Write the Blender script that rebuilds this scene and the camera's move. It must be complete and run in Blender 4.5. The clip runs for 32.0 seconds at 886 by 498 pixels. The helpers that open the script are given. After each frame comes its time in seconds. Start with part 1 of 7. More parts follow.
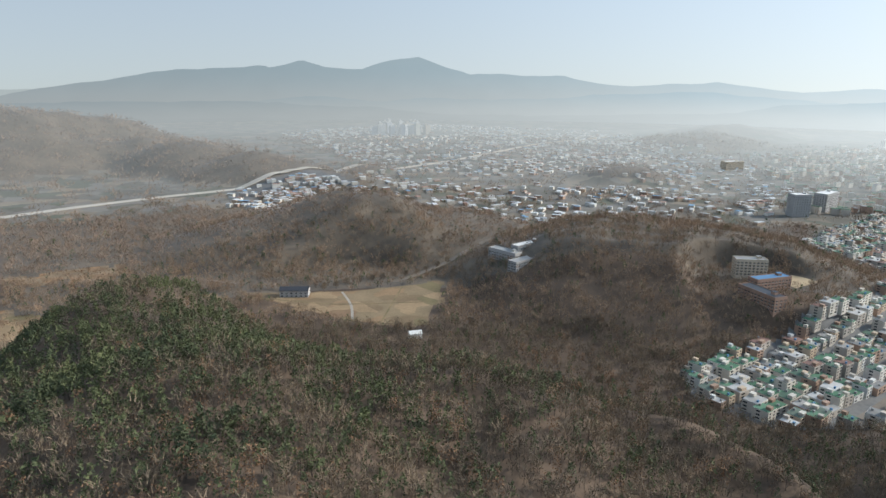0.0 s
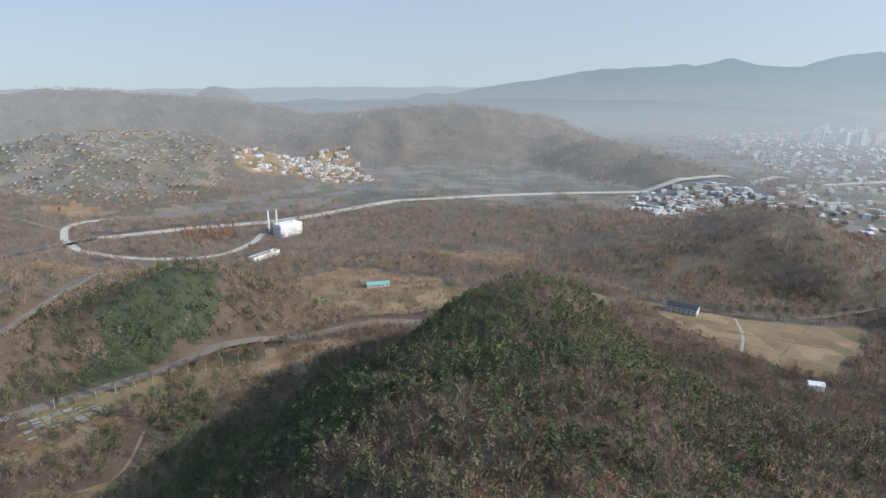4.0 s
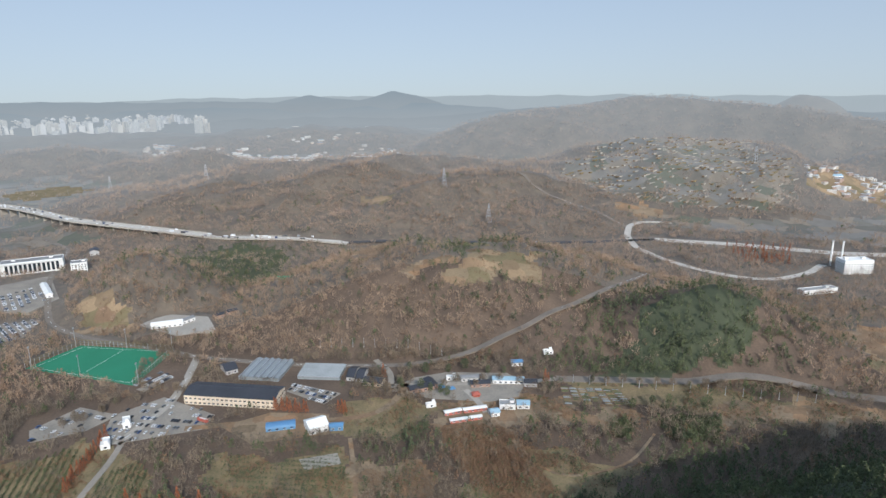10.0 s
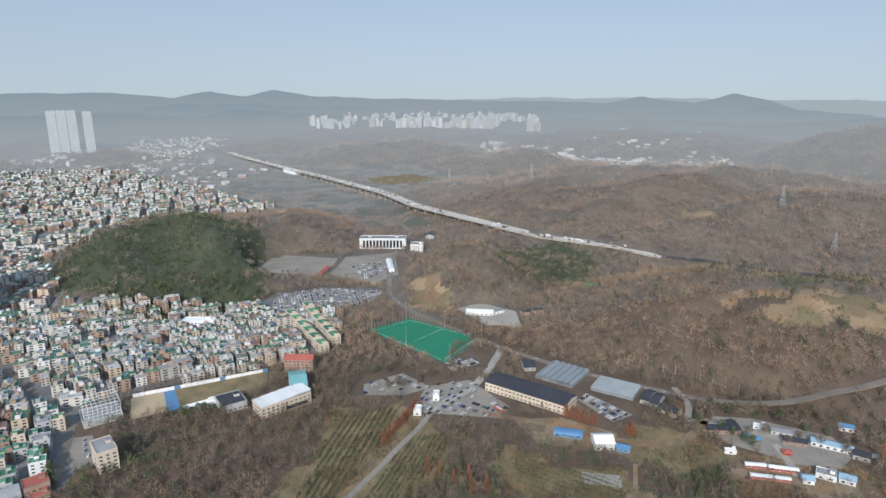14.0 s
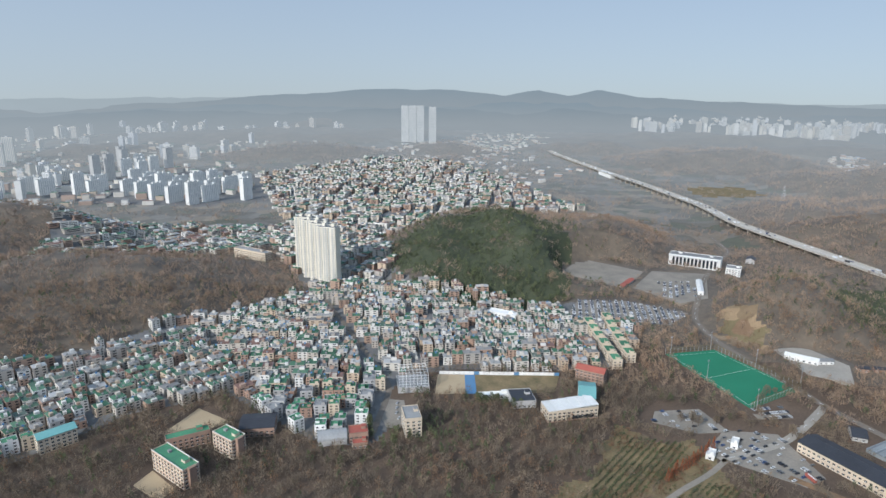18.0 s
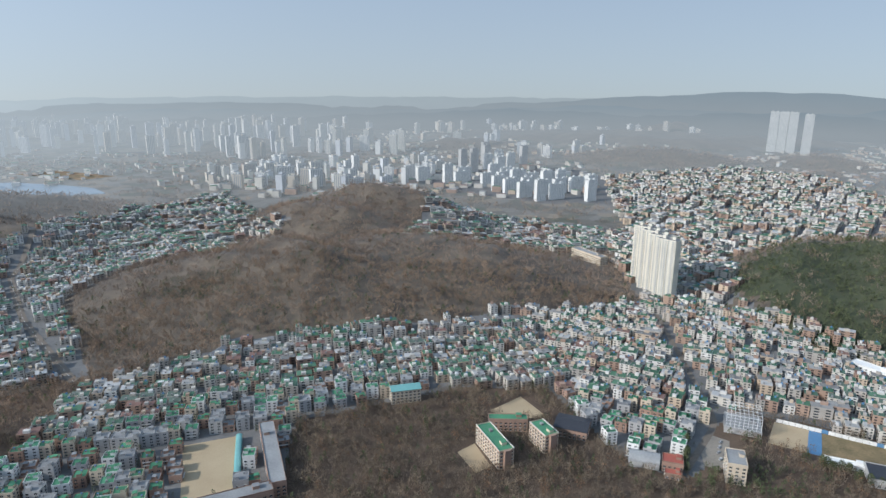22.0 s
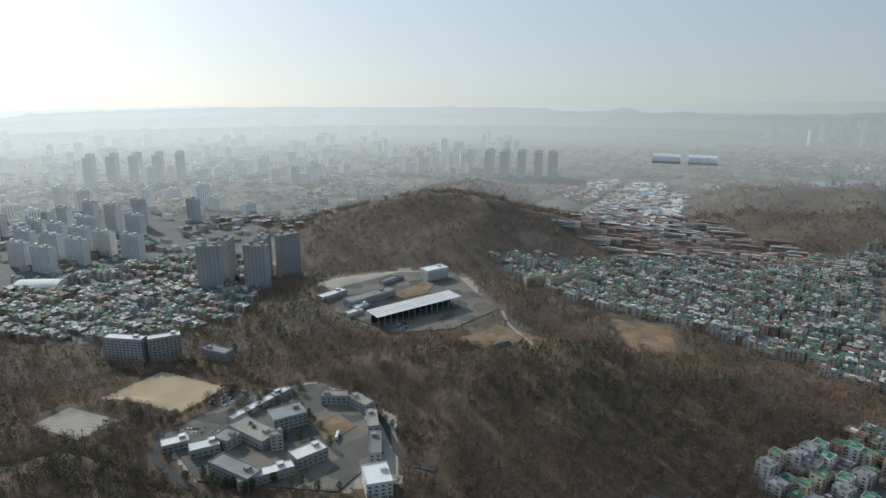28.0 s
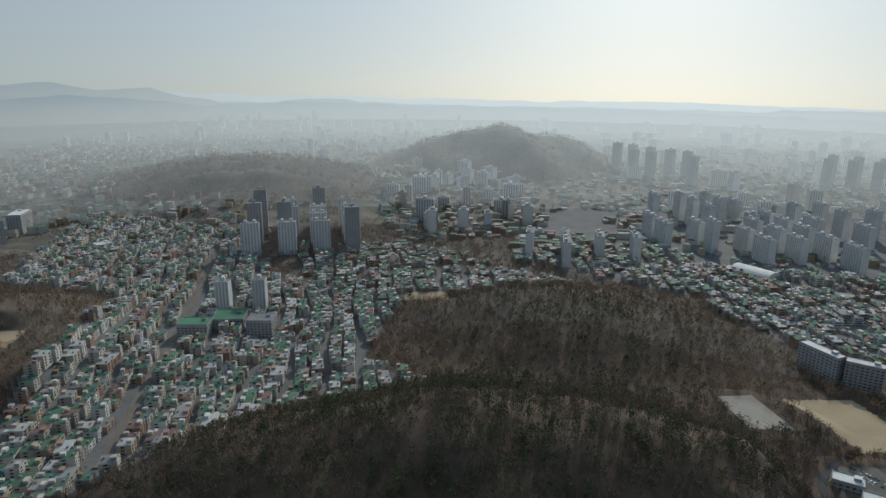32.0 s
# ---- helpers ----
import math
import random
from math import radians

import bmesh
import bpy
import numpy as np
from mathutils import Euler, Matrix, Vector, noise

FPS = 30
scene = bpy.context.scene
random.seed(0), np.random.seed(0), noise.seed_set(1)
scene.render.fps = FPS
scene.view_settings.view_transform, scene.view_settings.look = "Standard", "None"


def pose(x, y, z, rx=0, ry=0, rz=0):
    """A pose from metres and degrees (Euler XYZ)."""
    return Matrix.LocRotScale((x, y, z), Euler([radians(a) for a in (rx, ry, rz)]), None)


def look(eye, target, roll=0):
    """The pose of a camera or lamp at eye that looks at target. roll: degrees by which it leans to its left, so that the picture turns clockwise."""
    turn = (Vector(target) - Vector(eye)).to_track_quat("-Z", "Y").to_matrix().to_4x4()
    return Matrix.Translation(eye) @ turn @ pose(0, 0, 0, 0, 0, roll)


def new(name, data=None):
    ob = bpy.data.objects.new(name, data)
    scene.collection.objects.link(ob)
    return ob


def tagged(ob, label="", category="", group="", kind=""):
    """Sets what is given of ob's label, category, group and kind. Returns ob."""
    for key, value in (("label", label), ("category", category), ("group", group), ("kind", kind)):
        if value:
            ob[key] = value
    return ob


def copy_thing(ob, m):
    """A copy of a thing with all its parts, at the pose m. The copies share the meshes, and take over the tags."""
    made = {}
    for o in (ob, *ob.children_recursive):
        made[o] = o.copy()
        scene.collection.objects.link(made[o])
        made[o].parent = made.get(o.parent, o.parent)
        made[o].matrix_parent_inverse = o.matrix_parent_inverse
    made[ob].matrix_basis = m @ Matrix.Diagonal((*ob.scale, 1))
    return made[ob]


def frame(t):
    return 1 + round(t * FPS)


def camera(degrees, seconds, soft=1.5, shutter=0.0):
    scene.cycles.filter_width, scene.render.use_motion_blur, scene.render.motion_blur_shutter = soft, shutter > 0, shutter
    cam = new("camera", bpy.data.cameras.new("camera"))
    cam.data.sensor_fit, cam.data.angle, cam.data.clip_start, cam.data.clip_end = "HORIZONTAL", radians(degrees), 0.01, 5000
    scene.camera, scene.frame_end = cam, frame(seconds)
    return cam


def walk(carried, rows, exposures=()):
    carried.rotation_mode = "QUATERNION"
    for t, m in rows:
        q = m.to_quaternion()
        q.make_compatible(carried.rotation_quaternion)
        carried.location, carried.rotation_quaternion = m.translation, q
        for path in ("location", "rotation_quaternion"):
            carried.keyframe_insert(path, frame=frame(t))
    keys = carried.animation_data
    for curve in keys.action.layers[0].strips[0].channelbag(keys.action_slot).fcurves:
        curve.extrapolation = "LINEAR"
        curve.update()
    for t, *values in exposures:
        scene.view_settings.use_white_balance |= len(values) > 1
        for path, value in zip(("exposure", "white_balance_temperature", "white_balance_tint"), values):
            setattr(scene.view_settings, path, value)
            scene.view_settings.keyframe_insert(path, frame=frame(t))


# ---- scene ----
EXPOSURES = [(0, 0.35, 6450, 8), (3, 0.37, 6100, 9), (6, 0.38, 6050, 10), (13, 0.25, 6050, 10), (20, 0.18, 5950, 9), (24, 0.1, 6100, 9), (27, -0.08, 6350, 8), (29, -0.33, 6300, 5), (32, -0.66, 6300, 5)]

# ---- camera ----
cam = camera(68.74, 32.0)
PATH = [
    (0, (-0.00, -0.00, 251.51), (-3.80, 96.58, 225.85), 0.32),
    (0.5, (-0.25, 0.38, 252.89), (-9.02, 96.62, 227.15), 0.35),
    (1, (-0.41, 0.70, 254.42), (-14.57, 96.27, 228.63), 0.28),
    (1.5, (-0.68, 0.11, 256.05), (-20.50, 94.65, 230.17), 0.26),
    (2, (-0.84, -1.25, 257.92), (-27.96, 91.45, 232.02), 0.26),
    (2.5, (-0.84, -2.43, 260.08), (-36.80, 87.19, 234.08), 0.13),
    (3, (-0.54, -2.83, 262.23), (-45.10, 82.80, 236.13), 0.12),
    (3.5, (0.25, -2.75, 264.27), (-51.73, 78.56, 238.08), 0.06),
    (5.5, (7.01, -8.05, 271.84), (-67.62, 53.15, 245.66), -0.30),
    (6, (7.29, -8.35, 272.97), (-71.82, 46.98, 246.88), -0.39),
    (6.5, (7.21, -8.39, 274.07), (-75.64, 41.21, 248.06), -0.46),
    (7, (7.12, -8.05, 275.02), (-78.98, 35.70, 249.09), -0.50),
    (7.5, (7.05, -7.48, 276.03), (-81.84, 30.38, 250.24), -0.48),
    (8, (7.12, -7.25, 277.34), (-84.04, 24.84, 251.64), -0.52),
    (8.5, (7.48, -7.02, 278.79), (-85.52, 19.36, 253.16), -0.55),
    (9, (7.97, -6.47, 280.43), (-86.50, 14.08, 254.87), -0.55),
    (9.5, (8.55, -6.16, 282.32), (-87.02, 8.59, 256.87), -0.52),
    (10, (9.65, -6.08, 284.52), (-86.67, 2.73, 259.12), -0.45),
    (10.5, (11.23, -6.29, 286.79), (-85.46, -3.33, 261.41), -0.38),
    (11, (12.68, -6.56, 289.18), (-84.00, -9.53, 263.82), -0.29),
    (11.5, (13.56, -6.59, 291.49), (-82.76, -15.52, 266.12), -0.22),
    (12, (13.99, -6.54, 293.31), (-81.60, -21.30, 267.95), -0.13),
    (12.5, (13.99, -6.25, 294.73), (-80.53, -26.84, 269.36), -0.10),
    (13, (13.58, -5.98, 296.03), (-79.52, -32.22, 270.65), 0.02),
    (13.5, (12.75, -5.69, 297.25), (-78.60, -37.50, 271.89), -0.08),
    (14, (11.71, -5.25, 298.30), (-77.55, -42.54, 272.96), -0.14),
    (14.5, (10.68, -5.19, 299.22), (-76.17, -47.83, 273.92), -0.13),
    (16.5, (11.20, -9.58, 305.48), (-63.17, -71.38, 280.00), 0.44),
    (17, (11.35, -9.91, 307.44), (-59.19, -76.02, 281.87), 0.46),
    (17.5, (11.65, -10.07, 309.59), (-54.83, -80.23, 283.95), 0.49),
    (18, (11.95, -9.66, 311.65), (-50.26, -83.60, 285.92), 0.49),
    (18.5, (11.82, -9.40, 313.56), (-45.97, -86.83, 287.77), 0.42),
    (19, (11.48, -8.97, 315.46), (-42.03, -89.40, 289.62), 0.36),
    (19.5, (10.93, -8.70, 316.99), (-38.48, -91.69, 291.10), 0.27),
    (20, (10.68, -9.07, 317.92), (-34.79, -94.29, 292.04), 0.24),
    (20.5, (10.95, -9.78, 318.42), (-30.99, -96.81, 292.56), 0.26),
    (21, (11.85, -10.53, 318.80), (-24.02, -100.21, 292.90), 0.27),
    (21.5, (12.80, -11.07, 319.33), (-13.88, -103.88, 293.37), 0.36),
    (22, (13.74, -11.57, 319.89), (-3.20, -106.61, 293.82), 0.44),
    (22.5, (14.72, -12.07, 320.25), (7.65, -108.32, 294.05), 0.51),
    (23, (16.15, -12.96, 320.19), (18.81, -109.40, 293.88), 0.64),
    (23.5, (18.35, -14.29, 319.72), (30.41, -109.97, 293.26), 0.88),
    (24, (21.56, -16.20, 318.74), (42.43, -110.30, 292.11), 1.08),
    (24.5, (25.66, -18.12, 317.38), (54.23, -110.22, 290.89), 0.71),
    (26.5, (29.78, -20.32, 312.19), (90.70, -95.07, 285.69), 0.08),
    (27, (31.30, -19.74, 311.77), (99.88, -87.52, 285.25), 0.03),
    (27.5, (32.23, -18.63, 311.78), (108.51, -77.61, 285.29), 0.09),
    (28, (32.89, -16.94, 312.17), (116.16, -65.54, 285.66), 0.20),
    (28.5, (33.82, -15.60, 312.51), (122.62, -53.15, 285.94), 0.42),
    (29, (34.98, -14.76, 312.30), (127.86, -40.47, 285.62), 0.52),
    (29.5, (35.79, -14.03, 311.66), (131.21, -27.38, 284.91), 0.61),
    (30, (36.03, -13.34, 311.22), (132.37, -14.17, 284.44), 0.69),
    (30.5, (36.11, -11.97, 311.18), (131.74, -0.33, 284.36), 0.71),
    (31, (36.71, -9.34, 311.51), (130.01, 14.41, 284.46), 0.74),
    (31.5, (38.12, -5.31, 311.96), (127.59, 30.10, 284.73), 0.70),
    (32, (40.02, -0.35, 312.45), (124.28, 46.07, 285.13), 0.44),
]
walk(cam, [(t, look(eye, target, roll)) for t, eye, target, roll in PATH], EXPOSURES)

# ---- world, sun ----
SUN_YAW, SUN_EL = 281.0, 29.0
SUN_WAY = Vector((-math.sin(radians(SUN_YAW)) * math.cos(radians(SUN_EL)),
                  math.cos(radians(SUN_YAW)) * math.cos(radians(SUN_EL)), math.sin(radians(SUN_EL))))
world = bpy.data.worlds.new("world")
scene.world = world
world.use_nodes = True
wn = world.node_tree.nodes
sky = wn.new("ShaderNodeTexSky")
sky.sky_type = "NISHITA"
sky.sun_disc = False
sky.sun_elevation = radians(SUN_EL)
sky.sun_rotation = radians(-SUN_YAW)
sky.altitude = 100
sky.air_density = 1.0
sky.dust_density = 2.0
sky.ozone_density = 2.0
wn["Background"].inputs["Strength"].default_value = 0.105
wl = world.node_tree.links
coord, lift, unit = wn.new("ShaderNodeTexCoord"), wn.new("ShaderNodeVectorMath"), wn.new("ShaderNodeVectorMath")
lift.inputs[1].default_value = (0, 0, 0.09)
unit.operation = "NORMALIZE"
soft_sky, veil = wn.new("ShaderNodeHueSaturation"), wn.new("ShaderNodeMix")
soft_sky.inputs["Saturation"].default_value = 0.8
veil.data_type = "RGBA"
veil.inputs["Factor"].default_value = 0.62
air, climb, tone = wn.new("ShaderNodeSeparateXYZ"), wn.new("ShaderNodeMapRange"), wn.new("ShaderNodeMix")
climb.inputs["From Min"].default_value = -0.03
climb.inputs["From Max"].default_value = 0.3
tone.data_type = "RGBA"
wl.new(coord.outputs["Generated"], air.inputs[0])
wl.new(air.outputs["Z"], climb.inputs["Value"])
wl.new(climb.outputs["Result"], tone.inputs["Factor"])
AIR_LOW, AIR_HIGH = (6.0, 6.5, 6.7), (3.9, 5.3, 7.1)
tone.inputs["A"].default_value = (*AIR_LOW, 1)
tone.inputs["B"].default_value = (*AIR_HIGH, 1)


def sunward(nodes, links, way, focus=2.6, most=1.6):
    """How bright the hazy air is in a direction: dull away from the sun, glaring round it."""
    dot, half, power, scale = nodes.new("ShaderNodeVectorMath"), nodes.new("ShaderNodeMapRange"), nodes.new("ShaderNodeMath"), nodes.new("ShaderNodeMapRange")
    dot.operation, power.operation = "DOT_PRODUCT", "POWER"
    dot.inputs[1].default_value = SUN_WAY
    half.inputs["From Min"].default_value = -1
    power.inputs[1].default_value = focus
    scale.inputs["To Min"].default_value = 0.74
    scale.inputs["To Max"].default_value = most
    links.new(way, dot.inputs[0])
    links.new(dot.outputs["Value"], half.inputs["Value"])
    links.new(half.outputs["Result"], power.inputs[0])
    links.new(power.outputs[0], scale.inputs["Value"])
    return scale.outputs["Result"]


bright = wn.new("ShaderNodeVectorMath")
bright.operation = "SCALE"
wl.new(tone.outputs["Result"], bright.inputs[0])
wl.new(sunward(wn, wl, coord.outputs["Generated"]), bright.inputs["Scale"])
wl.new(bright.outputs[0], veil.inputs["B"])
wl.new(coord.outputs["Generated"], lift.inputs[0])
wl.new(lift.outputs[0], unit.inputs[0])
wl.new(unit.outputs[0], sky.inputs["Vector"])
wl.new(sky.outputs["Color"], soft_sky.inputs["Color"])
wl.new(soft_sky.outputs["Color"], veil.inputs["A"])
wl.new(veil.outputs["Result"], wn["Background"].inputs["Color"])

sun_data = bpy.data.lights.new("sun", "SUN")
sun_data.energy = 3.4
sun_data.angle = radians(0.6)
sun_data.color = (1.0, 0.93, 0.84)
sun = new("sun", sun_data)
sun.matrix_world = look(SUN_WAY * 900, (0, 0, 0))

# ---- materials ----


def mat(name, col, col2=None, scale=0.05, rough=0.85, fine=1.0, bump=0.3, island=0.0, rand=0.0, metal=0.0,
        sheen=0.0, hue=0.0, spec=0.3):
    """Two colours mixed by a wide and a fine noise at real size; island and rand vary the value piece by piece."""
    m = bpy.data.materials.new(name)
    m.use_nodes = True
    n, l = m.node_tree.nodes, m.node_tree.links
    b = n["Principled BSDF"]
    b.inputs["Roughness"].default_value = rough
    b.inputs["Metallic"].default_value = metal
    b.inputs["Specular IOR Level"].default_value = spec
    # bluish brightening at grazing angles, put in to stand for haze
    if sheen:
        b.inputs["Sheen Weight"].default_value = sheen
        b.inputs["Sheen Roughness"].default_value = 0.45
        b.inputs["Sheen Tint"].default_value = (0.82, 0.88, 1.0, 1)
    geo = n.new("ShaderNodeNewGeometry")
    big, small = n.new("ShaderNodeTexNoise"), n.new("ShaderNodeTexNoise")
    big.inputs["Scale"].default_value = scale
    big.inputs["Detail"].default_value = 5
    small.inputs["Scale"].default_value = fine
    small.inputs["Detail"].default_value = 3
    for tex in (big, small):
        l.new(geo.outputs["Position"], tex.inputs["Vector"])
    add = n.new("ShaderNodeMath")
    add.operation = "MULTIPLY_ADD"
    add.inputs[1].default_value = 0.55
    l.new(small.outputs["Fac"], add.inputs[0])
    half = n.new("ShaderNodeMath")
    half.operation = "MULTIPLY"
    half.inputs[1].default_value = 0.9
    l.new(big.outputs["Fac"], half.inputs[0])
    l.new(half.outputs[0], add.inputs[2])
    ramp = n.new("ShaderNodeMapRange")
    ramp.inputs["From Min"].default_value = 0.5
    ramp.inputs["From Max"].default_value = 0.95
    l.new(add.outputs[0], ramp.inputs["Value"])
    mix = n.new("ShaderNodeMix")
    mix.data_type = "RGBA"
    mix.inputs["A"].default_value = (*col, 1)
    mix.inputs["B"].default_value = (*(col2 or [c * 0.7 for c in col]), 1)
    l.new(ramp.outputs["Result"], mix.inputs["Factor"])
    out = mix.outputs["Result"]
    if island or rand:
        src = geo.outputs["Random Per Island"] if island else n.new("ShaderNodeObjectInfo").outputs["Random"]
        hsv = n.new("ShaderNodeHueSaturation")
        val = n.new("ShaderNodeMapRange")
        val.inputs["To Min"].default_value = 1 - (island or rand)
        val.inputs["To Max"].default_value = 1 + (island or rand)
        l.new(src, val.inputs["Value"])
        l.new(val.outputs["Result"], hsv.inputs["Value"])
        if hue:
            wob = n.new("ShaderNodeMath")
            wob.operation = "MULTIPLY"
            wob.inputs[1].default_value = 7.31
            fr = n.new("ShaderNodeMath")
            fr.operation = "FRACT"
            hv = n.new("ShaderNodeMapRange")
            hv.inputs["To Min"].default_value = 0.5 - hue
            hv.inputs["To Max"].default_value = 0.5 + hue
            l.new(src, wob.inputs[0])
            l.new(wob.outputs[0], fr.inputs[0])
            l.new(fr.outputs[0], hv.inputs["Value"])
            l.new(hv.outputs["Result"], hsv.inputs["Hue"])
        l.new(out, hsv.inputs["Color"])
        out = hsv.outputs["Color"]
    l.new(out, b.inputs["Base Color"])
    if bump:
        bp = n.new("ShaderNodeBump")
        bp.inputs["Strength"].default_value = bump
        bp.inputs["Distance"].default_value = 0.3
        l.new(small.outputs["Fac"], bp.inputs["Height"])
        l.new(bp.outputs["Normal"], b.inputs["Normal"])
    return m


def leafy(m, share=0.45):
    """Lets light through thin twigs and needles."""
    n, l = m.node_tree.nodes, m.node_tree.links
    b, out = n["Principled BSDF"], n["Material Output"]
    tr, mix = n.new("ShaderNodeBsdfTranslucent"), n.new("ShaderNodeMixShader")
    mix.inputs[0].default_value = share
    l.new(b.inputs["Base Color"].links[0].from_socket, tr.inputs["Color"])
    l.new(b.outputs[0], mix.inputs[1])
    l.new(tr.outputs[0], mix.inputs[2])
    l.new(mix.outputs[0], out.inputs["Surface"])
    return m


def pick(m, colours):
    """Replaces a material's colours by one of a set, chosen per piece."""
    n, l = m.node_tree.nodes, m.node_tree.links
    geo = [x for x in n if x.type == "NEW_GEOMETRY"][0]
    ramp = n.new("ShaderNodeValToRGB")
    ramp.color_ramp.interpolation = "CONSTANT"
    while len(ramp.color_ramp.elements) < len(colours):
        ramp.color_ramp.elements.new(0.5)
    for i, c in enumerate(colours):
        ramp.color_ramp.elements[i].position = i / len(colours)
        ramp.color_ramp.elements[i].color = (*c, 1)
    l.new(geo.outputs["Random Per Island"], ramp.inputs["Fac"])
    mix = [x for x in n if x.type == "MIX"][0]
    mul = n.new("ShaderNodeMix")
    mul.data_type = "RGBA"
    mul.blend_type = "MULTIPLY"
    mul.inputs["Factor"].default_value = 1.0
    l.new(ramp.outputs["Color"], mul.inputs["A"])
    l.new(mix.outputs["Result"], mul.inputs["B"])
    b = n["Principled BSDF"]
    l.new(mul.outputs["Result"], b.inputs["Base Color"])
    return m


def plots(m, colours, size):
    """Lays a patchwork of plots, each of one of the colours, over a material."""
    n, l = m.node_tree.nodes, m.node_tree.links
    geo = [x for x in n if x.type == "NEW_GEOMETRY"][0]
    wob, add, cell = n.new("ShaderNodeTexNoise"), n.new("ShaderNodeVectorMath"), n.new("ShaderNodeTexVoronoi")
    wob.inputs["Scale"].default_value = 0.02
    grow = n.new("ShaderNodeVectorMath")
    grow.operation = "SCALE"
    grow.inputs["Scale"].default_value = size * 0.6
    l.new(geo.outputs["Position"], wob.inputs["Vector"])
    l.new(wob.outputs["Color"], grow.inputs[0])
    l.new(grow.outputs[0], add.inputs[0])
    l.new(geo.outputs["Position"], add.inputs[1])
    cell.voronoi_dimensions = "2D"
    cell.distance = "CHEBYCHEV"
    cell.inputs["Scale"].default_value = 1 / size
    l.new(add.outputs[0], cell.inputs["Vector"])
    ramp = n.new("ShaderNodeValToRGB")
    ramp.color_ramp.interpolation = "CONSTANT"
    while len(ramp.color_ramp.elements) < len(colours):
        ramp.color_ramp.elements.new(0.5)
    for i, c in enumerate(colours):
        ramp.color_ramp.elements[i].position = i / len(colours)
        ramp.color_ramp.elements[i].color = (*c, 1)
    l.new(cell.outputs["Color"], ramp.inputs["Fac"])
    mix = [x for x in n if x.type == "MIX"][0]
    mul = n.new("ShaderNodeMix")
    mul.data_type = "RGBA"
    mul.blend_type = "MULTIPLY"
    mul.inputs["Factor"].default_value = 1.0
    l.new(ramp.outputs["Color"], mul.inputs["A"])
    l.new(mix.outputs["Result"], mul.inputs["B"])
    l.new(mul.outputs["Result"], n["Principled BSDF"].inputs["Base Color"])
    return m


def painted_haze(name, base):
    """For the far land and towns of the backdrop: a material with haze painted in as emission, more of it with the
    distance from the middle.
    """
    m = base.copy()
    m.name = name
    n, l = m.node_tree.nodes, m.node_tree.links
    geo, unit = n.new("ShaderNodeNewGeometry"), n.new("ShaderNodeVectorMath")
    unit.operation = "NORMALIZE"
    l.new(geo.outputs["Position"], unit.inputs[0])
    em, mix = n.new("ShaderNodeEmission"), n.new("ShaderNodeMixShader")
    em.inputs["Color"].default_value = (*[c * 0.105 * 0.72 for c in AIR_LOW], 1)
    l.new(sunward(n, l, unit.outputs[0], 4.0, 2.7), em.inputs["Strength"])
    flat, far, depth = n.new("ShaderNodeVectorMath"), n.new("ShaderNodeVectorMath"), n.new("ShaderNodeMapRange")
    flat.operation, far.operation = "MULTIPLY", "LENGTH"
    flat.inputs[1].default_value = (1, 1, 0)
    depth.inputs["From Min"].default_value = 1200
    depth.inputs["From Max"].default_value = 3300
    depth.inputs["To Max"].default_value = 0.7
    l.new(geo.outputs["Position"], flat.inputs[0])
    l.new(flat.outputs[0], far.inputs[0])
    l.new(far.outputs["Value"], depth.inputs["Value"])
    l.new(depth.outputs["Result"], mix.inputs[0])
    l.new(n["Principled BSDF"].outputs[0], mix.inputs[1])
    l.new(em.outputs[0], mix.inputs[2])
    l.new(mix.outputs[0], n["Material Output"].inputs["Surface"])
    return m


M = {}
M["floor"] = mat("leaf_litter", (0.155, 0.108, 0.074), (0.082, 0.06, 0.045), 0.03, 0.95, 0.45)
M["canopy"] = mat("bare_canopy", (0.175, 0.138, 0.1), (0.092, 0.076, 0.06), 0.018, 0.95, 0.14, bump=0.5, sheen=0.06)
M["pinewood"] = mat("pine_canopy", (0.082, 0.09, 0.05), (0.05, 0.058, 0.034), 0.02, 0.95, 0.14, bump=0.6)
M["grass"] = mat("dry_grass", (0.27, 0.195, 0.105), (0.115, 0.1, 0.052), 0.06, 0.95, 0.5)
M["field"] = plots(mat("ploughed_field", (1, 1, 1), (0.66, 0.66, 0.66), 0.03, 0.95, 0.4), [(0.3, 0.2, 0.115), (0.24, 0.17, 0.1), (0.27, 0.2, 0.12), (0.34, 0.24, 0.14), (0.2, 0.16, 0.085), (0.25, 0.16, 0.095)], 24.0)
M["town"] = mat("town_ground", (0.2, 0.195, 0.185), (0.12, 0.12, 0.118), 0.03, 0.9, 0.3)
M["plain"] = plots(mat("valley_ground", (1, 1, 1), (0.65, 0.65, 0.65), 0.006, 0.95, 0.05, sheen=0.08), [(0.19, 0.155, 0.11), (0.13, 0.115, 0.085), (0.24, 0.195, 0.14), (0.16, 0.145, 0.115), (0.2, 0.18, 0.15), (0.12, 0.12, 0.08), (0.16, 0.135, 0.1)], 40.0)
M["sand"] = mat("playground_sand", (0.46, 0.36, 0.23), (0.38, 0.29, 0.18), 0.03, 0.95, 0.8, bump=0.1)
M["soil"] = plots(mat("orange_soil", (1, 1, 1), (0.6, 0.6, 0.6), 0.05, 0.95, 0.4), [(0.34, 0.21, 0.115), (0.26, 0.17, 0.1), (0.3, 0.22, 0.14), (0.22, 0.16, 0.1)], 15.0)
M["turf"] = mat("green_turf", (0.03, 0.2, 0.11), (0.025, 0.17, 0.09), 0.03, 0.9, 0.6, bump=0.05)
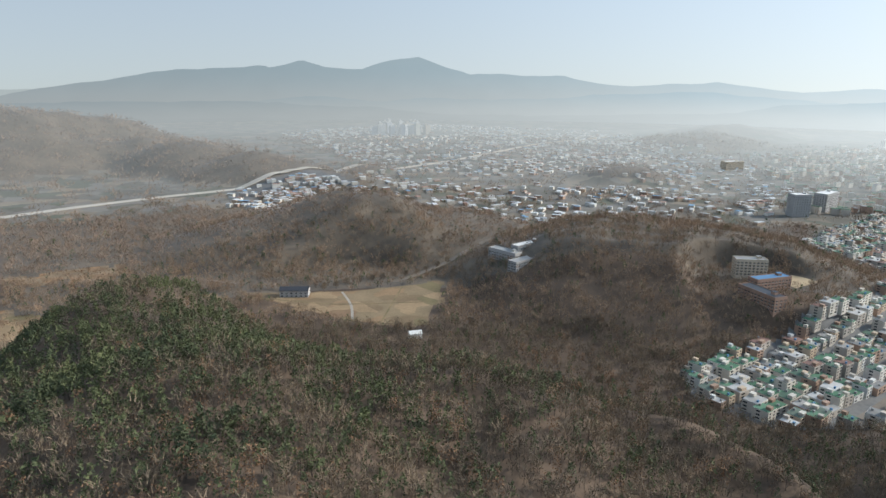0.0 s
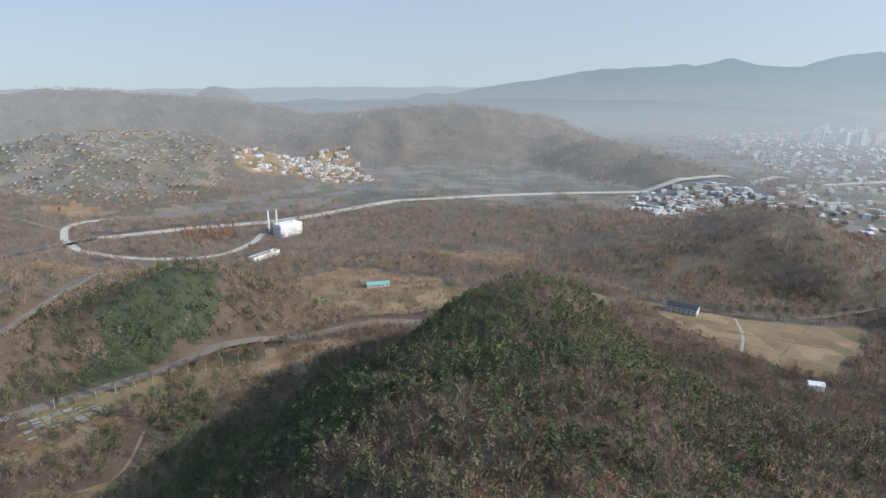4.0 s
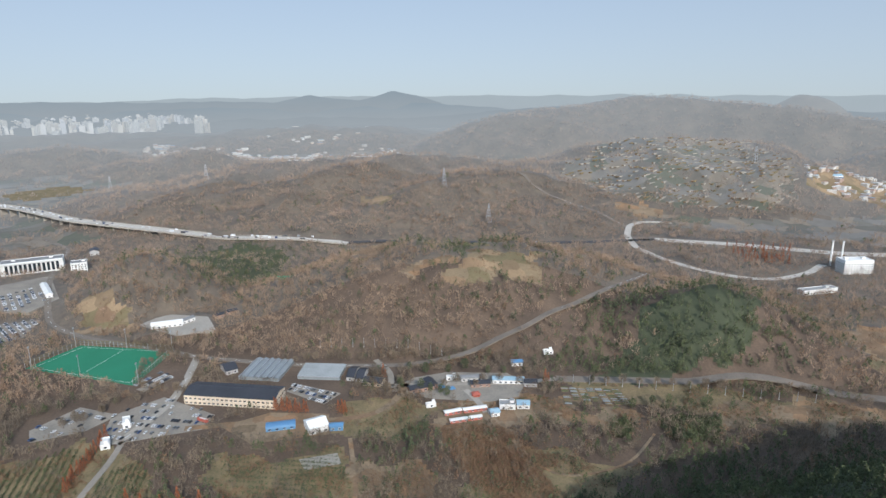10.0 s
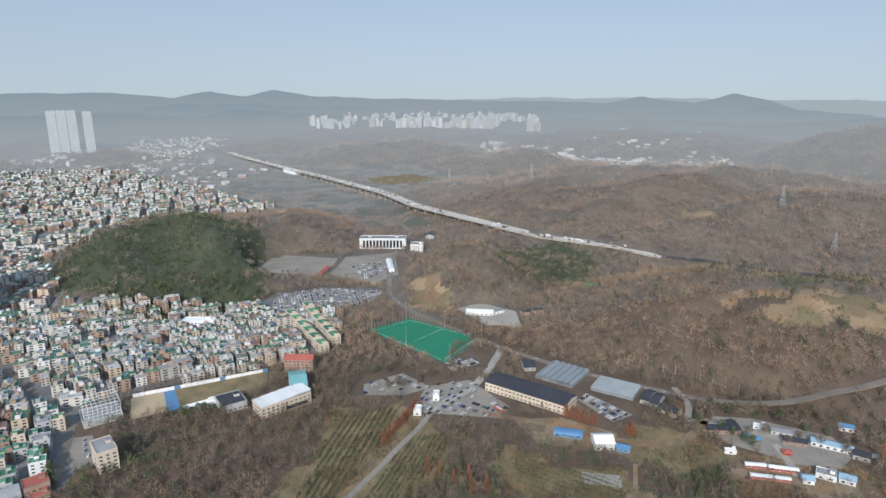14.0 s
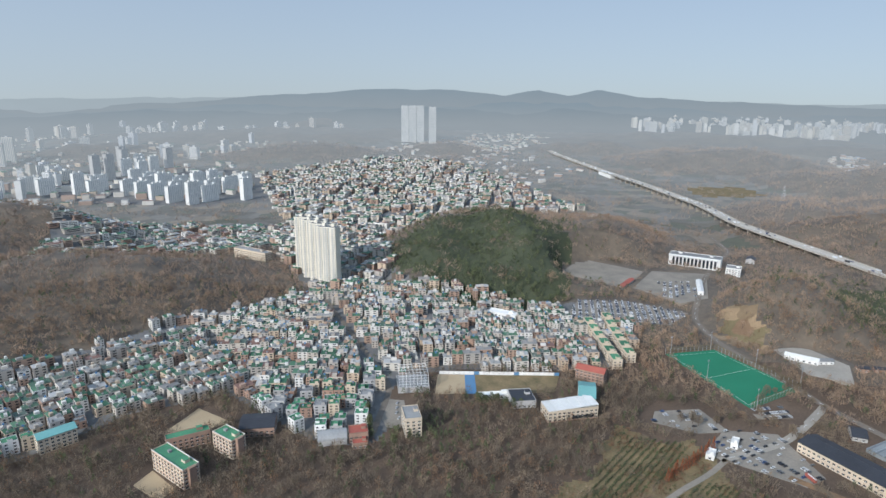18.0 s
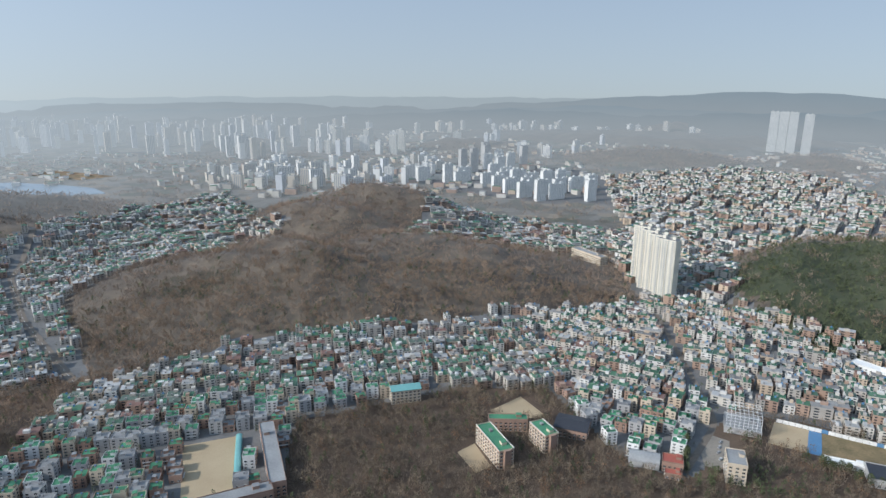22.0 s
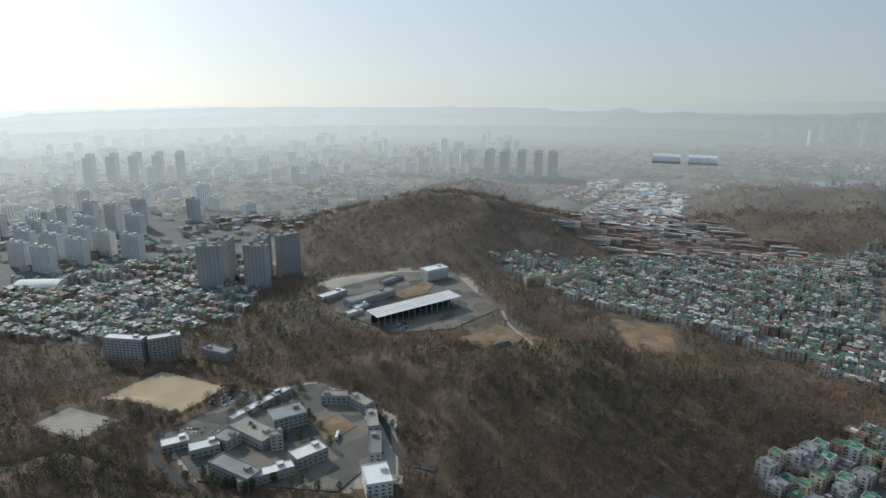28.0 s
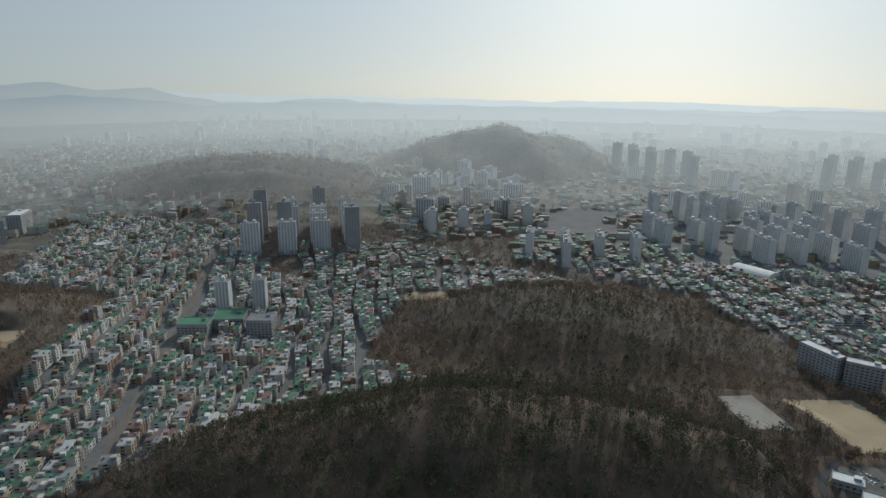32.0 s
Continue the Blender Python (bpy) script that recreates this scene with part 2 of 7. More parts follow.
M["asphalt"] = mat("asphalt", (0.075, 0.075, 0.078), (0.05, 0.05, 0.052), 0.05, 0.9, 0.6, bump=0.1)
M["lane"] = mat("worn_road", (0.225, 0.188, 0.15), (0.145, 0.124, 0.102), 0.05, 0.9, 0.5, bump=0.1)
M["concrete"] = mat("concrete_road", (0.38, 0.34, 0.285), (0.28, 0.255, 0.215), 0.04, 0.85, 0.4, bump=0.1)
M["water"] = mat("pond_water", (0.32, 0.36, 0.38), (0.25, 0.29, 0.31), 0.01, 0.12, 0.05, bump=0.02)
M["bare"] = leafy(mat("bare_twigs", (0.27, 0.205, 0.14), (0.115, 0.094, 0.07), 0.02, 0.95, 0.12, bump=0, island=0.22), 0.04)
# lighter copies of the twigs: the haze of distance is in their colour
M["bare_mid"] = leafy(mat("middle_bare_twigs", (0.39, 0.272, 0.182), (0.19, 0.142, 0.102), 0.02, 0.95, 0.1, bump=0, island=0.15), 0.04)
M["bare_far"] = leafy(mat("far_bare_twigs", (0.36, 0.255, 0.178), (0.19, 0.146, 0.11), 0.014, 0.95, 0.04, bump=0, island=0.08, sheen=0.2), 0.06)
M["pine"] = leafy(mat("pine_needles", (0.125, 0.138, 0.062), (0.06, 0.076, 0.042), 0.03, 0.9, 0.12, bump=0, island=0.25), 0.06)
M["rust"] = leafy(mat("rust_leaves", (0.255, 0.15, 0.085), (0.165, 0.103, 0.063), 0.03, 0.9, 0.12, bump=0, island=0.22), 0.1)
M["bark"] = mat("bark", (0.14, 0.115, 0.095), (0.08, 0.065, 0.055), 0.2, 0.95, 2.0)
M["white"] = mat("white_paint", (0.78, 0.77, 0.73), (0.62, 0.61, 0.58), 0.05, 0.75, 0.6, bump=0.05, rand=0.06)
M["cream"] = mat("cream_render", (0.62, 0.52, 0.39), (0.5, 0.42, 0.32), 0.06, 0.8, 0.6, bump=0.05)
M["brick"] = mat("brick_wall", (0.38, 0.25, 0.185), (0.28, 0.185, 0.14), 0.1, 0.85, 1.2, bump=0.1, rand=0.15)
M["greyw"] = mat("grey_wall", (0.45, 0.44, 0.42), (0.33, 0.32, 0.31), 0.06, 0.8, 0.6, bump=0.05, rand=0.12)
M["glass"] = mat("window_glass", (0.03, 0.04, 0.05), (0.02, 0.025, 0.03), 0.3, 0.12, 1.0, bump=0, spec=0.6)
# window glass made lighter, with the lift of haze put into its colour
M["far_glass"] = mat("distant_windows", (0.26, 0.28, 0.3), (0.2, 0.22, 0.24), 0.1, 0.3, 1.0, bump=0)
M["green"] = mat("green_roof_coat", (0.085, 0.25, 0.13), (0.06, 0.17, 0.1), 0.06, 0.7, 0.5, bump=0.1, rand=0.3)
M["greyroof"] = mat("grey_roof", (0.3, 0.3, 0.29), (0.2, 0.2, 0.2), 0.06, 0.85, 0.6, bump=0.1, rand=0.2)
M["dark"] = mat("dark_metal_roof", (0.05, 0.052, 0.06), (0.035, 0.036, 0.042), 0.05, 0.45, 0.5, bump=0.05)
M["blue"] = mat("blue_sheet", (0.11, 0.24, 0.4), (0.09, 0.19, 0.32), 0.05, 0.5, 0.5, bump=0.05)
M["red"] = mat("red_roof", (0.42, 0.12, 0.085), (0.32, 0.095, 0.07), 0.05, 0.7, 0.5, bump=0.05)
M["teal"] = mat("teal_roof", (0.2, 0.42, 0.4), (0.15, 0.33, 0.32), 0.05, 0.5, 0.5, bump=0.05)
M["steel"] = mat("galvanised_steel", (0.5, 0.51, 0.52), (0.4, 0.41, 0.42), 0.2, 0.5, 1.0, bump=0.05, metal=0.6)
M["poly"] = mat("greenhouse_film", (0.25, 0.27, 0.275), (0.19, 0.205, 0.21), 0.08, 0.35, 0.6, bump=0.05)
M["car"] = pick(mat("car_paint", (1, 1, 1), (0.9, 0.9, 0.9), 0.5, 0.35, 2.0, bump=0, spec=0.5),
                [(0.7, 0.7, 0.7), (0.04, 0.04, 0.045), (0.62, 0.63, 0.64), (0.25, 0.26, 0.27), (0.7, 0.7, 0.69), (0.06, 0.08, 0.14), (0.1, 0.1, 0.1)])
M["far_wall"] = pick(mat("town_walls", (1, 1, 1), (0.78, 0.78, 0.78), 0.08, 0.8, 0.7, bump=0),
                     [(0.634, 0.59, 0.51), (0.352, 0.238, 0.176), (0.546, 0.493, 0.422), (0.686, 0.651, 0.59), (0.422, 0.387, 0.343), (0.546, 0.431, 0.317), (0.704, 0.686, 0.642), (0.405, 0.282, 0.211), (0.616, 0.572, 0.502), (0.493, 0.44, 0.378)])
M["far_roof"] = pick(mat("town_roofs", (1, 1, 1), (0.7, 0.7, 0.7), 0.08, 0.8, 0.7, bump=0),
                     [(0.0762, 0.173, 0.103), (0.375, 0.369, 0.348), (0.0942, 0.161, 0.114), (0.0986, 0.206, 0.125), (0.496, 0.489, 0.469), (0.0654, 0.143, 0.0888), (0.231, 0.227, 0.217), (0.238, 0.144, 0.117), (0.116, 0.223, 0.143), (0.322, 0.309, 0.289), (0.125, 0.165, 0.132)])
M["hot_roof"] = pick(mat("shed_roofs", (1, 1, 1), (0.75, 0.75, 0.75), 0.08, 0.6, 0.7, bump=0),
                     [(0.7, 0.7, 0.7), (0.2, 0.35, 0.5), (0.5, 0.5, 0.5), (0.35, 0.36, 0.38), (0.6, 0.62, 0.62), (0.74, 0.74, 0.73), (0.5, 0.5, 0.5), (0.62, 0.62, 0.6), (0.4, 0.24, 0.18)])
M["apt"] = pick(mat("apartment_walls", (1, 1, 1), (0.88, 0.88, 0.88), 0.05, 0.75, 0.3, bump=0),
                [(0.74, 0.73, 0.7), (0.7, 0.66, 0.58), (0.62, 0.63, 0.65), (0.76, 0.74, 0.7), (0.6, 0.53, 0.44)])
M["red_roof"] = pick(mat("terrace_roofs", (1, 1, 1), (0.75, 0.75, 0.75), 0.08, 0.7, 0.7, bump=0),
                      [(0.34, 0.19, 0.155), (0.28, 0.165, 0.14), (0.38, 0.24, 0.2), (0.48, 0.46, 0.44), (0.31, 0.2, 0.17), (0.42, 0.38, 0.35)])
M["redwood"] = leafy(mat("redwood_needles", (0.4, 0.15, 0.07), (0.28, 0.1, 0.05), 0.1, 0.9, 0.5, bump=0, island=0.25), 0.3)
M["yard"] = plots(mat("yard_paving", (1, 1, 1), (0.75, 0.75, 0.75), 0.05, 0.9, 0.4, bump=0.1), [(0.18, 0.169, 0.144), (0.137, 0.13, 0.115), (0.216, 0.191, 0.151), (0.108, 0.108, 0.0972), (0.166, 0.144, 0.115)], 22.0)
M["ivory"] = mat("ivory_paint", (0.7, 0.65, 0.54), (0.58, 0.54, 0.45), 0.05, 0.75, 0.6, bump=0.05)
M["paleblue"] = mat("pale_blue_sheet", (0.32, 0.45, 0.52), (0.24, 0.35, 0.42), 0.05, 0.5, 0.5, bump=0.05)
M["motorway"] = mat("pale_motorway", (0.52, 0.47, 0.4), (0.4, 0.365, 0.31), 0.03, 0.85, 0.3, bump=0.1)
M["pavement"] = mat("pale_asphalt", (0.31, 0.27, 0.22), (0.2, 0.18, 0.15), 0.05, 0.9, 0.5, bump=0.1)
# copies of the materials with distance haze painted in as emission
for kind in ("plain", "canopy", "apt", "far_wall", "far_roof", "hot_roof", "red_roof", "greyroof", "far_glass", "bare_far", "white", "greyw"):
    M["backdrop_" + kind] = painted_haze("backdrop_" + M[kind].name, M[kind])

# ---- mesh helpers ----


def mesh(name, verts, faces, mats, index=None, smooth=False):
    """A mesh from arrays of corners and of faces that all have three or all four corners."""
    verts, faces = np.asarray(verts, np.float32), np.asarray(faces, np.int32)
    me = bpy.data.meshes.new(name)
    k = faces.shape[1]
    me.vertices.add(len(verts))
    me.vertices.foreach_set("co", verts.ravel())
    me.loops.add(faces.size)
    me.loops.foreach_set("vertex_index", faces.ravel())
    me.polygons.add(len(faces))
    me.polygons.foreach_set("loop_start", np.arange(0, faces.size, k, dtype=np.int32))
    if index is not None:
        me.polygons.foreach_set("material_index", np.asarray(index, np.int32))
    me.polygons.foreach_set("use_smooth", np.full(len(faces), smooth))
    for m in mats if isinstance(mats, (list, tuple)) else [mats]:
        me.materials.append(m)
    me.update()
    me.validate()
    return me


BOX = np.array([[0, 3, 2, 1], [4, 5, 6, 7], [0, 1, 5, 4], [1, 2, 6, 5], [2, 3, 7, 6], [3, 0, 4, 7]])


class Bits:
    """Gathers boxes and faces of several materials into one mesh."""

    def __init__(self):
        self.v, self.f, self.i, self.n, self.mats = [], [], [], 0, []

    def face(self, m, v, f):
        if m not in self.mats:
            self.mats.append(m)
        f = np.asarray(f)
        self.v.append(np.asarray(v, float))
        self.f.append(f + self.n)
        self.i.append(np.full(len(f), self.mats.index(m)))
        self.n += len(v)
        return self

    def box(self, m, x, y, z, sx, sy, sz, turn=0.0, taper=1.0):
        """A box on its base centre; turn in degrees; the top may be tapered."""
        c, s = math.cos(radians(turn)), math.sin(radians(turn))
        v = []
        for k, (h, g) in enumerate(((0, 1.0), (sz, taper))):
            for a, b in ((-1, -1), (1, -1), (1, 1), (-1, 1)):
                px, py = a * sx / 2 * g, b * sy / 2 * g
                v.append((x + px * c - py * s, y + px * s + py * c, z + h))
        return self.face(m, v, BOX)

    def gable(self, m, x, y, z, sx, sy, rise, turn=0.0, over=0.6, thick=0.4):
        """A pitched roof with its ridge along x."""
        c, s = math.cos(radians(turn)), math.sin(radians(turn))
        hx, hy = sx / 2 + over, sy / 2 + over
        p = [(-hx, -hy, 0), (hx, -hy, 0), (hx, hy, 0), (-hx, hy, 0), (-hx, 0, rise), (hx, 0, rise),
             (-hx, -hy, thick), (hx, -hy, thick), (hx, hy, thick), (-hx, hy, thick), (-hx, 0, rise + thick), (hx, 0, rise + thick)]
        f = [(0, 4, 5, 1), (3, 2, 5, 4), (6, 7, 11, 10), (9, 10, 11, 8), (0, 1, 7, 6), (2, 3, 9, 8), (0, 6, 10, 4), (3, 4, 10, 9), (1, 5, 11, 7), (2, 8, 11, 5)]
        v = [(x + a * c - b * s, y + a * s + b * c, z + h) for a, b, h in p]
        return self.face(m, v, f)

    def vault(self, m, x, y, z, sx, sy, rise, turn=0.0, n=8):
        """A barrel roof with closed ends, its axis along x."""
        c, s = math.cos(radians(turn)), math.sin(radians(turn))
        v, f = [], []
        for i in range(n + 1):
            a = math.pi * i / n
            for e in (-1, 1):
                px, py = e * sx / 2, -math.cos(a) * sy / 2
                v.append((x + px * c - py * s, y + px * s + py * c, z + math.sin(a) * rise))
        for i in range(n):
            f.append((2 * i, 2 * i + 1, 2 * i + 3, 2 * i + 2))
        for i in range(0, n, 2):
            if i + 2 <= n:
                f.append((0, 2 * i, 2 * i + 2, 2 * min(i + 2, n)))
                f.append((1, 2 * min(i + 2, n) + 1, 2 * i + 3, 2 * i + 1))
        return self.face(m, v, f)

    def done(self, name):
        return mesh(name, np.concatenate(self.v), np.concatenate(self.f), self.mats, np.concatenate(self.i))


def part(name, bits, parent, label=""):
    """Links gathered bits, or a mesh, as ONE part under a thing or part."""
    me = bits.done(name) if isinstance(bits, Bits) else bits
    ob = new(name, me)
    ob.parent = parent
    if label:
        tagged(ob, label)
    return ob


def thing(name, x, y, z, turn, label, category, group=""):
    ob = new(name)
    ob.matrix_basis = pose(x, y, z, 0, 0, turn)
    return tagged(ob, label, category, group)


def b1(m, *a, **k):
    return Bits().box(m, *a, **k)


# ---- the lie of the land ----
HILLS = []
PADS = []


def hill(x, y, rx, ry, turn, top, sharp=1.0):
    """A hill or ridge: centre, half-lengths along and across, turn in degrees, height."""
    HILLS.append((x, y, rx, ry, radians(turn), top, sharp))


def pad(x, y, r, z):
    """A level patch with soft edges."""
    PADS.append((x, y, r, z))


def height(x, y):
    x, y = np.asarray(x, float), np.asarray(y, float)
    acc = np.zeros_like(x)
    for hx, hy, rx, ry, a, top, sharp in HILLS:
        c, s = math.cos(a), math.sin(a)
        u, v = ((x - hx) * c + (y - hy) * s) / rx, (-(x - hx) * s + (y - hy) * c) / ry
        d2 = np.clip(u * u + v * v, 0, 1)
        acc += (top * (1 - d2) ** (1.6 * sharp)) ** 3
    z = np.cbrt(acc)
    rough = np.sin(x * 0.031 + 1.3 * np.sin(y * 0.017)) * np.cos(y * 0.027 + 1.1 * np.sin(x * 0.013)) + 0.5 * np.sin(x * 0.071 + y * 0.05) * np.cos(y * 0.083 - x * 0.03)
    z = z + rough * np.clip(z, 0, 60) * 0.085
    fold = 1 - 2.4 * np.abs(np.sin(x * 0.0105 + 2.1 * np.sin(y * 0.0052) + 0.6) * np.cos(y * 0.0092 + 1.8 * np.sin(x * 0.0047)))
    z = z + fold * np.clip(z, 0, 70) * 0.2 * np.clip((190 - z) / 90, 0, 1) * np.clip(np.hypot(x, y) / 300 - 2.4, 0, 1)
    for px, py, r, pz in PADS[::-1]:
        w = np.clip((1.3 - np.hypot(x - px, y - py) / r) * 3.3, 0, 1)
        w = w * w * (3 - 2 * w)
        z = z * (1 - w) + pz * w
    return z


def ground(x, y):
    return float(height(np.array([x]), np.array([y]))[0])


def inside(x, y, poly):
    """Which points lie in a polygon of plan corners."""
    hit = np.zeros(np.shape(x), bool)
    for (x1, y1), (x2, y2) in zip(poly, poly[1:] + poly[:1]):
        if y1 != y2:
            hit ^= ((y1 > y) != (y2 > y)) & (x < (x2 - x1) * (y - y1) / (y2 - y1) + x1)
    return hit


# cover areas: name of the ground and a polygon
AREAS = []


def area(kind, *poly):
    AREAS.append((kind, list(poly)))
    return list(poly)


CLEAR = []
ROADS = []

# the ridge below the camera and its spurs
hill(-115, 205, 420, 240, 119, 128)
hill(-235, 415, 190, 140, 119, 98)
hill(15, 290, 190, 170, 20, 98)
hill(120, 305, 125, 60, -15, 68)
hill(60, 60, 300, 260, 30, 60)
hill(370, 130, 350, 210, -70, 108)
hill(475, -402, 300, 180, -130, 40)
# wooded hills round the valley
hill(-1366, 1769, 823, 402, 44, 157, 1.17)
hill(-850, 1810, 871, 189, 152, 66, 0.86)
hill(-1698, 1853, 462, 359, 65, 121, 1.25)
hill(-166, 985, 335, 216, 10, 63)
hill(253, 818, 323, 264, -17, 73)
hill(-626, 351, 160, 108, 60, 62)
hill(-798, 100, 340, 204, 83, 74)
hill(-1694, 823, 615, 540, 64, 113)
hill(-2409, 1241, 1193, 281, 36, 192, 0.88)
hill(-2631, 843, 763, 425, 90, 168, 0.62)
hill(-2752, 1863, 409, 266, 28, 206, 1.44)
hill(-853, -805, 325, 273, 0, 58, 0.58)
hill(-1569, -15, 828, 540, 90, 88)
hill(-869, -329, 128, 144, 110, 48)
hill(-15, -999, 465, 264, 178, 62)
hill(-61, -1383, 302, 300, 177, 75)
hill(762, -1434, 420, 360, -152, 65)
hill(761, -387, 239, 204, -117, 34)
hill(1110, -666, 369, 300, -121, 66)
hill(780, 240, 230, 160, -72, 27)
hill(1289, 1297, 471, 420, -44, 64)
hill(1989, 865, 447, 420, -66, 110)
hill(-1500, -3000, 1500, 500, 155, 50)
hill(-2900, -1500, 1300, 500, 118, 60)
hill(-3000, -300, 1000, 500, 96, 75)
# low wooded ridges between the far towns
hill(-1230, -2330, 420, 180, 160, 45)
hill(-1760, -2090, 300, 140, 132, 38)
hill(-2300, -1760, 430, 180, 125, 44)
hill(-2450, -1300, 380, 170, 112, 42)
hill(-580, -2870, 420, 170, 170, 42)

pad(-840, -598, 85, 6)
pad(-880, -505, 80, 6)
pad(-990, -535, 60, 6)
pad(-715, -490, 72, 3)
pad(-737, -255, 40, 5)
pad(-637, -305, 70, 1.5)
pad(530, -140, 120, 3)
pad(750, -390, 110, 19)
pad(590, -415, 55, 15)
pad(320, 685, 70, 33)
pad(610, 0, 70, 6)

# ground covers
area("soil", (-503, 138), (-486, 207), (-469, 205), (-481, 127))
area("soil", (-439, -34), (-433, 8), (-392, 29), (-373, 19), (-387, -33))
area("field", (-521, 244), (-487, 385), (-441, 469), (-467, 313), (-499, 223))
area("soil", (-480, 36), (-475, 86), (-416, 122), (-394, 86), (-411, 43))
TOWN_S = area("town", (292, -445), (281, -668), (139, -774), (-120, -788), (-242, -814), (-413, -835), (-560, -780), (-640, -570), (-692, -558), (-681, -439), (-575, -390), (-520, -420), (-428, -497), (-375, -525), (-335, -505), (-300, -450), (-262, -432), (-228, -476), (-205, -604), (-118, -623), (54, -580), (63, -449))
TOWN_SE = area("town", (726, -943), (648, -1040), (529, -1455), (214, -1266), (398, -964), (278, -714), (330, -700), (437, -676), (607, -626), (730, -592), (885, -608))
TOWN_SF = area("town", (468, -1345), (463, -1594), (304, -1859), (175, -1548), (229, -1364), (80, -1299), (215, -1140), (327, -1171))
TOWN_SW = area("town", (-119, -1163), (-256, -1517), (-600, -1247), (-496, -1088), (-254, -1193))
TOWN_W = area("town", (-856, -1962), (-1445, -2137), (-1536, -1707), (-1250, -980), (-871, -1078), (-600, -1247))
TOWN_L = area("town", (-600, -1247), (-545, -1217), (-470, -1010), (-425, -830), (-500, -795), (-560, -805), (-610, -890), (-672, -1015), (-720, -1019), (-871, -1078))
TOWN_E = area("town", (1148, 91), (1045, -145), (954, -250), (838, -181), (845, -26), (924, 79))
TOWN_NE = area("town", (186, 500), (186, 478), (234, 438), (300, 425), (425, 350), (550, 262), (565, 389), (775, 463), (736, 682), (900, 900), (858, 1310), (516, 1006), (560, 800), (390, 640), (285, 585), (193, 534))
TOWN_E2 = area("town", (819, 595), (945, 379), (928, 247), (806, 362), (767, 476))
area("town", (-548, 1415), (-380, 1592), (-169, 1371), (-274, 1136), (-440, 1228))
area("field", (-267, 724), (-140, 732), (-26, 782), (-44, 628), (-125, 648))
area("field", (-645, 538), (-637, 615), (-568, 622), (-511, 533), (-543, 472))
area("sand", (695, -15), (729, -78), (657, -127), (627, -79))
area("concrete", (570, -57), (634, -144), (623, -211), (522, -252), (427, -210), (439, -163), (507, -73))
area("concrete", (905, -311), (926, -471), (805, -513), (726, -481), (698, -370), (816, -303))
area("soil", (644, -393), (638, -456), (542, -461), (575, -404))

for zone in ([(-500, 1250), (-150, 1150), (150, 1100), (500, 1100), (700, 1300), (900, 1900), (700, 3200), (-300, 3600), (-900, 3000), (-300, 1900)],
             [(560, 1000), (900, 900), (1300, 1000), (1900, 1600), (1500, 2500), (900, 2200)]):
    area("plain", *zone)
area("pinewood", *[(-735 + 165 * math.cos(a), -800 + 160 * math.sin(a)) for a in np.arange(0, 6.28, 0.6)])
area("pinewood", (-308, 78), (-335, 94), (-348, 143), (-355, 226), (-365, 280), (-372, 422), (-254, 310))
area("pinewood", (-545, 190), (-545, 270), (-555, 345), (-610, 380), (-650, 345), (-635, 265))
area("pinewood", *[(-655 + 115 * math.cos(a), -690 + 120 * math.sin(a)) for a in np.arange(0, 6.28, 0.6)])
area("pinewood", *[(-1000 + 120 * math.cos(a), -255 + 90 * math.sin(a)) for a in np.arange(0, 6.28, 0.6)])
area("grass", (-330, -228), (-315, -275), (-455, -310), (-485, -262), (-465, -215), (-440, -180), (-345, -185))
area("grass", (-450, -140), (-450, -40), (-400, -28), (-378, -100), (-415, -140))
area("grass", (-560, 165), (-520, 165), (-470, 310), (-520, 320))
area("soil", (-520, 20), (-480, 40), (-470, 150), (-520, 160), (-545, 90))
area("soil", (-500, 298), (-466, 440), (-430, 415), (-455, 275))
area("grass", (-440, 50), (-440, 110), (-375, 125), (-350, 80), (-395, 45))
area("grass", (-440, 110), (-400, 180), (-370, 150), (-380, 120))
area("grass", (-545, -40), (-470, -60), (-470, 20), (-520, 30))
area("soil", (-752, -370), (-750, -350), (-740, -314), (-722, -318), (-728, -345), (-738, -370))
area("field", (-790, -398), (-806, -388), (-786, -342), (-728, -292), (-722, -303), (-742, -334), (-768, -374))
area("field", (-880, -20), (-940, 20), (-960, 90), (-900, 70))
area("field", (-1060, -90), (-1010, -40), (-1040, 40), (-1085, -20))
area("field", (-1300, -60), (-1330, -10), (-1290, 20), (-1260, -20))
area("grass", (-960, 40), (-860, 130), (-800, 120), (-850, 20))
area("field", (-500, 470), (-470, 520), (-400, 600), (-420, 650), (-520, 640), (-560, 560))
area("field", (-320, 640), (-280, 700), (-380, 760), (-450, 700))
area("plain", (-1780, 560), (-1600, 440), (-1380, 500), (-1230, 770), (-1290, 880), (-1480, 980), (-1750, 980), (-1980, 800))
area("field", (-1340, 930), (-1450, 1000), (-1500, 1330), (-1420, 1400), (-1120, 1200), (-1160, 1130), (-1270, 1040))
area("soil", (-640, 505), (-655, 610), (-560, 640), (-490, 650), (-495, 560), (-560, 500))
area("soil", (-600, 760), (-540, 800), (-460, 830), (-450, 780), (-540, 740))
area("soil", (-725, 20), (-745, 15), (-775, 70), (-760, 85))
area("field", (-700, 100), (-720, 60), (-790, 110), (-770, 190), (-720, 180))
area("soil", (-1300, 480), (-1330, 560), (-1260, 580), (-1230, 510))
area("grass", (-1900, -900), (-1750, -1000), (-1650, -880), (-1800, -780))

# ---- ground ----
KINDS = ["floor", "town", "field", "sand", "concrete", "soil", "asphalt", "grass", "plain", "canopy", "pinewood", "backdrop_plain", "backdrop_canopy"]


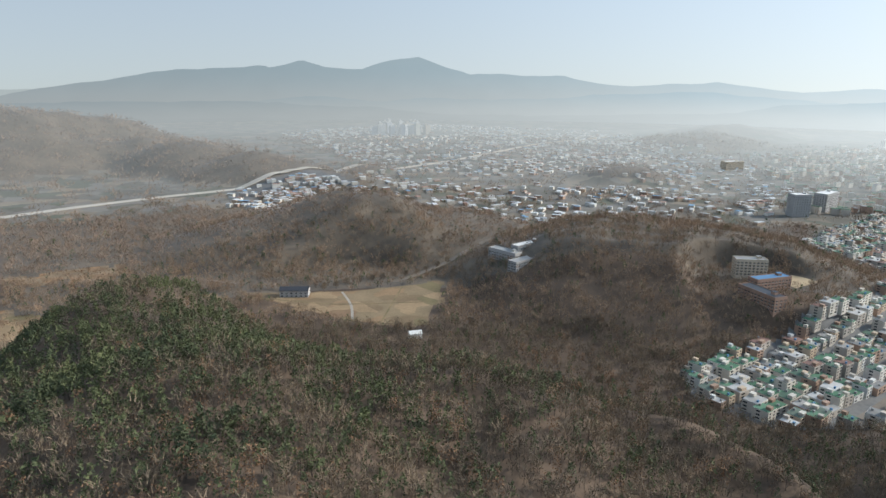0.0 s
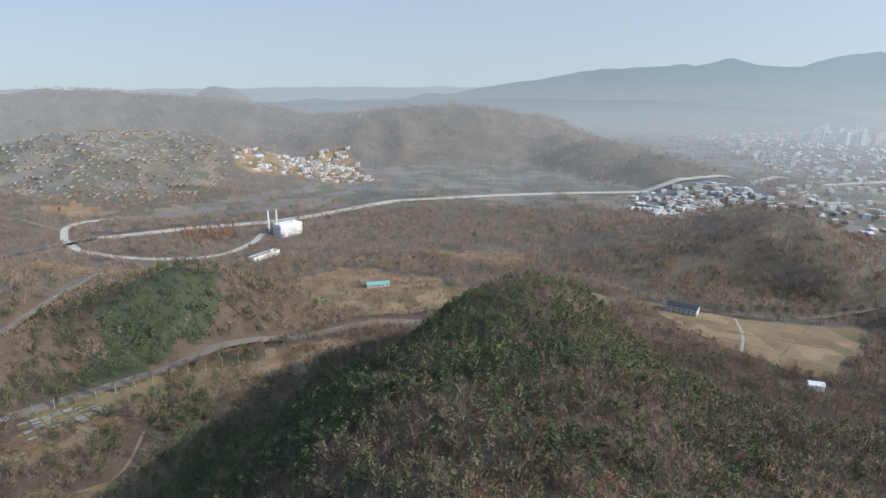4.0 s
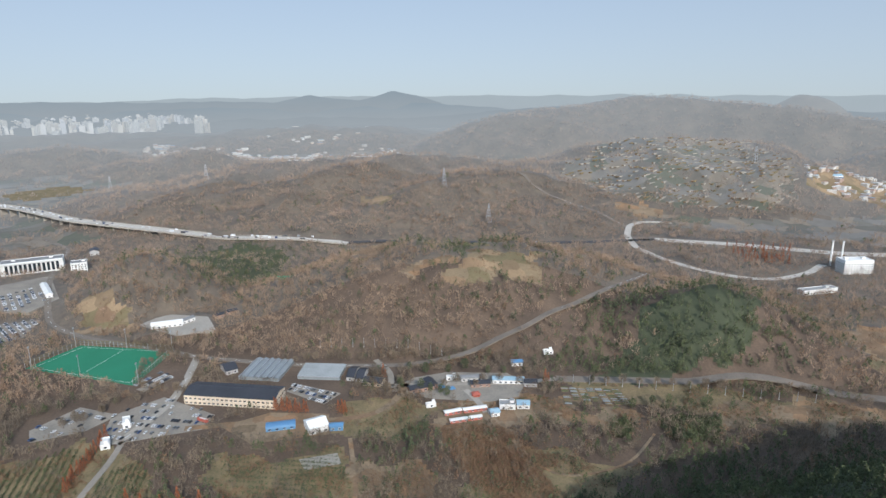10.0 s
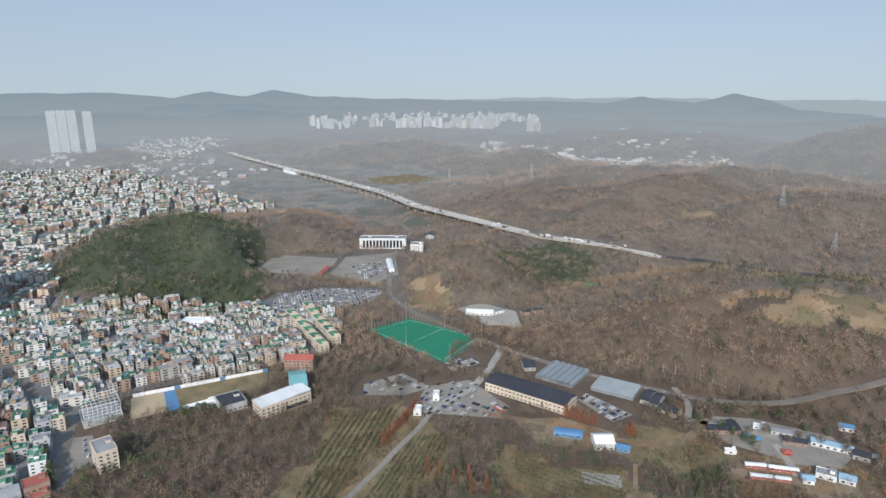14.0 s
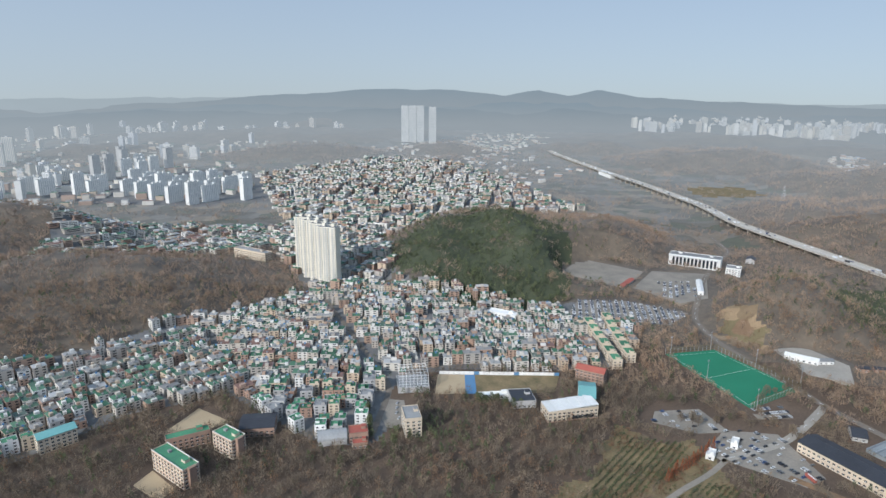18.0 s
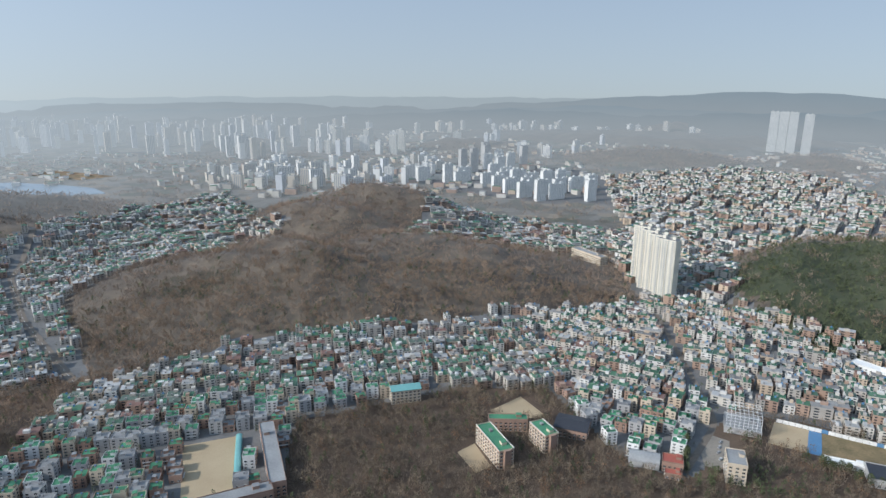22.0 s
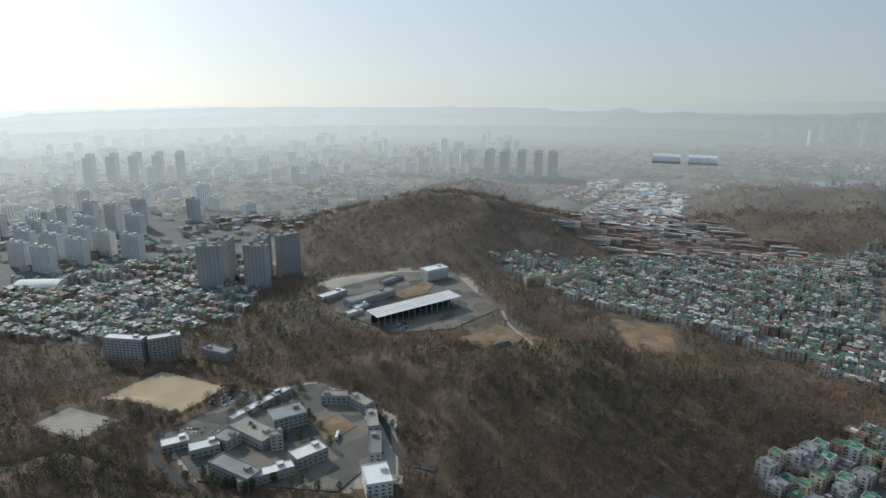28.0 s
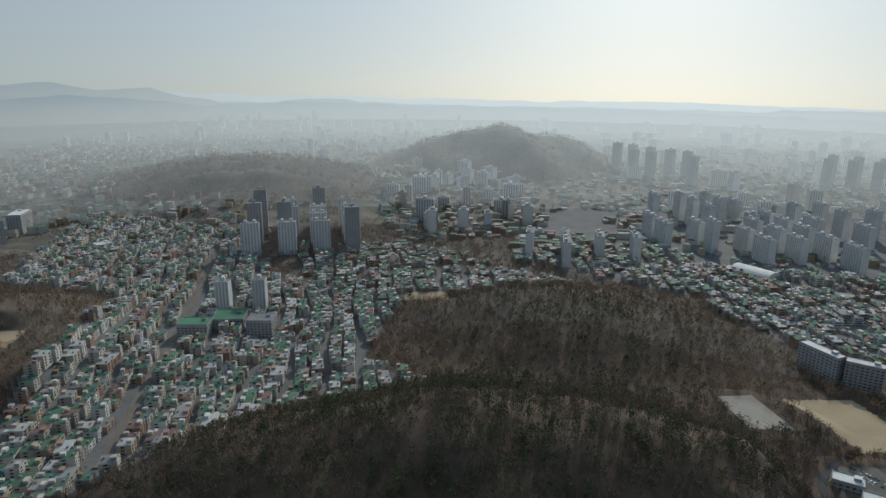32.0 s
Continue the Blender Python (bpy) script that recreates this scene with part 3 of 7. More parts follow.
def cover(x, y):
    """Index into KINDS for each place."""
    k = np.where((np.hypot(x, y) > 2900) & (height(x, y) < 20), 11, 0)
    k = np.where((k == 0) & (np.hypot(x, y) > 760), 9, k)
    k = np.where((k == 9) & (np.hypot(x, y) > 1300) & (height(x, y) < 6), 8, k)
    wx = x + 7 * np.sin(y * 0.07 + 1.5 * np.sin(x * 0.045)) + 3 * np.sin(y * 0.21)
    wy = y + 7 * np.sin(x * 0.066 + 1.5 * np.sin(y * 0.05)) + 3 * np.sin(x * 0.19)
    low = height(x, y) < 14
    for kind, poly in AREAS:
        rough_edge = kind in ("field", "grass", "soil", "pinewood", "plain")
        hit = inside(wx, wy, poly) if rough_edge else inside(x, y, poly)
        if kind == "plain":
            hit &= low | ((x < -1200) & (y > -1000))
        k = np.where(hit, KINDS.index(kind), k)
    # past 1500 m the ground switches to the materials with painted haze
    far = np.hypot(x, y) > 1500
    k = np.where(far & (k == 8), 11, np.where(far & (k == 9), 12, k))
    return k


def build_ground():
    na = 900
    ang = np.linspace(0, 2 * np.pi, na, endpoint=False)
    rad = np.concatenate([[0.05, 2, 5, 9, 14], np.linspace(20, 290, 36), np.linspace(294, 900, 170), 905 * (4950 / 905) ** (np.arange(110) / 109)])
    nr = len(rad)
    A, R = np.meshgrid(ang, rad)
    x, y = 10 + R * np.cos(A), -8 + R * np.sin(A)
    z = height(x, y)
    z = z + np.sin(x * 0.9) * np.cos(y * 0.8) * 0.15
    v = np.stack([x.ravel(), y.ravel(), z.ravel()], 1)
    i, j = np.meshgrid(np.arange(nr - 1), np.arange(na), indexing="ij")
    j2 = (j + 1) % na
    f = np.stack([i * na + j, (i + 1) * na + j, (i + 1) * na + j2, i * na + j2], -1).reshape(-1, 4)
    c = v[f].mean(1)
    ids = cover(c[:, 0], c[:, 1])
    me = mesh("ground", v, f, [M[k] for k in KINDS], ids, True)
    return tagged(new("ground", me), "brown wooded hills and valley floor with dry winter fields", "ground", kind="structure")



# ---- far distance ----


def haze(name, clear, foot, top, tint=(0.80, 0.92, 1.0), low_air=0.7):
    """Far distance with its haze painted as emission: a share of the air's light, most of it at the foot, less at the
    top height.
    """
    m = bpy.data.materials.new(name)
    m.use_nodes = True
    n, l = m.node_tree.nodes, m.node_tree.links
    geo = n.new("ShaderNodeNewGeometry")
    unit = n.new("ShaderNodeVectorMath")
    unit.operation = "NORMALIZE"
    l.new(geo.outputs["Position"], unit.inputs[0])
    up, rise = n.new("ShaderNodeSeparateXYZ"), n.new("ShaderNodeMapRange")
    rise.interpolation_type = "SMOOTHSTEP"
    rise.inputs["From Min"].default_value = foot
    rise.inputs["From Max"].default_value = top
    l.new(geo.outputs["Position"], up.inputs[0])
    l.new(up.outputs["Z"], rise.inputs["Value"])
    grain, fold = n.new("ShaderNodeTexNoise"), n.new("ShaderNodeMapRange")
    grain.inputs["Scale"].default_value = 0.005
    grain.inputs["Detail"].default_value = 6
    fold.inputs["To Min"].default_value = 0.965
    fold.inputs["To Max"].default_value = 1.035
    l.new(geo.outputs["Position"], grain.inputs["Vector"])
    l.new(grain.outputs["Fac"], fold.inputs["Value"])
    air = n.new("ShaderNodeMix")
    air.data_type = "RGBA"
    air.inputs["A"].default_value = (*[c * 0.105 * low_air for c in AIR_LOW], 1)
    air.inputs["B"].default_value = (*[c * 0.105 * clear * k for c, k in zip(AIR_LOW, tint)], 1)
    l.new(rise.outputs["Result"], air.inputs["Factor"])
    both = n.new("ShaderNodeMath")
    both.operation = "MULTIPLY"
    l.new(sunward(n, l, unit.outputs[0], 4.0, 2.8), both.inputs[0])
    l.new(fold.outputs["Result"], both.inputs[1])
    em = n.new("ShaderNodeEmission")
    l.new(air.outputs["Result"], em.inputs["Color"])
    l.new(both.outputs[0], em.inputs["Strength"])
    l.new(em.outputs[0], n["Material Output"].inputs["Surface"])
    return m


def ridge(name, dist, foot, skyline, material, label, base=-2.2):
    """A far range: its skyline is (yaw, elevation) in degrees as seen from the middle of the place."""
    yaw = np.arange(0, 360.01, 0.4)
    e = np.interp(yaw, [a for a, _ in skyline], [h for _, h in skyline], period=360) if skyline else np.full(len(yaw), base)
    r = np.random.RandomState(int(dist))
    for k, amp in ((150, 0.10), (420, 0.05)):
        e = e + np.interp(yaw, np.linspace(0, 360, k), r.uniform(-amp, amp, k))
    e[-1] = e[0]
    rows = []
    for dd, k in ((dist - 500, 0.0), (dist - 250, 0.55), (dist - 90, 0.85), (dist, 1.0)):
        z = foot + (300 + dd * np.tan(np.radians(e)) - foot) * k
        rows.append(np.stack([-np.sin(np.radians(yaw)) * dd, np.cos(np.radians(yaw)) * dd, z], 1))
    n = len(yaw)
    rows.append(rows[-1] * [1.01, 1.01, 0])
    v = np.concatenate(rows)
    f = [(k * n + i, k * n + i + 1, (k + 1) * n + i + 1, (k + 1) * n + i) for k in range(4) for i in range(n - 1)]
    return tagged(new(name, mesh(name, v, f, material, None, True)), label, "mountains", kind="structure")


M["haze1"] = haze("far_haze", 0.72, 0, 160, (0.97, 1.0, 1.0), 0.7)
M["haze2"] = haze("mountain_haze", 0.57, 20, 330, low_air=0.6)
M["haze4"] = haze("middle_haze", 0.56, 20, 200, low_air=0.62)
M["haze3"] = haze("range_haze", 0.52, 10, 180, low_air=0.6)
# a glowing ring added as haze over the edge of the ground
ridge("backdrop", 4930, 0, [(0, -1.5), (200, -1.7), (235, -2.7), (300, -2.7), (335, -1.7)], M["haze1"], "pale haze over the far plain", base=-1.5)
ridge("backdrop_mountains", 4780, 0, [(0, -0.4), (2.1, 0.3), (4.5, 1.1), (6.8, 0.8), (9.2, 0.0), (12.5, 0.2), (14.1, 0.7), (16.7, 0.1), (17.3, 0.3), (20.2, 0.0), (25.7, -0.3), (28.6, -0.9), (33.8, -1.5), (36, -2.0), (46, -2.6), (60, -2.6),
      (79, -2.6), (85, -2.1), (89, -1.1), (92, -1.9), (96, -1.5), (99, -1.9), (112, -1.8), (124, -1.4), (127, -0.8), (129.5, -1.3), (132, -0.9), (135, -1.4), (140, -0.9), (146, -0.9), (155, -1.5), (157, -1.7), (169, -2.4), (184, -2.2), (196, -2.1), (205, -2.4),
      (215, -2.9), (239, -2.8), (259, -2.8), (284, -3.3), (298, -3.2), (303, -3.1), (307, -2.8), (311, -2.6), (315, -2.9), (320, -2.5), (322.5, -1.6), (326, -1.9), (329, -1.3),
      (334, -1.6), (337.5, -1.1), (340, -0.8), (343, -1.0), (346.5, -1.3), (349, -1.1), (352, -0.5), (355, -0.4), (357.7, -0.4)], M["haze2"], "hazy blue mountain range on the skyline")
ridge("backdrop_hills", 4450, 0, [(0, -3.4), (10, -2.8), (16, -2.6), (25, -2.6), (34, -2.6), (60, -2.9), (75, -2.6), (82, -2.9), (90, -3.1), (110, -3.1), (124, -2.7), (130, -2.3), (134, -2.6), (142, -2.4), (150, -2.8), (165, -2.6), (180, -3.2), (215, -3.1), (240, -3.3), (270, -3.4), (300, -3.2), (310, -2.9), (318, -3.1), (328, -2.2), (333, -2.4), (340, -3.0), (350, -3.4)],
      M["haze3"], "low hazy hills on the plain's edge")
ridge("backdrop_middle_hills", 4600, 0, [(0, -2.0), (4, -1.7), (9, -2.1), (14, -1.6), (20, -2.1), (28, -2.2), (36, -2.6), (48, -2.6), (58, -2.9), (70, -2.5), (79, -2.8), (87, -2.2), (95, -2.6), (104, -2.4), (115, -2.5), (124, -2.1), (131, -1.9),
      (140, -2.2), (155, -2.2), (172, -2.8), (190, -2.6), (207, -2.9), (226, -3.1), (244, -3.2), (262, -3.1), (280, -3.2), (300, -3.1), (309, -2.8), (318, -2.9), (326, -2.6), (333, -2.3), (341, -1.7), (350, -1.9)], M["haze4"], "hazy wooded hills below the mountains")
hill(-290, 1700, 130, 90, 20, 22)
hill(400, 1660, 170, 130, -20, 30)
hill(900, 2600, 480, 260, 40, 38)
hill(1150, 3000, 500, 300, 30, 45)
hill(1350, -820, 330, 200, -60, 40)
hill(400, -3080, 240, 160, 10, 35)
hill(-600, -3250, 300, 200, 10, 30)
hill(-1000, -2950, 260, 160, 20, 26)
hill(-2050, -3650, 500, 250, 30, 50)
hill(-1560, -1870, 160, 110, 40, 20)
hill(-2250, -1150, 500, 260, 110, 60)
hill(-2100, -600, 420, 260, 90, 60)

# ---- woods ----


def crown(rng, n, wide, tall, low, leaf, slim=1.0, blade=True):
    """A tree's crown of n thin rising twig sprays, or of needle or leaf clumps: corners and three-cornered faces."""
    v, f = [], []
    for i in range(n):
        a, k = rng.uniform(0, 6.283), rng.uniform(0, 1) ** 0.6
        h = low + (1 - low) * rng.uniform(0, 1)
        if slim > 1:
            r = wide * (1.06 - (h - low) / (1 - low)) * (0.35 + 0.65 * k)
        else:
            r = wide * k * math.sqrt(max(0.05, 1 - ((h - low) / (1 - low) * 2 - 0.9) ** 2 * 0.8))
        c = np.array([math.cos(a) * r, math.sin(a) * r, h * tall * (0.86 if blade else 1.0)])
        u = rng.normal(size=3) * (0.45 if blade else 0.8)
        u += np.array([math.cos(a) * 0.5, math.sin(a) * 0.5, 1.0 if blade else 0.2])
        u /= np.linalg.norm(u)
        w = np.cross(u, rng.normal(size=3))
        w /= np.linalg.norm(w)
        long, half = (leaf * rng.uniform(1.5, 3.2), leaf * rng.uniform(0.11, 0.24)) if blade else (leaf * rng.uniform(1.0, 1.9), leaf * rng.uniform(0.4, 0.75))
        b = len(v)
        v += [c - w * half, c + w * half, c + u * long]
        f.append((b, b + 1, b + 2))
    return np.array(v), np.array(f)


def trunk(tall, thick, sides=3):
    v = [(math.cos(a) * thick, math.sin(a) * thick, -0.6) for a in [6.283 * i / sides for i in range(sides)]] + [(0, 0, tall * 0.95)]
    return np.array(v), np.array([(i, (i + 1) % sides, sides) for i in range(sides)])


def limbs(rng, n, tall, wide, thick):
    """Rising limbs from the trunk, thin and tapered."""
    v, f = [], []
    for i in range(n):
        a, h0 = rng.uniform(0, 6.283), rng.uniform(0.3, 0.65) * tall
        d = np.array([math.cos(a), math.sin(a), 0])
        e = np.array([-math.sin(a), math.cos(a), 0]) * thick
        b = len(v)
        v += [np.array([0, 0, h0]) - e, np.array([0, 0, h0]) + e, d * wide * rng.uniform(0.6, 1) + np.array([0, 0, min(tall, h0 + tall * rng.uniform(0.25, 0.45))])]
        f.append((b, b + 1, b + 2))
    return np.array(v), np.array(f)


def spread(rng, x, y, protos, lo, hi, name, mats, label, category):
    """Many trees in one mesh: prototypes (corners, faces, material index) set at the places given."""
    if not len(x):
        return None
    z = height(x, y)
    kind = rng.integers(0, len(protos), len(x))
    V, F, I, base = [], [], [], 0
    for k, (v, f, ids) in enumerate(protos):
        w = kind == k
        m = int(w.sum())
        if not m:
            continue
        s = rng.uniform(lo, hi, m)
        a = rng.uniform(0, 6.283, m)
        c, sn = np.cos(a) * s, np.sin(a) * s
        px = x[w][:, None] + v[None, :, 0] * c[:, None] - v[None, :, 1] * sn[:, None]
        py = y[w][:, None] + v[None, :, 0] * sn[:, None] + v[None, :, 1] * c[:, None]
        pz = z[w][:, None] + v[None, :, 2] * (s * rng.uniform(0.85, 1.15, m))[:, None]
        V.append(np.stack([px, py, pz], -1).reshape(-1, 3))
        F.append((f[None] + (np.arange(m) * len(v))[:, None, None]).reshape(-1, 3) + base)
        I.append(np.tile(ids, m))
        base += m * len(v)
    ob = new(name, mesh(name, np.concatenate(V), np.concatenate(F), mats, np.concatenate(I)))
    return tagged(ob, label, category, kind="stuff")


def proto(rng, n, wide, tall, low, leaf, slim=1.0, arms=0, thick=0.16, blade=True):
    parts = [trunk(tall, thick)] + ([limbs(rng, arms, tall, wide, thick * 0.6)] if arms else []) + [crown(rng, n, wide, tall, low, leaf, slim, blade)]
    v, f, ids, b = [], [], [], 0
    for k, (pv, pf) in enumerate(parts):
        v.append(pv)
        f.append(pf + b)
        ids += [1 if k == len(parts) - 1 else 0] * len(pf)
        b += len(pv)
    return np.concatenate(v), np.concatenate(f), np.array(ids)


def wood_kind(x, y):
    """Slow patches: 0 bare, 1 pine, 2 rust."""
    p = np.sin(x * 0.011 + 2 * np.sin(y * 0.006)) + np.sin(y * 0.014 + 1.7 * np.sin(x * 0.008)) + 0.8 * np.sin(x * 0.043 + y * 0.031)
    return p


PINES = []   # (x, y, radius, share) where pines stand


def pines(x, y, r, share):
    PINES.append((x, y, r, share))


pines(-190, 330, 190, 0.75)
pines(-280, 240, 150, 0.75)
pines(-60, 230, 130, 0.3)
pines(30, 330, 120, 0.3)
pines(-620, 345, 150, 0.35)
pines(-730, -800, 170, 1.0)
pines(-640, -665, 120, 1.0)
pines(-570, -790, 80, 0.9)
pines(-380, -140, 70, 0.4)
pines(-450, 130, 60, 0.3)
pines(-330, 130, 75, 0.95)
pines(-320, 240, 100, 0.95)
pines(-300, 330, 100, 0.9)
pines(-590, 280, 115, 1.0)
pines(-455, -5, 40, 0.6)
pines(-300, -430, 60, 0.6)
pines(-700, -700, 130, 0.6)
pines(-1000, -260, 150, 0.5)
pines(-860, 60, 60, 0.5)
pines(-765, 120, 75, 0.75)
pines(-420, -40, 60, 0.5)
pines(330, 190, 200, 0.5)
pines(410, 50, 130, 0.4)
pines(720, 212, 150, 0.5)
pines(430, -400, 90, 0.45)
pines(760, -230, 110, 0.4)


def plant_woods():
    rng = np.random.default_rng(5)
    pts = []
    for zone, lo, hi, s in ((2, 0, 150, 5.5), (0, 150, 330, 3.7), (0, 330, 430, 4.3), (1, 430, 650, 4.9), (2, 650, 950, 6.0), (3, 950, 1350, 8.6), (4, 1350, 1500, 12.0), (5, 1500, 2850, 15.0)):
        n = int(math.pi * (hi * hi - lo * lo) / (s * s))
        r, a = np.sqrt(rng.uniform(lo * lo, hi * hi, n)), rng.uniform(0, 6.283, n)
        pts.append(np.stack([10 + r * np.cos(a), -8 + r * np.sin(a), np.full(n, zone)], 1))
    x, y, zone = np.concatenate(pts).T
    kind = cover(x, y)
    keep = np.isin(kind, (0, 9, 10, 12)) & ((zone < 4) | (height(x, y) > 6))
    keep |= np.isin(kind, (2, 5, 7)) & (rng.uniform(0, 1, len(x)) < 0.1)
    keep |= np.isin(kind, (8, 11)) & (rng.uniform(0, 1, len(x)) < np.where(wood_kind(x * 1.7, y * 1.7) > np.where(zone > 3, 0.3, 0.7), 0.75, 0.1))
    for poly in CLEAR:
        keep &= ~inside(x, y, poly)
    for line, w in ROADS:
        keep &= off_line(x, y, line) > w / 2 + 3
    x, y, zone = x[keep], y[keep], zone[keep]
    share = np.where(zone > 2, 0.03, 0.08)
    for px, py, r, sh in PINES:
        share = np.maximum(share, sh * np.clip(1.5 - np.hypot(x - px, y - py) / r, 0, 1))
    patch = wood_kind(x, y)
    u = rng.uniform(0, 1, len(x))
    pine = u < share * (1 + 0.5 * np.sin(x * 0.05) * np.sin(y * 0.045))
    rust = ~pine & (rng.uniform(0, 1, len(x)) < np.where(patch > 1.3, 0.32, np.where(zone > 2, 0.05, 0.1)))
    bare = ~pine & ~rust
    r = np.random.RandomState(3)
    sets = [("bare", bare, "bare", "grey-brown leafless winter woodland on the hills"), ("pine", pine, "pine", "dark green pines scattered in the woodland"),
            ("rust", rust, "rust", "oaks with rust-brown withered leaves")]
    for kind, w, m1, label in sets:
        slim = 1.3 if kind == "pine" else 1.0
        low = 0.25 if kind == "pine" else 0.3
        leaf = {"bare": 1.0, "pine": 0.75, "rust": 0.6}[kind]
        wide = {"bare": 2.9, "pine": 2.4, "rust": 2.6}[kind]
        dense = {"bare": 1.0, "pine": 1.2, "rust": 1.1}[kind]
        for k, (name, n, grow, tall, size) in enumerate((("near", 38, 1.0, 9.0, 0.92), ("middle", 36, 1.1, 9.0, 1.0), ("mid", 22, 1.3, 9.0, 1.3), ("far", 14, 1.75, 8.5, 1.75), ("farthest", 9, 2.7, 8.0, 2.6), ("skyline", 8, 3.2, 8.0, 3.0))):
            protos = [proto(r, int(n * dense), wide * grow, tall, low, leaf * size, slim, 0, 0.16, kind == "bare") for _ in range(8)]
            sel = w & (zone == k)
            # twigs lighten zone by zone in place of haze; the skyline ring also glows
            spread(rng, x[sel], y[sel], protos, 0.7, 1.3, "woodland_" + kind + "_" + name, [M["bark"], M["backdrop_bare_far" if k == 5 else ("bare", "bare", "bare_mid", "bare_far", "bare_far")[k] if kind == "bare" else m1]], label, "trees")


def scrub(zones, step, seed, m, label):
    """Low shrubs and tufts strewn over open ground in patches."""
    r = np.random.RandomState(seed)
    X, Y = [], []
    for poly in zones:
        P = np.array(poly, float)
        n = int(np.ptp(P[:, 0]) * np.ptp(P[:, 1]) / step ** 2)
        x, y = r.uniform(P[:, 0].min(), P[:, 0].max(), n), r.uniform(P[:, 1].min(), P[:, 1].max(), n)
        ok = inside(x, y, list(poly)) & np.isin(cover(x, y), (2, 5, 7)) & (np.sin(x * 0.12 + 2 * np.sin(y * 0.07)) + np.sin(y * 0.1 + seed) + r.uniform(-1, 1, n) > 0.1)
        for q in CLEAR:
            ok &= ~inside(x, y, q)
        for line, w in ROADS:
            ok &= off_line(x, y, line) > w / 2 + 1.5
        X.append(x[ok])
        Y.append(y[ok])
    protos = [proto(r, 9, 1.1, 1.7, 0.05, 0.5, 1.0, 0, 0.05, False) for _ in range(5)]
    spread(np.random.default_rng(seed), np.concatenate(X), np.concatenate(Y), protos, 0.5, 1.5, "shrubs", [M["bark"], M[m]], label, "shrubs")


def town_trees(polys, n, seed, label):
    """Small trees in the gaps between houses."""
    r = np.random.RandomState(seed)
    X, Y = [], []
    for poly in polys:
        P = np.array(poly, float)
        x, y = r.uniform(P[:, 0].min(), P[:, 0].max(), n), r.uniform(P[:, 1].min(), P[:, 1].max(), n)
        ok = inside(x, y, list(poly))
        for q in CLEAR:
            ok &= ~inside(x, y, q)
        X.append(x[ok])
        Y.append(y[ok])
    protos = [proto(r, 26, 2.0, 6, 0.3, 0.6, 1.0, 2, 0.14, False) for _ in range(5)]
    spread(np.random.default_rng(seed), np.concatenate(X), np.concatenate(Y), protos, 0.6, 1.2, "street_trees", [M["bark"], M["pine"]], label, "trees")


# ---- towns, as rows of small blocks of flats ----


def blocks(poly, turn, pitch, rows, floors, seed, skip=(), fill=0.95):
    """Places for houses on an uneven grid of lanes turned by so many degrees."""
    rng = np.random.RandomState(seed)
    c, s = math.cos(radians(turn)), math.sin(radians(turn))
    P = np.array(poly)
    u, v = P @ np.array([c, s]), P @ np.array([-s, c])
    spots = []
    b, k = v.min(), 0
    while b < v.max():
        a = u.min() + rng.uniform(0, 8)
        while a < u.max():
            w = pitch * rng.choice([0.7, 0.85, 1.0, 1.15, 1.5]) * rng.uniform(0.92, 1.08)
            bb = b + rng.uniform(-0.1, 0.1) * pitch
            x, y = (a + w / 2) * c - bb * s, (a + w / 2) * s + bb * c
            x, y = x + 9 * math.sin(y * 0.016 + seed) + 4 * math.sin(y * 0.05), y + 9 * math.sin(x * 0.014 + seed * 2) + 4 * math.sin(x * 0.047)
            if rng.rand() < fill:
                spots.append((x, y, w * rng.uniform(0.82, 0.95), pitch * rng.uniform(0.78, 0.95), rng.choice(floors) * 2.9 + rng.uniform(0, 0.9), turn + rng.uniform(-6, 6), rng.rand()))
            a += w + (rng.rand() < 0.14) * pitch * 0.5
        k += 1
        b += pitch * (1.0 if k % 2 else 1.0 + rows)
    x, y = np.array([q[0] for q in spots]), np.array([q[1] for q in spots])
    keep = inside(x, y, list(poly))
    for q in skip:
        keep &= ~inside(x, y, q)
    for line, w in ROADS:
        keep &= off_line(x, y, line) > w / 2 + 6.5
    return [q for q, ok in zip(spots, keep) if ok]


def off_line(x, y, line):
    """How far places lie from a road's line."""
    d = np.full(np.shape(x), 1e9)
    for (x1, y1), (x2, y2) in zip(line, line[1:]):
        t = np.clip(((x - x1) * (x2 - x1) + (y - y1) * (y2 - y1)) / ((x2 - x1) ** 2 + (y2 - y1) ** 2), 0, 1)
        d = np.minimum(d, np.hypot(x - x1 - t * (x2 - x1), y - y1 - t * (y2 - y1)))
    return d


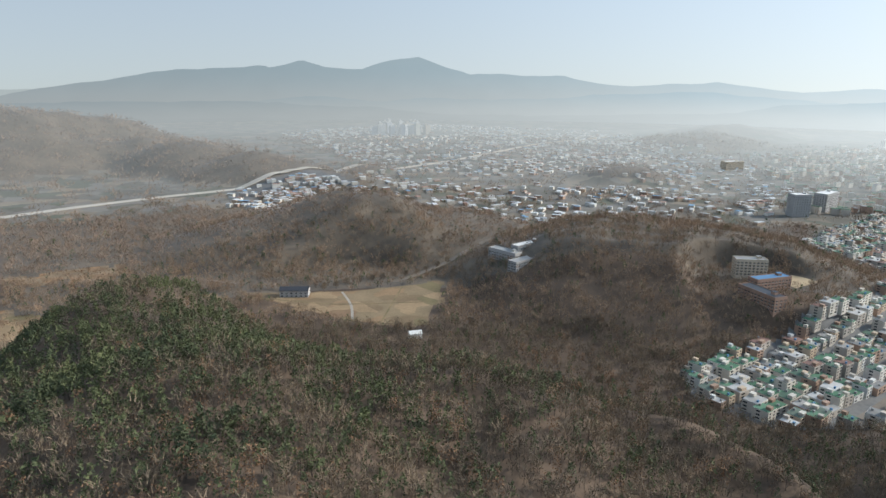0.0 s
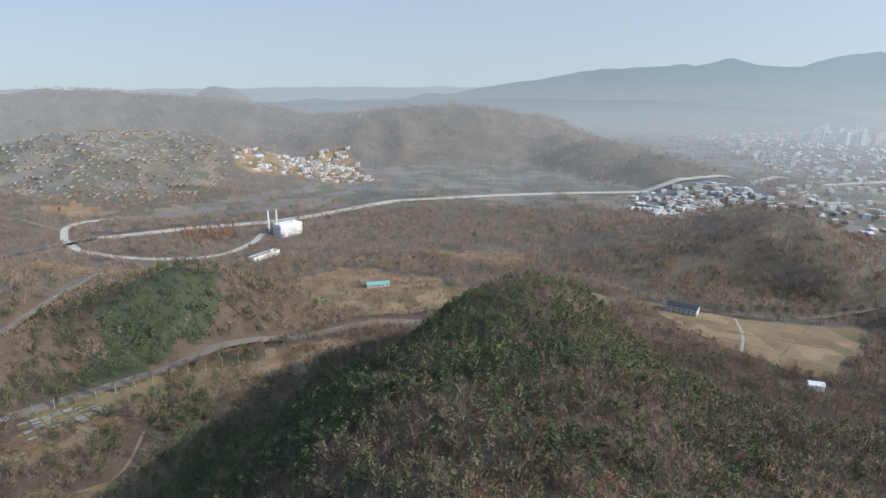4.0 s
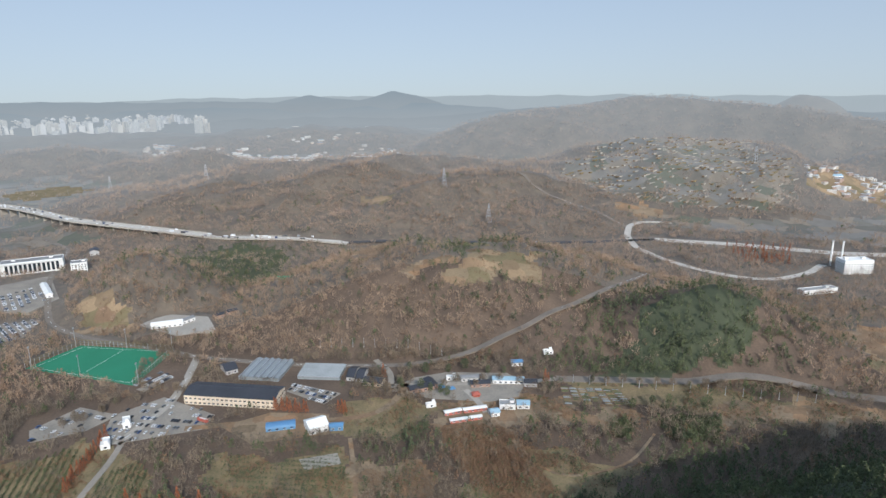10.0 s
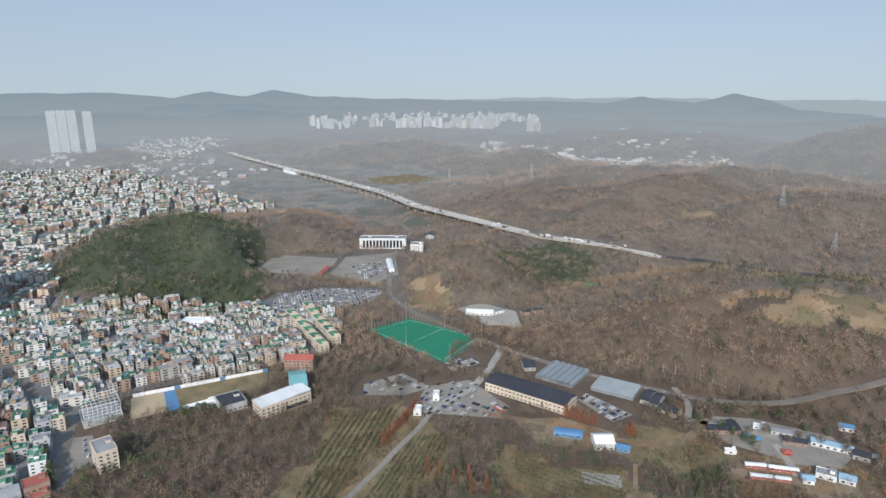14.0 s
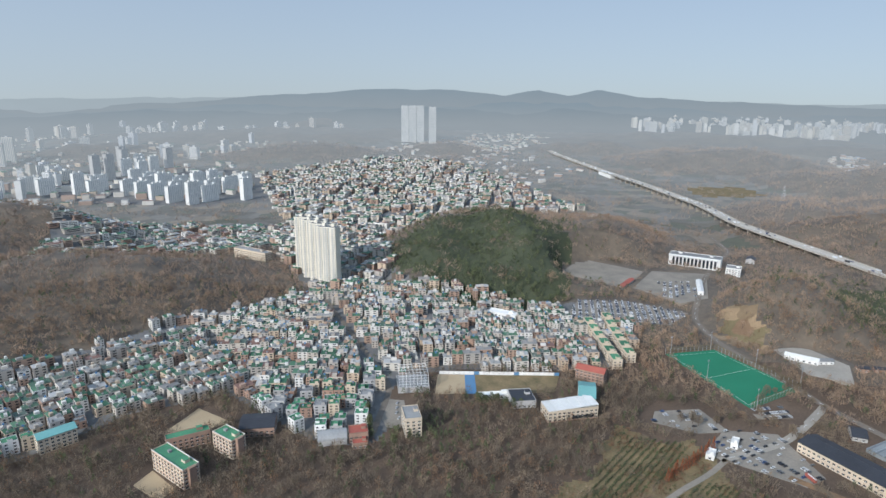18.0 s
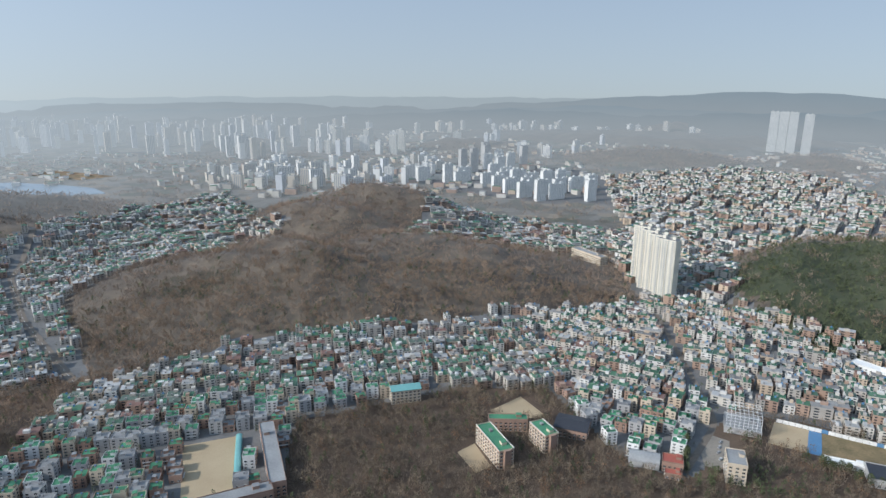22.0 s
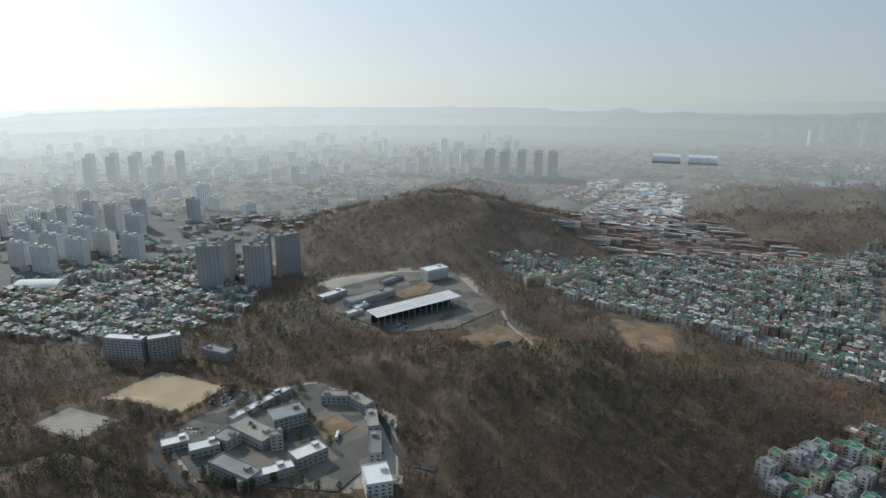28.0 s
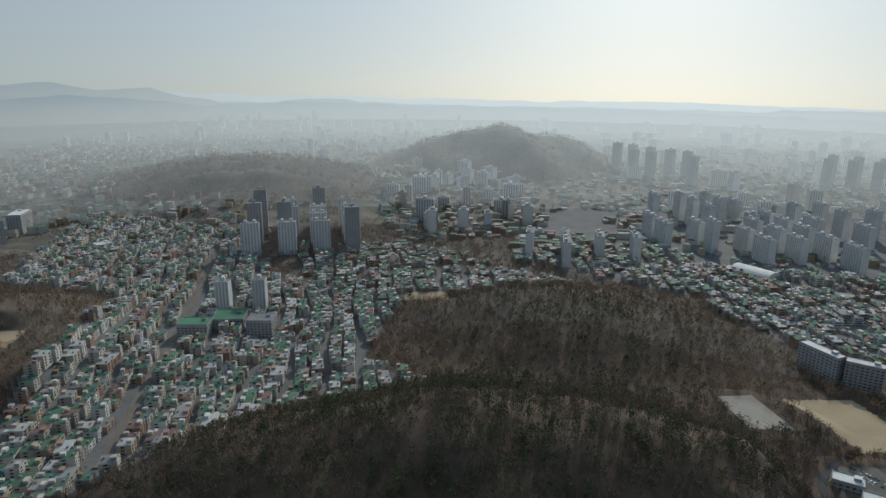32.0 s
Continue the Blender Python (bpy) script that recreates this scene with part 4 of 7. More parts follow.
def far_houses(spots, name, label, wall="far_wall", roof="far_roof", fine=False):
    """One mesh of houses: walls, a parapet round a sunken roof, and a stair hut; rows of window recesses."""
    bits = Bits()
    rng = np.random.RandomState(len(spots))
    xs = np.array([p[0] for p in spots])
    ys = np.array([p[1] for p in spots])
    zs = height(xs, ys)
    for (x, y, sx, sy, h, turn, r), z in zip(spots, zs):
        bits.box(M[wall], x, y, z - 2, sx, sy, h + 2, turn)
        bits.box(M[roof], x, y, z + h, sx - 0.6, sy - 0.6, 0.25, turn)
        c, s = math.cos(radians(turn)), math.sin(radians(turn))
        ox, oy = (r - 0.5) * sx * 0.5, (0.3 if r > 0.5 else -0.3) * sy
        bits.box(M[wall], x + ox * c - oy * s, y + ox * s + oy * c, z + h + 0.2, sx * 0.32, sy * 0.32, 2.5, turn)
        bits.box(M["greyroof" if r < 0.7 else "blue"], x - ox * c + oy * s, y - ox * s - oy * c, z + h + 0.2, 1.7, 1.5, 1.6, turn)
        for fl in range(int(h / 2.9)):
            zz = z + 1.0 + fl * 2.9
            if not fine:
                bits.box(M["glass"], x, y, zz, sx * 0.72, sy + 0.12, 1.2, turn)
                bits.box(M["glass"], x, y, zz, sx + 0.12, sy * 0.6, 1.2, turn)
                continue
            for k in (-0.27, 0.24):
                bits.box(M["glass"], x + k * sx * c, y + k * sx * s, zz, sx * 0.22, sy + 0.12, 1.3, turn)
            bits.box(M["glass"], x - r * 0.3 * sy * s, y + r * 0.3 * sy * c, zz, sx + 0.12, sy * 0.24, 1.3, turn)
    ob = new(name, bits.done(name))
    return tagged(ob, label, "houses", kind="stuff")


def city(name, poly, n, low, high, foot, seed, label, roof="far_roof", wall="far_wall", bands=True, limit=22):
    """Far buildings of a quarter, joined: low and high are storeys, foot the usual width."""
    r = np.random.RandomState(seed)
    P = np.array(poly, float)
    x, y = r.uniform(P[:, 0].min(), P[:, 0].max(), n * 4), r.uniform(P[:, 1].min(), P[:, 1].max(), n * 4)
    ok = inside(x, y, list(poly))
    for line, w in ROADS:
        ok &= off_line(x, y, line) > w / 2 + foot * 0.6
    x, y = x[ok][:n], y[ok][:n]
    z = height(x, y)
    bits = Bits()
    for px, py, pz in zip(x, y, z):
        if pz > limit:
            continue
        q = noise.noise((px * 0.004, py * 0.004, 0)) + r.uniform(-0.3, 0.3)
        if q < -0.25:
            continue
        turn = 25 + 40 * round(1.5 * noise.noise((px * 0.002, py * 0.002, 5))) + 90 * r.randint(2)
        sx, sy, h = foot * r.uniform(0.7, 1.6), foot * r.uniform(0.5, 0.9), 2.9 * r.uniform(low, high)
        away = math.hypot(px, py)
        # buildings past 1500 m take the copies that glow with painted haze
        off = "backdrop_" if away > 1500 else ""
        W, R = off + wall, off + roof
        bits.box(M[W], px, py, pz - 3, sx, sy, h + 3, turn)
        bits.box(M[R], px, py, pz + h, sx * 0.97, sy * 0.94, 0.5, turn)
        if h > 20 and bands:
            bits.box(M[W], px, py, pz + h, sx * 0.2, sy * 0.5, 5, turn)
            m = max(2, int(sx / 5))
            for i in range(m):
                c, s = math.cos(radians(turn)), math.sin(radians(turn))
                uu = ((i + 0.5) / m - 0.5) * sx
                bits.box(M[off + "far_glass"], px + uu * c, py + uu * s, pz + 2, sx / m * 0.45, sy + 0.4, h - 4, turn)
    return tagged(new(name, bits.done(name)), label, "buildings", kind="stuff")


def orchard(poly, turn, dx, dy, seed, m, size, label):
    """Planted rows of small trees."""
    r = np.random.RandomState(seed)
    P = np.array(poly, float)
    c, s = math.cos(radians(turn)), math.sin(radians(turn))
    u, v = P @ np.array([c, s]), P @ np.array([-s, c])
    a, b = np.meshgrid(np.arange(u.min(), u.max(), dx), np.arange(v.min(), v.max(), dy))
    a, b = a.ravel() + r.uniform(-0.6, 0.6, a.size), b.ravel() + r.uniform(-0.5, 0.5, b.size)
    x, y = a * c - b * s, a * s + b * c
    ok = inside(x, y, list(poly)) & (r.rand(len(x)) < 0.9)
    protos = [proto(r, 30, 1.5 * size, 3.2 * size, 0.1, 0.5 * size, 1.0, 0, 0.1, m == "bare") for _ in range(4)]
    spread(np.random.default_rng(seed), x[ok], y[ok], protos, 0.7, 1.2, "plantation_rows", [M["bark"], M[m]], label, "trees")


def terraces(poly, turn, step, seed, label):
    """Low retaining walls of grave terraces in broken rows on a slope."""
    r = np.random.RandomState(seed)
    c, s = math.cos(radians(turn)), math.sin(radians(turn))
    P = np.array(poly, float)
    u, v = P @ np.array([c, s]), P @ np.array([-s, c])
    bits = Bits()
    b = v.min()
    while b < v.max():
        a = u.min() + r.uniform(0, 20)
        while a < u.max():
            L = r.uniform(8, 26)
            x, y = a * c - b * s, a * s + b * c
            if inside(np.array([x]), np.array([y]), list(poly))[0] and r.rand() < 0.75:
                z = ground(x, y)
                bits.box(M["concrete" if r.rand() < 0.65 else "grass"], x, y, z - 2, L, 2.0, 3.4, turn + r.uniform(-8, 8))
                bits.box(M["soil"], x - 3.5 * s, y + 3.5 * c, z - 2, L, 5, 2.6, turn)
            a += L + r.uniform(2, 14)
        b += step * r.uniform(0.8, 1.3)
    return tagged(new("grave_terraces", bits.done("grave_terraces")), label, "graves", kind="stuff")

# ---- roads, level sheets ----


def strip(line, w, lift=0.35, step=8.0, level=None):
    """Corners and faces of a road along a line, lying on the land or at given levels."""
    pts, lev = [], []
    for k, ((x1, y1), (x2, y2)) in enumerate(zip(line, line[1:])):
        n = max(1, int(math.hypot(x2 - x1, y2 - y1) / step))
        for i in range(n + (k == len(line) - 2)):
            pts.append((x1 + (x2 - x1) * i / n, y1 + (y2 - y1) * i / n))
            if level:
                lev.append(level[k] + (level[k + 1] - level[k]) * i / n)
    p = np.array(pts)
    for _ in range(6):
        p[1:-1] = 0.25 * p[:-2] + 0.5 * p[1:-1] + 0.25 * p[2:]
    d = np.gradient(p, axis=0)
    d /= np.hypot(d[:, 0], d[:, 1])[:, None] + 1e-9
    nrm = np.stack([-d[:, 1], d[:, 0]], 1)
    a, b = p + nrm * w / 2, p - nrm * w / 2
    if level:
        za = zb = np.array(lev)
    else:
        za, zb = height(a[:, 0], a[:, 1]) + lift, height(b[:, 0], b[:, 1]) + lift
        za = zb = np.maximum(za, zb)
    n = len(p)
    v = np.concatenate([np.column_stack([a, za]), np.column_stack([b, zb]), np.column_stack([a, za - 1.2]), np.column_stack([b, zb - 1.2])])
    f = []
    for i in range(n - 1):
        f += [(n + i, n + i + 1, i + 1, i), (i, i + 1, 2 * n + i + 1, 2 * n + i), (3 * n + i, 3 * n + i + 1, n + i + 1, n + i)]
    return v, f, p, za


def road(line, w, m, label, marks=True):
    ROADS.append((line, w))
    v, f, p, z = strip(line, w)
    ob = tagged(new("road", mesh("road", v, f, M[m])), label, "road", kind="structure")
    if marks:
        bits = Bits()
        for i in range(0, len(p) - 1, 2):
            dx, dy = p[i + 1] - p[i]
            bits.box(M["white"], *(p[i] + p[i + 1]) / 2, z[i] + 0.02, math.hypot(dx, dy) * 0.7, 0.35, 0.03, math.degrees(math.atan2(dy, dx)))
        part("lane_marking", bits, ob)
    return ob


def sheet(name, m, poly, label, category, lift=0.25, thick=0.8, level=None, kind="structure"):
    """A level or draped patch of ground: a polygon drawn as a fan from its middle."""
    P = np.array(poly, float)
    if level is None:
        c = P.mean(0)
        level = float(height(P[:, 0], P[:, 1]).mean()) + lift
        pad(float(c[0]), float(c[1]), float(np.hypot(*(P - c).T).max()) * 1.05, level - lift)
    CLEAR.append([tuple(q) for q in (P - P.mean(0)) * 1.08 + P.mean(0)])
    bm = bmesh.new()
    top = [bm.verts.new((x, y, level)) for x, y in poly]
    low = [bm.verts.new((x, y, level - thick - 3)) for x, y in poly]
    bm.faces.new(top)
    for i in range(len(top)):
        j = (i + 1) % len(top)
        bm.faces.new((top[i], low[i], low[j], top[j]))
    bmesh.ops.recalc_face_normals(bm, faces=bm.faces)
    me = bpy.data.meshes.new(name)
    bm.to_mesh(me)
    bm.free()
    me.materials.append(M[m])
    ob = new(name, me)
    tagged(ob, label, category, kind=kind)
    return ob, level


# ---- buildings ----


def unit_window(w, h, name="window"):
    """Two panes in a white frame with a sill, one shell, facing -y, on its lower middle."""
    xs, zs = [-w / 2 - 0.05, -w / 2 + 0.06, -0.05, 0.05, w / 2 - 0.06, w / 2 + 0.05], [-0.12, 0, h, h + 0.1]
    v = [(x, -0.12 - (0.08 if k == 0 else 0), z) for k, z in enumerate(zs) for x in xs] + [(x, 0.02, z) for z in (zs[0], zs[-1]) for x in (xs[0], xs[-1])]
    f, ids = [], []
    for k in range(3):
        for i in range(5):
            f.append((k * 6 + i, k * 6 + i + 1, k * 6 + i + 7, k * 6 + i + 6))
            ids.append(1 if k == 1 and i in (1, 3) else 0)
    f += [(24, 26, 18, 0), (5, 23, 27, 25), (18, 26, 27, 23), (0, 5, 25, 24)]
    return mesh(name, v, f, [M["white"], M["glass"]], ids + [0] * 4)


WIN = {}


def windows(parent, L, D, H, floor=3.2, gap=4.2, w=2.2, h=1.5, ends=True, base=1.0, most=110):
    """Window objects on the sides of a box building of that length, depth and height; rows where they are many."""
    nf, nl, nd = max(1, int(H / floor)), max(1, int(L / gap)), max(1, int(D / gap)) if ends else 0
    many = nf * (nl + nd) * 2 > most
    key = (w, h)
    if key not in WIN:
        WIN[key] = unit_window(w, h)
    for fl in range(nf):
        z = base + fl * floor
        for side, length, n, off, turn in ((0, L, nl, D, 0), (1, L, nl, D, 180), (2, D, nd, L, 90), (3, D, nd, L, 270)):
            if not n:
                continue
            if many:
                k = ("row", round(length, 1), n, w, h)
                if k not in WIN:
                    b = Bits()
                    for i in range(n):
                        u = (i + 0.5) / n * length - length / 2
                        b.box(M["glass"], u, 0, 0, w, 0.12, h)
                        b.box(M["white"], u, -0.04, 0, 0.1, 0.16, h)
                        b.box(M["white"], u, -0.06, -0.12, w + 0.2, 0.22, 0.12)
                    WIN[k] = b.done("glazing")
                ob = tagged(part("glazing", WIN[k], parent), kind="stuff")
                ob.matrix_basis = pose(0, 0, 0, 0, 0, turn) @ pose(0, -off / 2 - 0.02, z)
            else:
                for i in range(n):
                    u = (i + 0.5) / n * length - length / 2
                    ob = part("window", WIN[key], parent)
                    ob.matrix_basis = pose(0, 0, 0, 0, 0, turn) @ pose(u, -off / 2 - 0.02, z)


def building(name, x, y, turn, L, D, H, wall, roof, label, category="building", style="flat", z=None, wins=True, rise=3.0, group="", floor=3.3, gap=4.2, huts=1):
    """A block with walls, roof, parapet or gable, roof huts and windows, on its base centre."""
    if z is None:
        c, s = math.cos(radians(turn)), math.sin(radians(turn))
        z = min(ground(x + a * L / 2 * c - b * D / 2 * s, y + a * L / 2 * s + b * D / 2 * c) for a in (-1, 1) for b in (-1, 1))
    ob = thing(name, x, y, z, turn, label, category, group)
    CLEAR.append([(x + a * c2 - b * s2, y + a * s2 + b * c2) for a, b in ((-L / 2 - 4, -D / 2 - 4), (L / 2 + 4, -D / 2 - 4), (L / 2 + 4, D / 2 + 4), (-L / 2 - 4, D / 2 + 4))
                  for c2, s2 in [(math.cos(radians(turn)), math.sin(radians(turn)))]])
    part("wall", b1(M[wall], 0, 0, -4, L, D, H + 4), ob)
    if style == "flat":
        part("roof", b1(M[roof], 0, 0, H, L - 0.6, D - 0.6, 0.25), ob)
        b = Bits()
        for sy in (-1, 1):
            b.box(M[wall], 0, sy * (D / 2 - 0.15), H, L, 0.3, 1.0)
        for sx in (-1, 1):
            b.box(M[wall], sx * (L / 2 - 0.15), 0, H, 0.3, D - 0.6, 1.0)
        part("parapet", b, ob)
        for i in range(huts):
            u = L * (-0.3 + 0.6 * i / max(1, huts - 1)) if huts > 1 else L * 0.28
            hut = part("stair_hut", Bits().box(M[wall], u, D * 0.12, H + 0.25, min(5, L * 0.25), min(4.5, D * 0.4), 2.6), ob)
            part("hut_roof", Bits().box(M[roof], u, D * 0.12, H + 2.85, min(5, L * 0.25) + 0.3, min(4.5, D * 0.4) + 0.3, 0.2), hut)
    elif style == "gable":
        part("roof", Bits().gable(M[roof], 0, 0, H, L, D, rise), ob)
        g = Bits()
        for sx in (-1, 1):
            xx = sx * (L / 2 - 0.15)
            g.face(M[wall], [(xx, -D / 2, H), (xx, D / 2, H), (xx, 0, H + rise * 0.93), (xx, 0, H + rise * 0.93)], [(0, 1, 2, 3)])
        part("gable_wall", g, ob)
    elif style == "ribbed":
        part("roof", Bits().gable(M[roof], 0, 0, H, L, D, rise), ob)
        n = int(L / 5)
        for i in range(n):
            part("roof_rib", Bits().gable(M[roof], (i + 0.5) / n * L - L / 2, 0, H + 0.42, 0.35, D, rise, 0, 0.1, 0.15), ob)
    elif style == "vault":
        part("roof", Bits().vault(M[roof], 0, 0, H, L + 0.6, D + 0.6, rise), ob)
    if wins:
        windows(ob, L, D, H - 0.5, floor, gap, most=80 if math.hypot(x, y) < 500 else 8)
    return ob


def greenhouse(x, y, turn, L, D, spans, along, label):
    """Joined greenhouse spans, each an own film-covered vault with ribs, on a low wall."""
    ob = thing("greenhouse", x, y, ground(x, y), turn, label, "greenhouse")
    CLEAR.append([(x - 30, y - 30), (x + 30, y - 30), (x + 30, y + 30), (x - 30, y + 30)])
    part("wall", b1(M["poly"], 0, 0, -1, L, D, 4.2), ob)
    w = (L if not along else D) / spans
    for i in range(spans):
        u = (i + 0.5) * w - (L if not along else D) / 2
        if along:
            part("roof_span", Bits().gable(M["poly"], 0, u, 3.2, L, w - 0.4, 1.5, 0, 0.1, 0.15), ob)
            part("gutter", b1(M["steel"], 0, u - w / 2, 3.2, L, 0.5, 0.3), ob)
        else:
            part("roof_span", Bits().gable(M["poly"], u, 0, 3.2, D, w - 0.4, 1.5, 90, 0.1, 0.15), ob)
            part("gutter", b1(M["steel"], u - w / 2, 0, 3.2, 0.5, D, 0.3), ob)
    return ob


def slab_block(L, D, floors, wall, bays, name="apartment_block", roof="greyroof", plain=False):
    """A prototype slab of flats: walls, a recessed window column for each bay, roof, lift huts."""
    H = floors * 2.8
    ob = new(name)
    part("wall", Bits().box(M[wall], 0, 0, -6, L, D, H + 6), ob)
    part("roof", Bits().box(M[roof], 0, 0, H, L - 0.8, D - 0.8, 0.3), ob)
    b = Bits()
    for sy in (-1, 1):
        b.box(M[wall], 0, sy * (D / 2 - 0.2), H, L, 0.4, 1.2)
    part("parapet", b, ob)
    for i in range(max(1, bays // 3)):
        u = (i + 0.5) / max(1, bays // 3) * L - L / 2
        part("lift_hut", b1(M[wall], u, D * 0.15, H + 0.3, 5, 5, 4.5), ob)
    w = L / bays
    if plain:
        b = Bits()
        for i in range(bays):
            u = (i + 0.5) * w - L / 2
            for fl in range(floors):
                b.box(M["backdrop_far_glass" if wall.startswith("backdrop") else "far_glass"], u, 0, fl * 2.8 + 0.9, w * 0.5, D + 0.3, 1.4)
        tagged(part("window_grid", b, ob), kind="stuff")
        return ob
    col = Bits()
    for fl in range(floors):
        col.box(M["glass"], 0, 0, fl * 2.8 + 0.9, w * 0.5, 0.2, 1.5)
        col.box(M["greyw"], 0, -0.1, fl * 2.8 + 0.05, w * 0.76, 0.3, 0.8)
    me = col.done("window_column")
    for i in range(bays):
        for turn in (0, 180):
            c = part("window_column", me, ob)
            c.matrix_basis = pose(0, 0, 0, 0, 0, turn) @ pose((i + 0.5) * w - L / 2, -D / 2 - 0.02, 0)
    endcol = Bits()
    for fl in range(floors):
        endcol.box(M["glass"], 0, 0, fl * 2.8 + 0.9, 1.0, 0.16, 1.2)
    me2 = endcol.done("stair_window_column")
    for turn in (90, 270):
        c = part("stair_window_column", me2, ob)
        c.matrix_basis = pose(0, 0, 0, 0, 0, turn) @ pose(0, -L / 2 - 0.02, 0)
    return ob


def place(proto, x, y, turn, label, category, group="", z=None, first=[]):
    """The prototype itself at its first place, copies after that."""
    m = pose(x, y, ground(x, y) if z is None else z, 0, 0, turn)
    if proto.name in first:
        ob = copy_thing(proto, m)
    else:
        first.append(proto.name)
        ob = proto
        ob.matrix_basis = m
    r = 14
    CLEAR.append([(x - r, y - r), (x + r, y - r), (x + r, y + r), (x - r, y + r)])
    return tagged(ob, label, category, group)


def car_proto(m):
    ob = new("car")
    part("body", Bits().box(m, 0, 0, 0.35, 4.5, 1.8, 0.65).box(m, 0.1, 0, 1.0, 2.6, 1.65, 0.08), ob)
    part("cabin", Bits().box(M["glass"], -0.1, 0, 1.0, 2.6, 1.6, 0.5, 0, 0.82).box(m, -0.1, 0, 1.5, 2.0, 1.3, 0.05), ob)
    w = Bits()
    n = 8
    v = [(math.cos(a) * 0.33, s * 0.11, math.sin(a) * 0.33) for s in (-1, 1) for a in [2 * math.pi * i / n for i in range(n)]]
    w.face(M["dark"], v, [(i, (i + 1) % n, n + (i + 1) % n, n + i) for i in range(n)] + [(s * n, s * n + 2, s * n + 4, s * n + 6) for s in (0, 1)])
    me = w.done("wheel")
    for sx in (-1.4, 1.4):
        for sy in (-0.85, 0.85):
            part("wheel", me, ob).matrix_basis = pose(sx, sy, 0.34)
    return ob


CARS = []
for nm, colr in (("white", (0.7, 0.7, 0.69)), ("black", (0.03, 0.03, 0.035)), ("silver", (0.45, 0.46, 0.47)), ("grey", (0.16, 0.165, 0.17)), ("blue", (0.05, 0.09, 0.2))):
    M["car_" + nm] = mat("car_paint_" + nm, colr, None, 0.5, 0.35, 2.0, bump=0, spec=0.5)
    CARS.append((nm, car_proto(M["car_" + nm])))


def park(poly, turn, seed, rows=1, pitch=2.8, fill=0.8, gap=11.0, level=None, group="parked cars"):
    """Rows of parked cars inside a plan polygon."""
    rng = np.random.RandomState(seed)
    c, s = math.cos(radians(turn)), math.sin(radians(turn))
    P = np.array(poly, float)
    u, v = P @ np.array([c, s]), P @ np.array([-s, c])
    b = v.min() + 3
    while b < v.max() - 2:
        a = u.min() + 2
        while a < u.max() - 1:
            x, y = a * c - b * s, a * s + b * c
            if rng.rand() < fill and inside(np.array([x]), np.array([y]), list(poly))[0]:
                nm, pr = CARS[rng.choice(5, p=[0.4, 0.2, 0.15, 0.17, 0.08])]
                place(pr, x, y, turn + 90 + rng.uniform(-3, 3), nm + " car parked in a bay of the car park", "car", group, z=(level if level is not None else ground(x, y) + 0.4))
            a += pitch
        b += gap


def lot_cars(poly, turn, seed, pitch=2.8, gap=8.5, fill=0.85, label="rows of parked cars seen from above"):
    """A full car park far off: joined car bodies with cabins."""
    r = np.random.RandomState(seed)
    c, s = math.cos(radians(turn)), math.sin(radians(turn))
    P = np.array(poly, float)
    u, v = P @ np.array([c, s]), P @ np.array([-s, c])
    a, b = np.meshgrid(np.arange(u.min(), u.max(), pitch), np.arange(v.min() + 3, v.max() - 2, gap))
    x, y = (a * c - b * s).ravel(), (a * s + b * c).ravel()
    ok = inside(x, y, list(poly)) & (r.rand(len(x)) < fill)
    bits = Bits()
    for px, py, z in zip(x[ok], y[ok], height(x[ok], y[ok])):
        bits.box(M["car"], px, py, z + 0.6, 4.4, 1.8, 0.8, turn + 90)
        bits.box(M["glass"], px, py, z + 1.4, 2.5, 1.6, 0.5, turn + 90, 0.85)
        bits.box(M["car"], px, py, z + 1.9, 1.9, 1.3, 0.06, turn + 90)
    return tagged(new("parked_cars", bits.done("parked_cars")), label, "cars", kind="stuff")


# ---- trees of their own ----


def tree_proto(name, leaf, n, wide, tall, low, size, slim, seed, arms=5):
    r = np.random.RandomState(seed)
    ob = new(name)
    v, f = trunk(tall, 0.22, 5)
    part("trunk", mesh("trunk", v, f, M["bark"]), ob)
    if arms:
        v, f = limbs(r, arms, tall, wide, 0.1)
        part("branchwork", mesh("branchwork", v, f, M["bark"]), ob)
    v, f = crown(r, n, wide, tall, low, size, slim, leaf == "bare")
    part("crown", mesh("crown", v, f, M[leaf]), ob)
    return ob


TREE_RED = tree_proto("redwood_tree", "redwood", 420, 2.6, 15, 0.08, 0.5, 1.8, 1)
TREE_PINE = tree_proto("pine_tree", "pine", 260, 3.0, 10, 0.25, 0.6, 1.0, 2)
TREE_BARE = tree_proto("bare_tree", "bare", 260, 3.2, 10, 0.3, 0.8, 1.0, 3, 9)


def row(proto, x1, y1, x2, y2, n, label, group, seed, jit=1.5):
    r = np.random.RandomState(seed)
    for i in range(n):
        t = (i + 0.5) / n
        x, y = x1 + (x2 - x1) * t + r.uniform(-jit, jit), y1 + (y2 - y1) * t + r.uniform(-jit, jit)
        ob = place(proto, x, y, r.uniform(0, 360), label, "tree", group)
        CLEAR.pop()
        k = r.uniform(0.75, 1.2)
        ob.matrix_basis = ob.matrix_basis @ Matrix.Scale(k, 4)


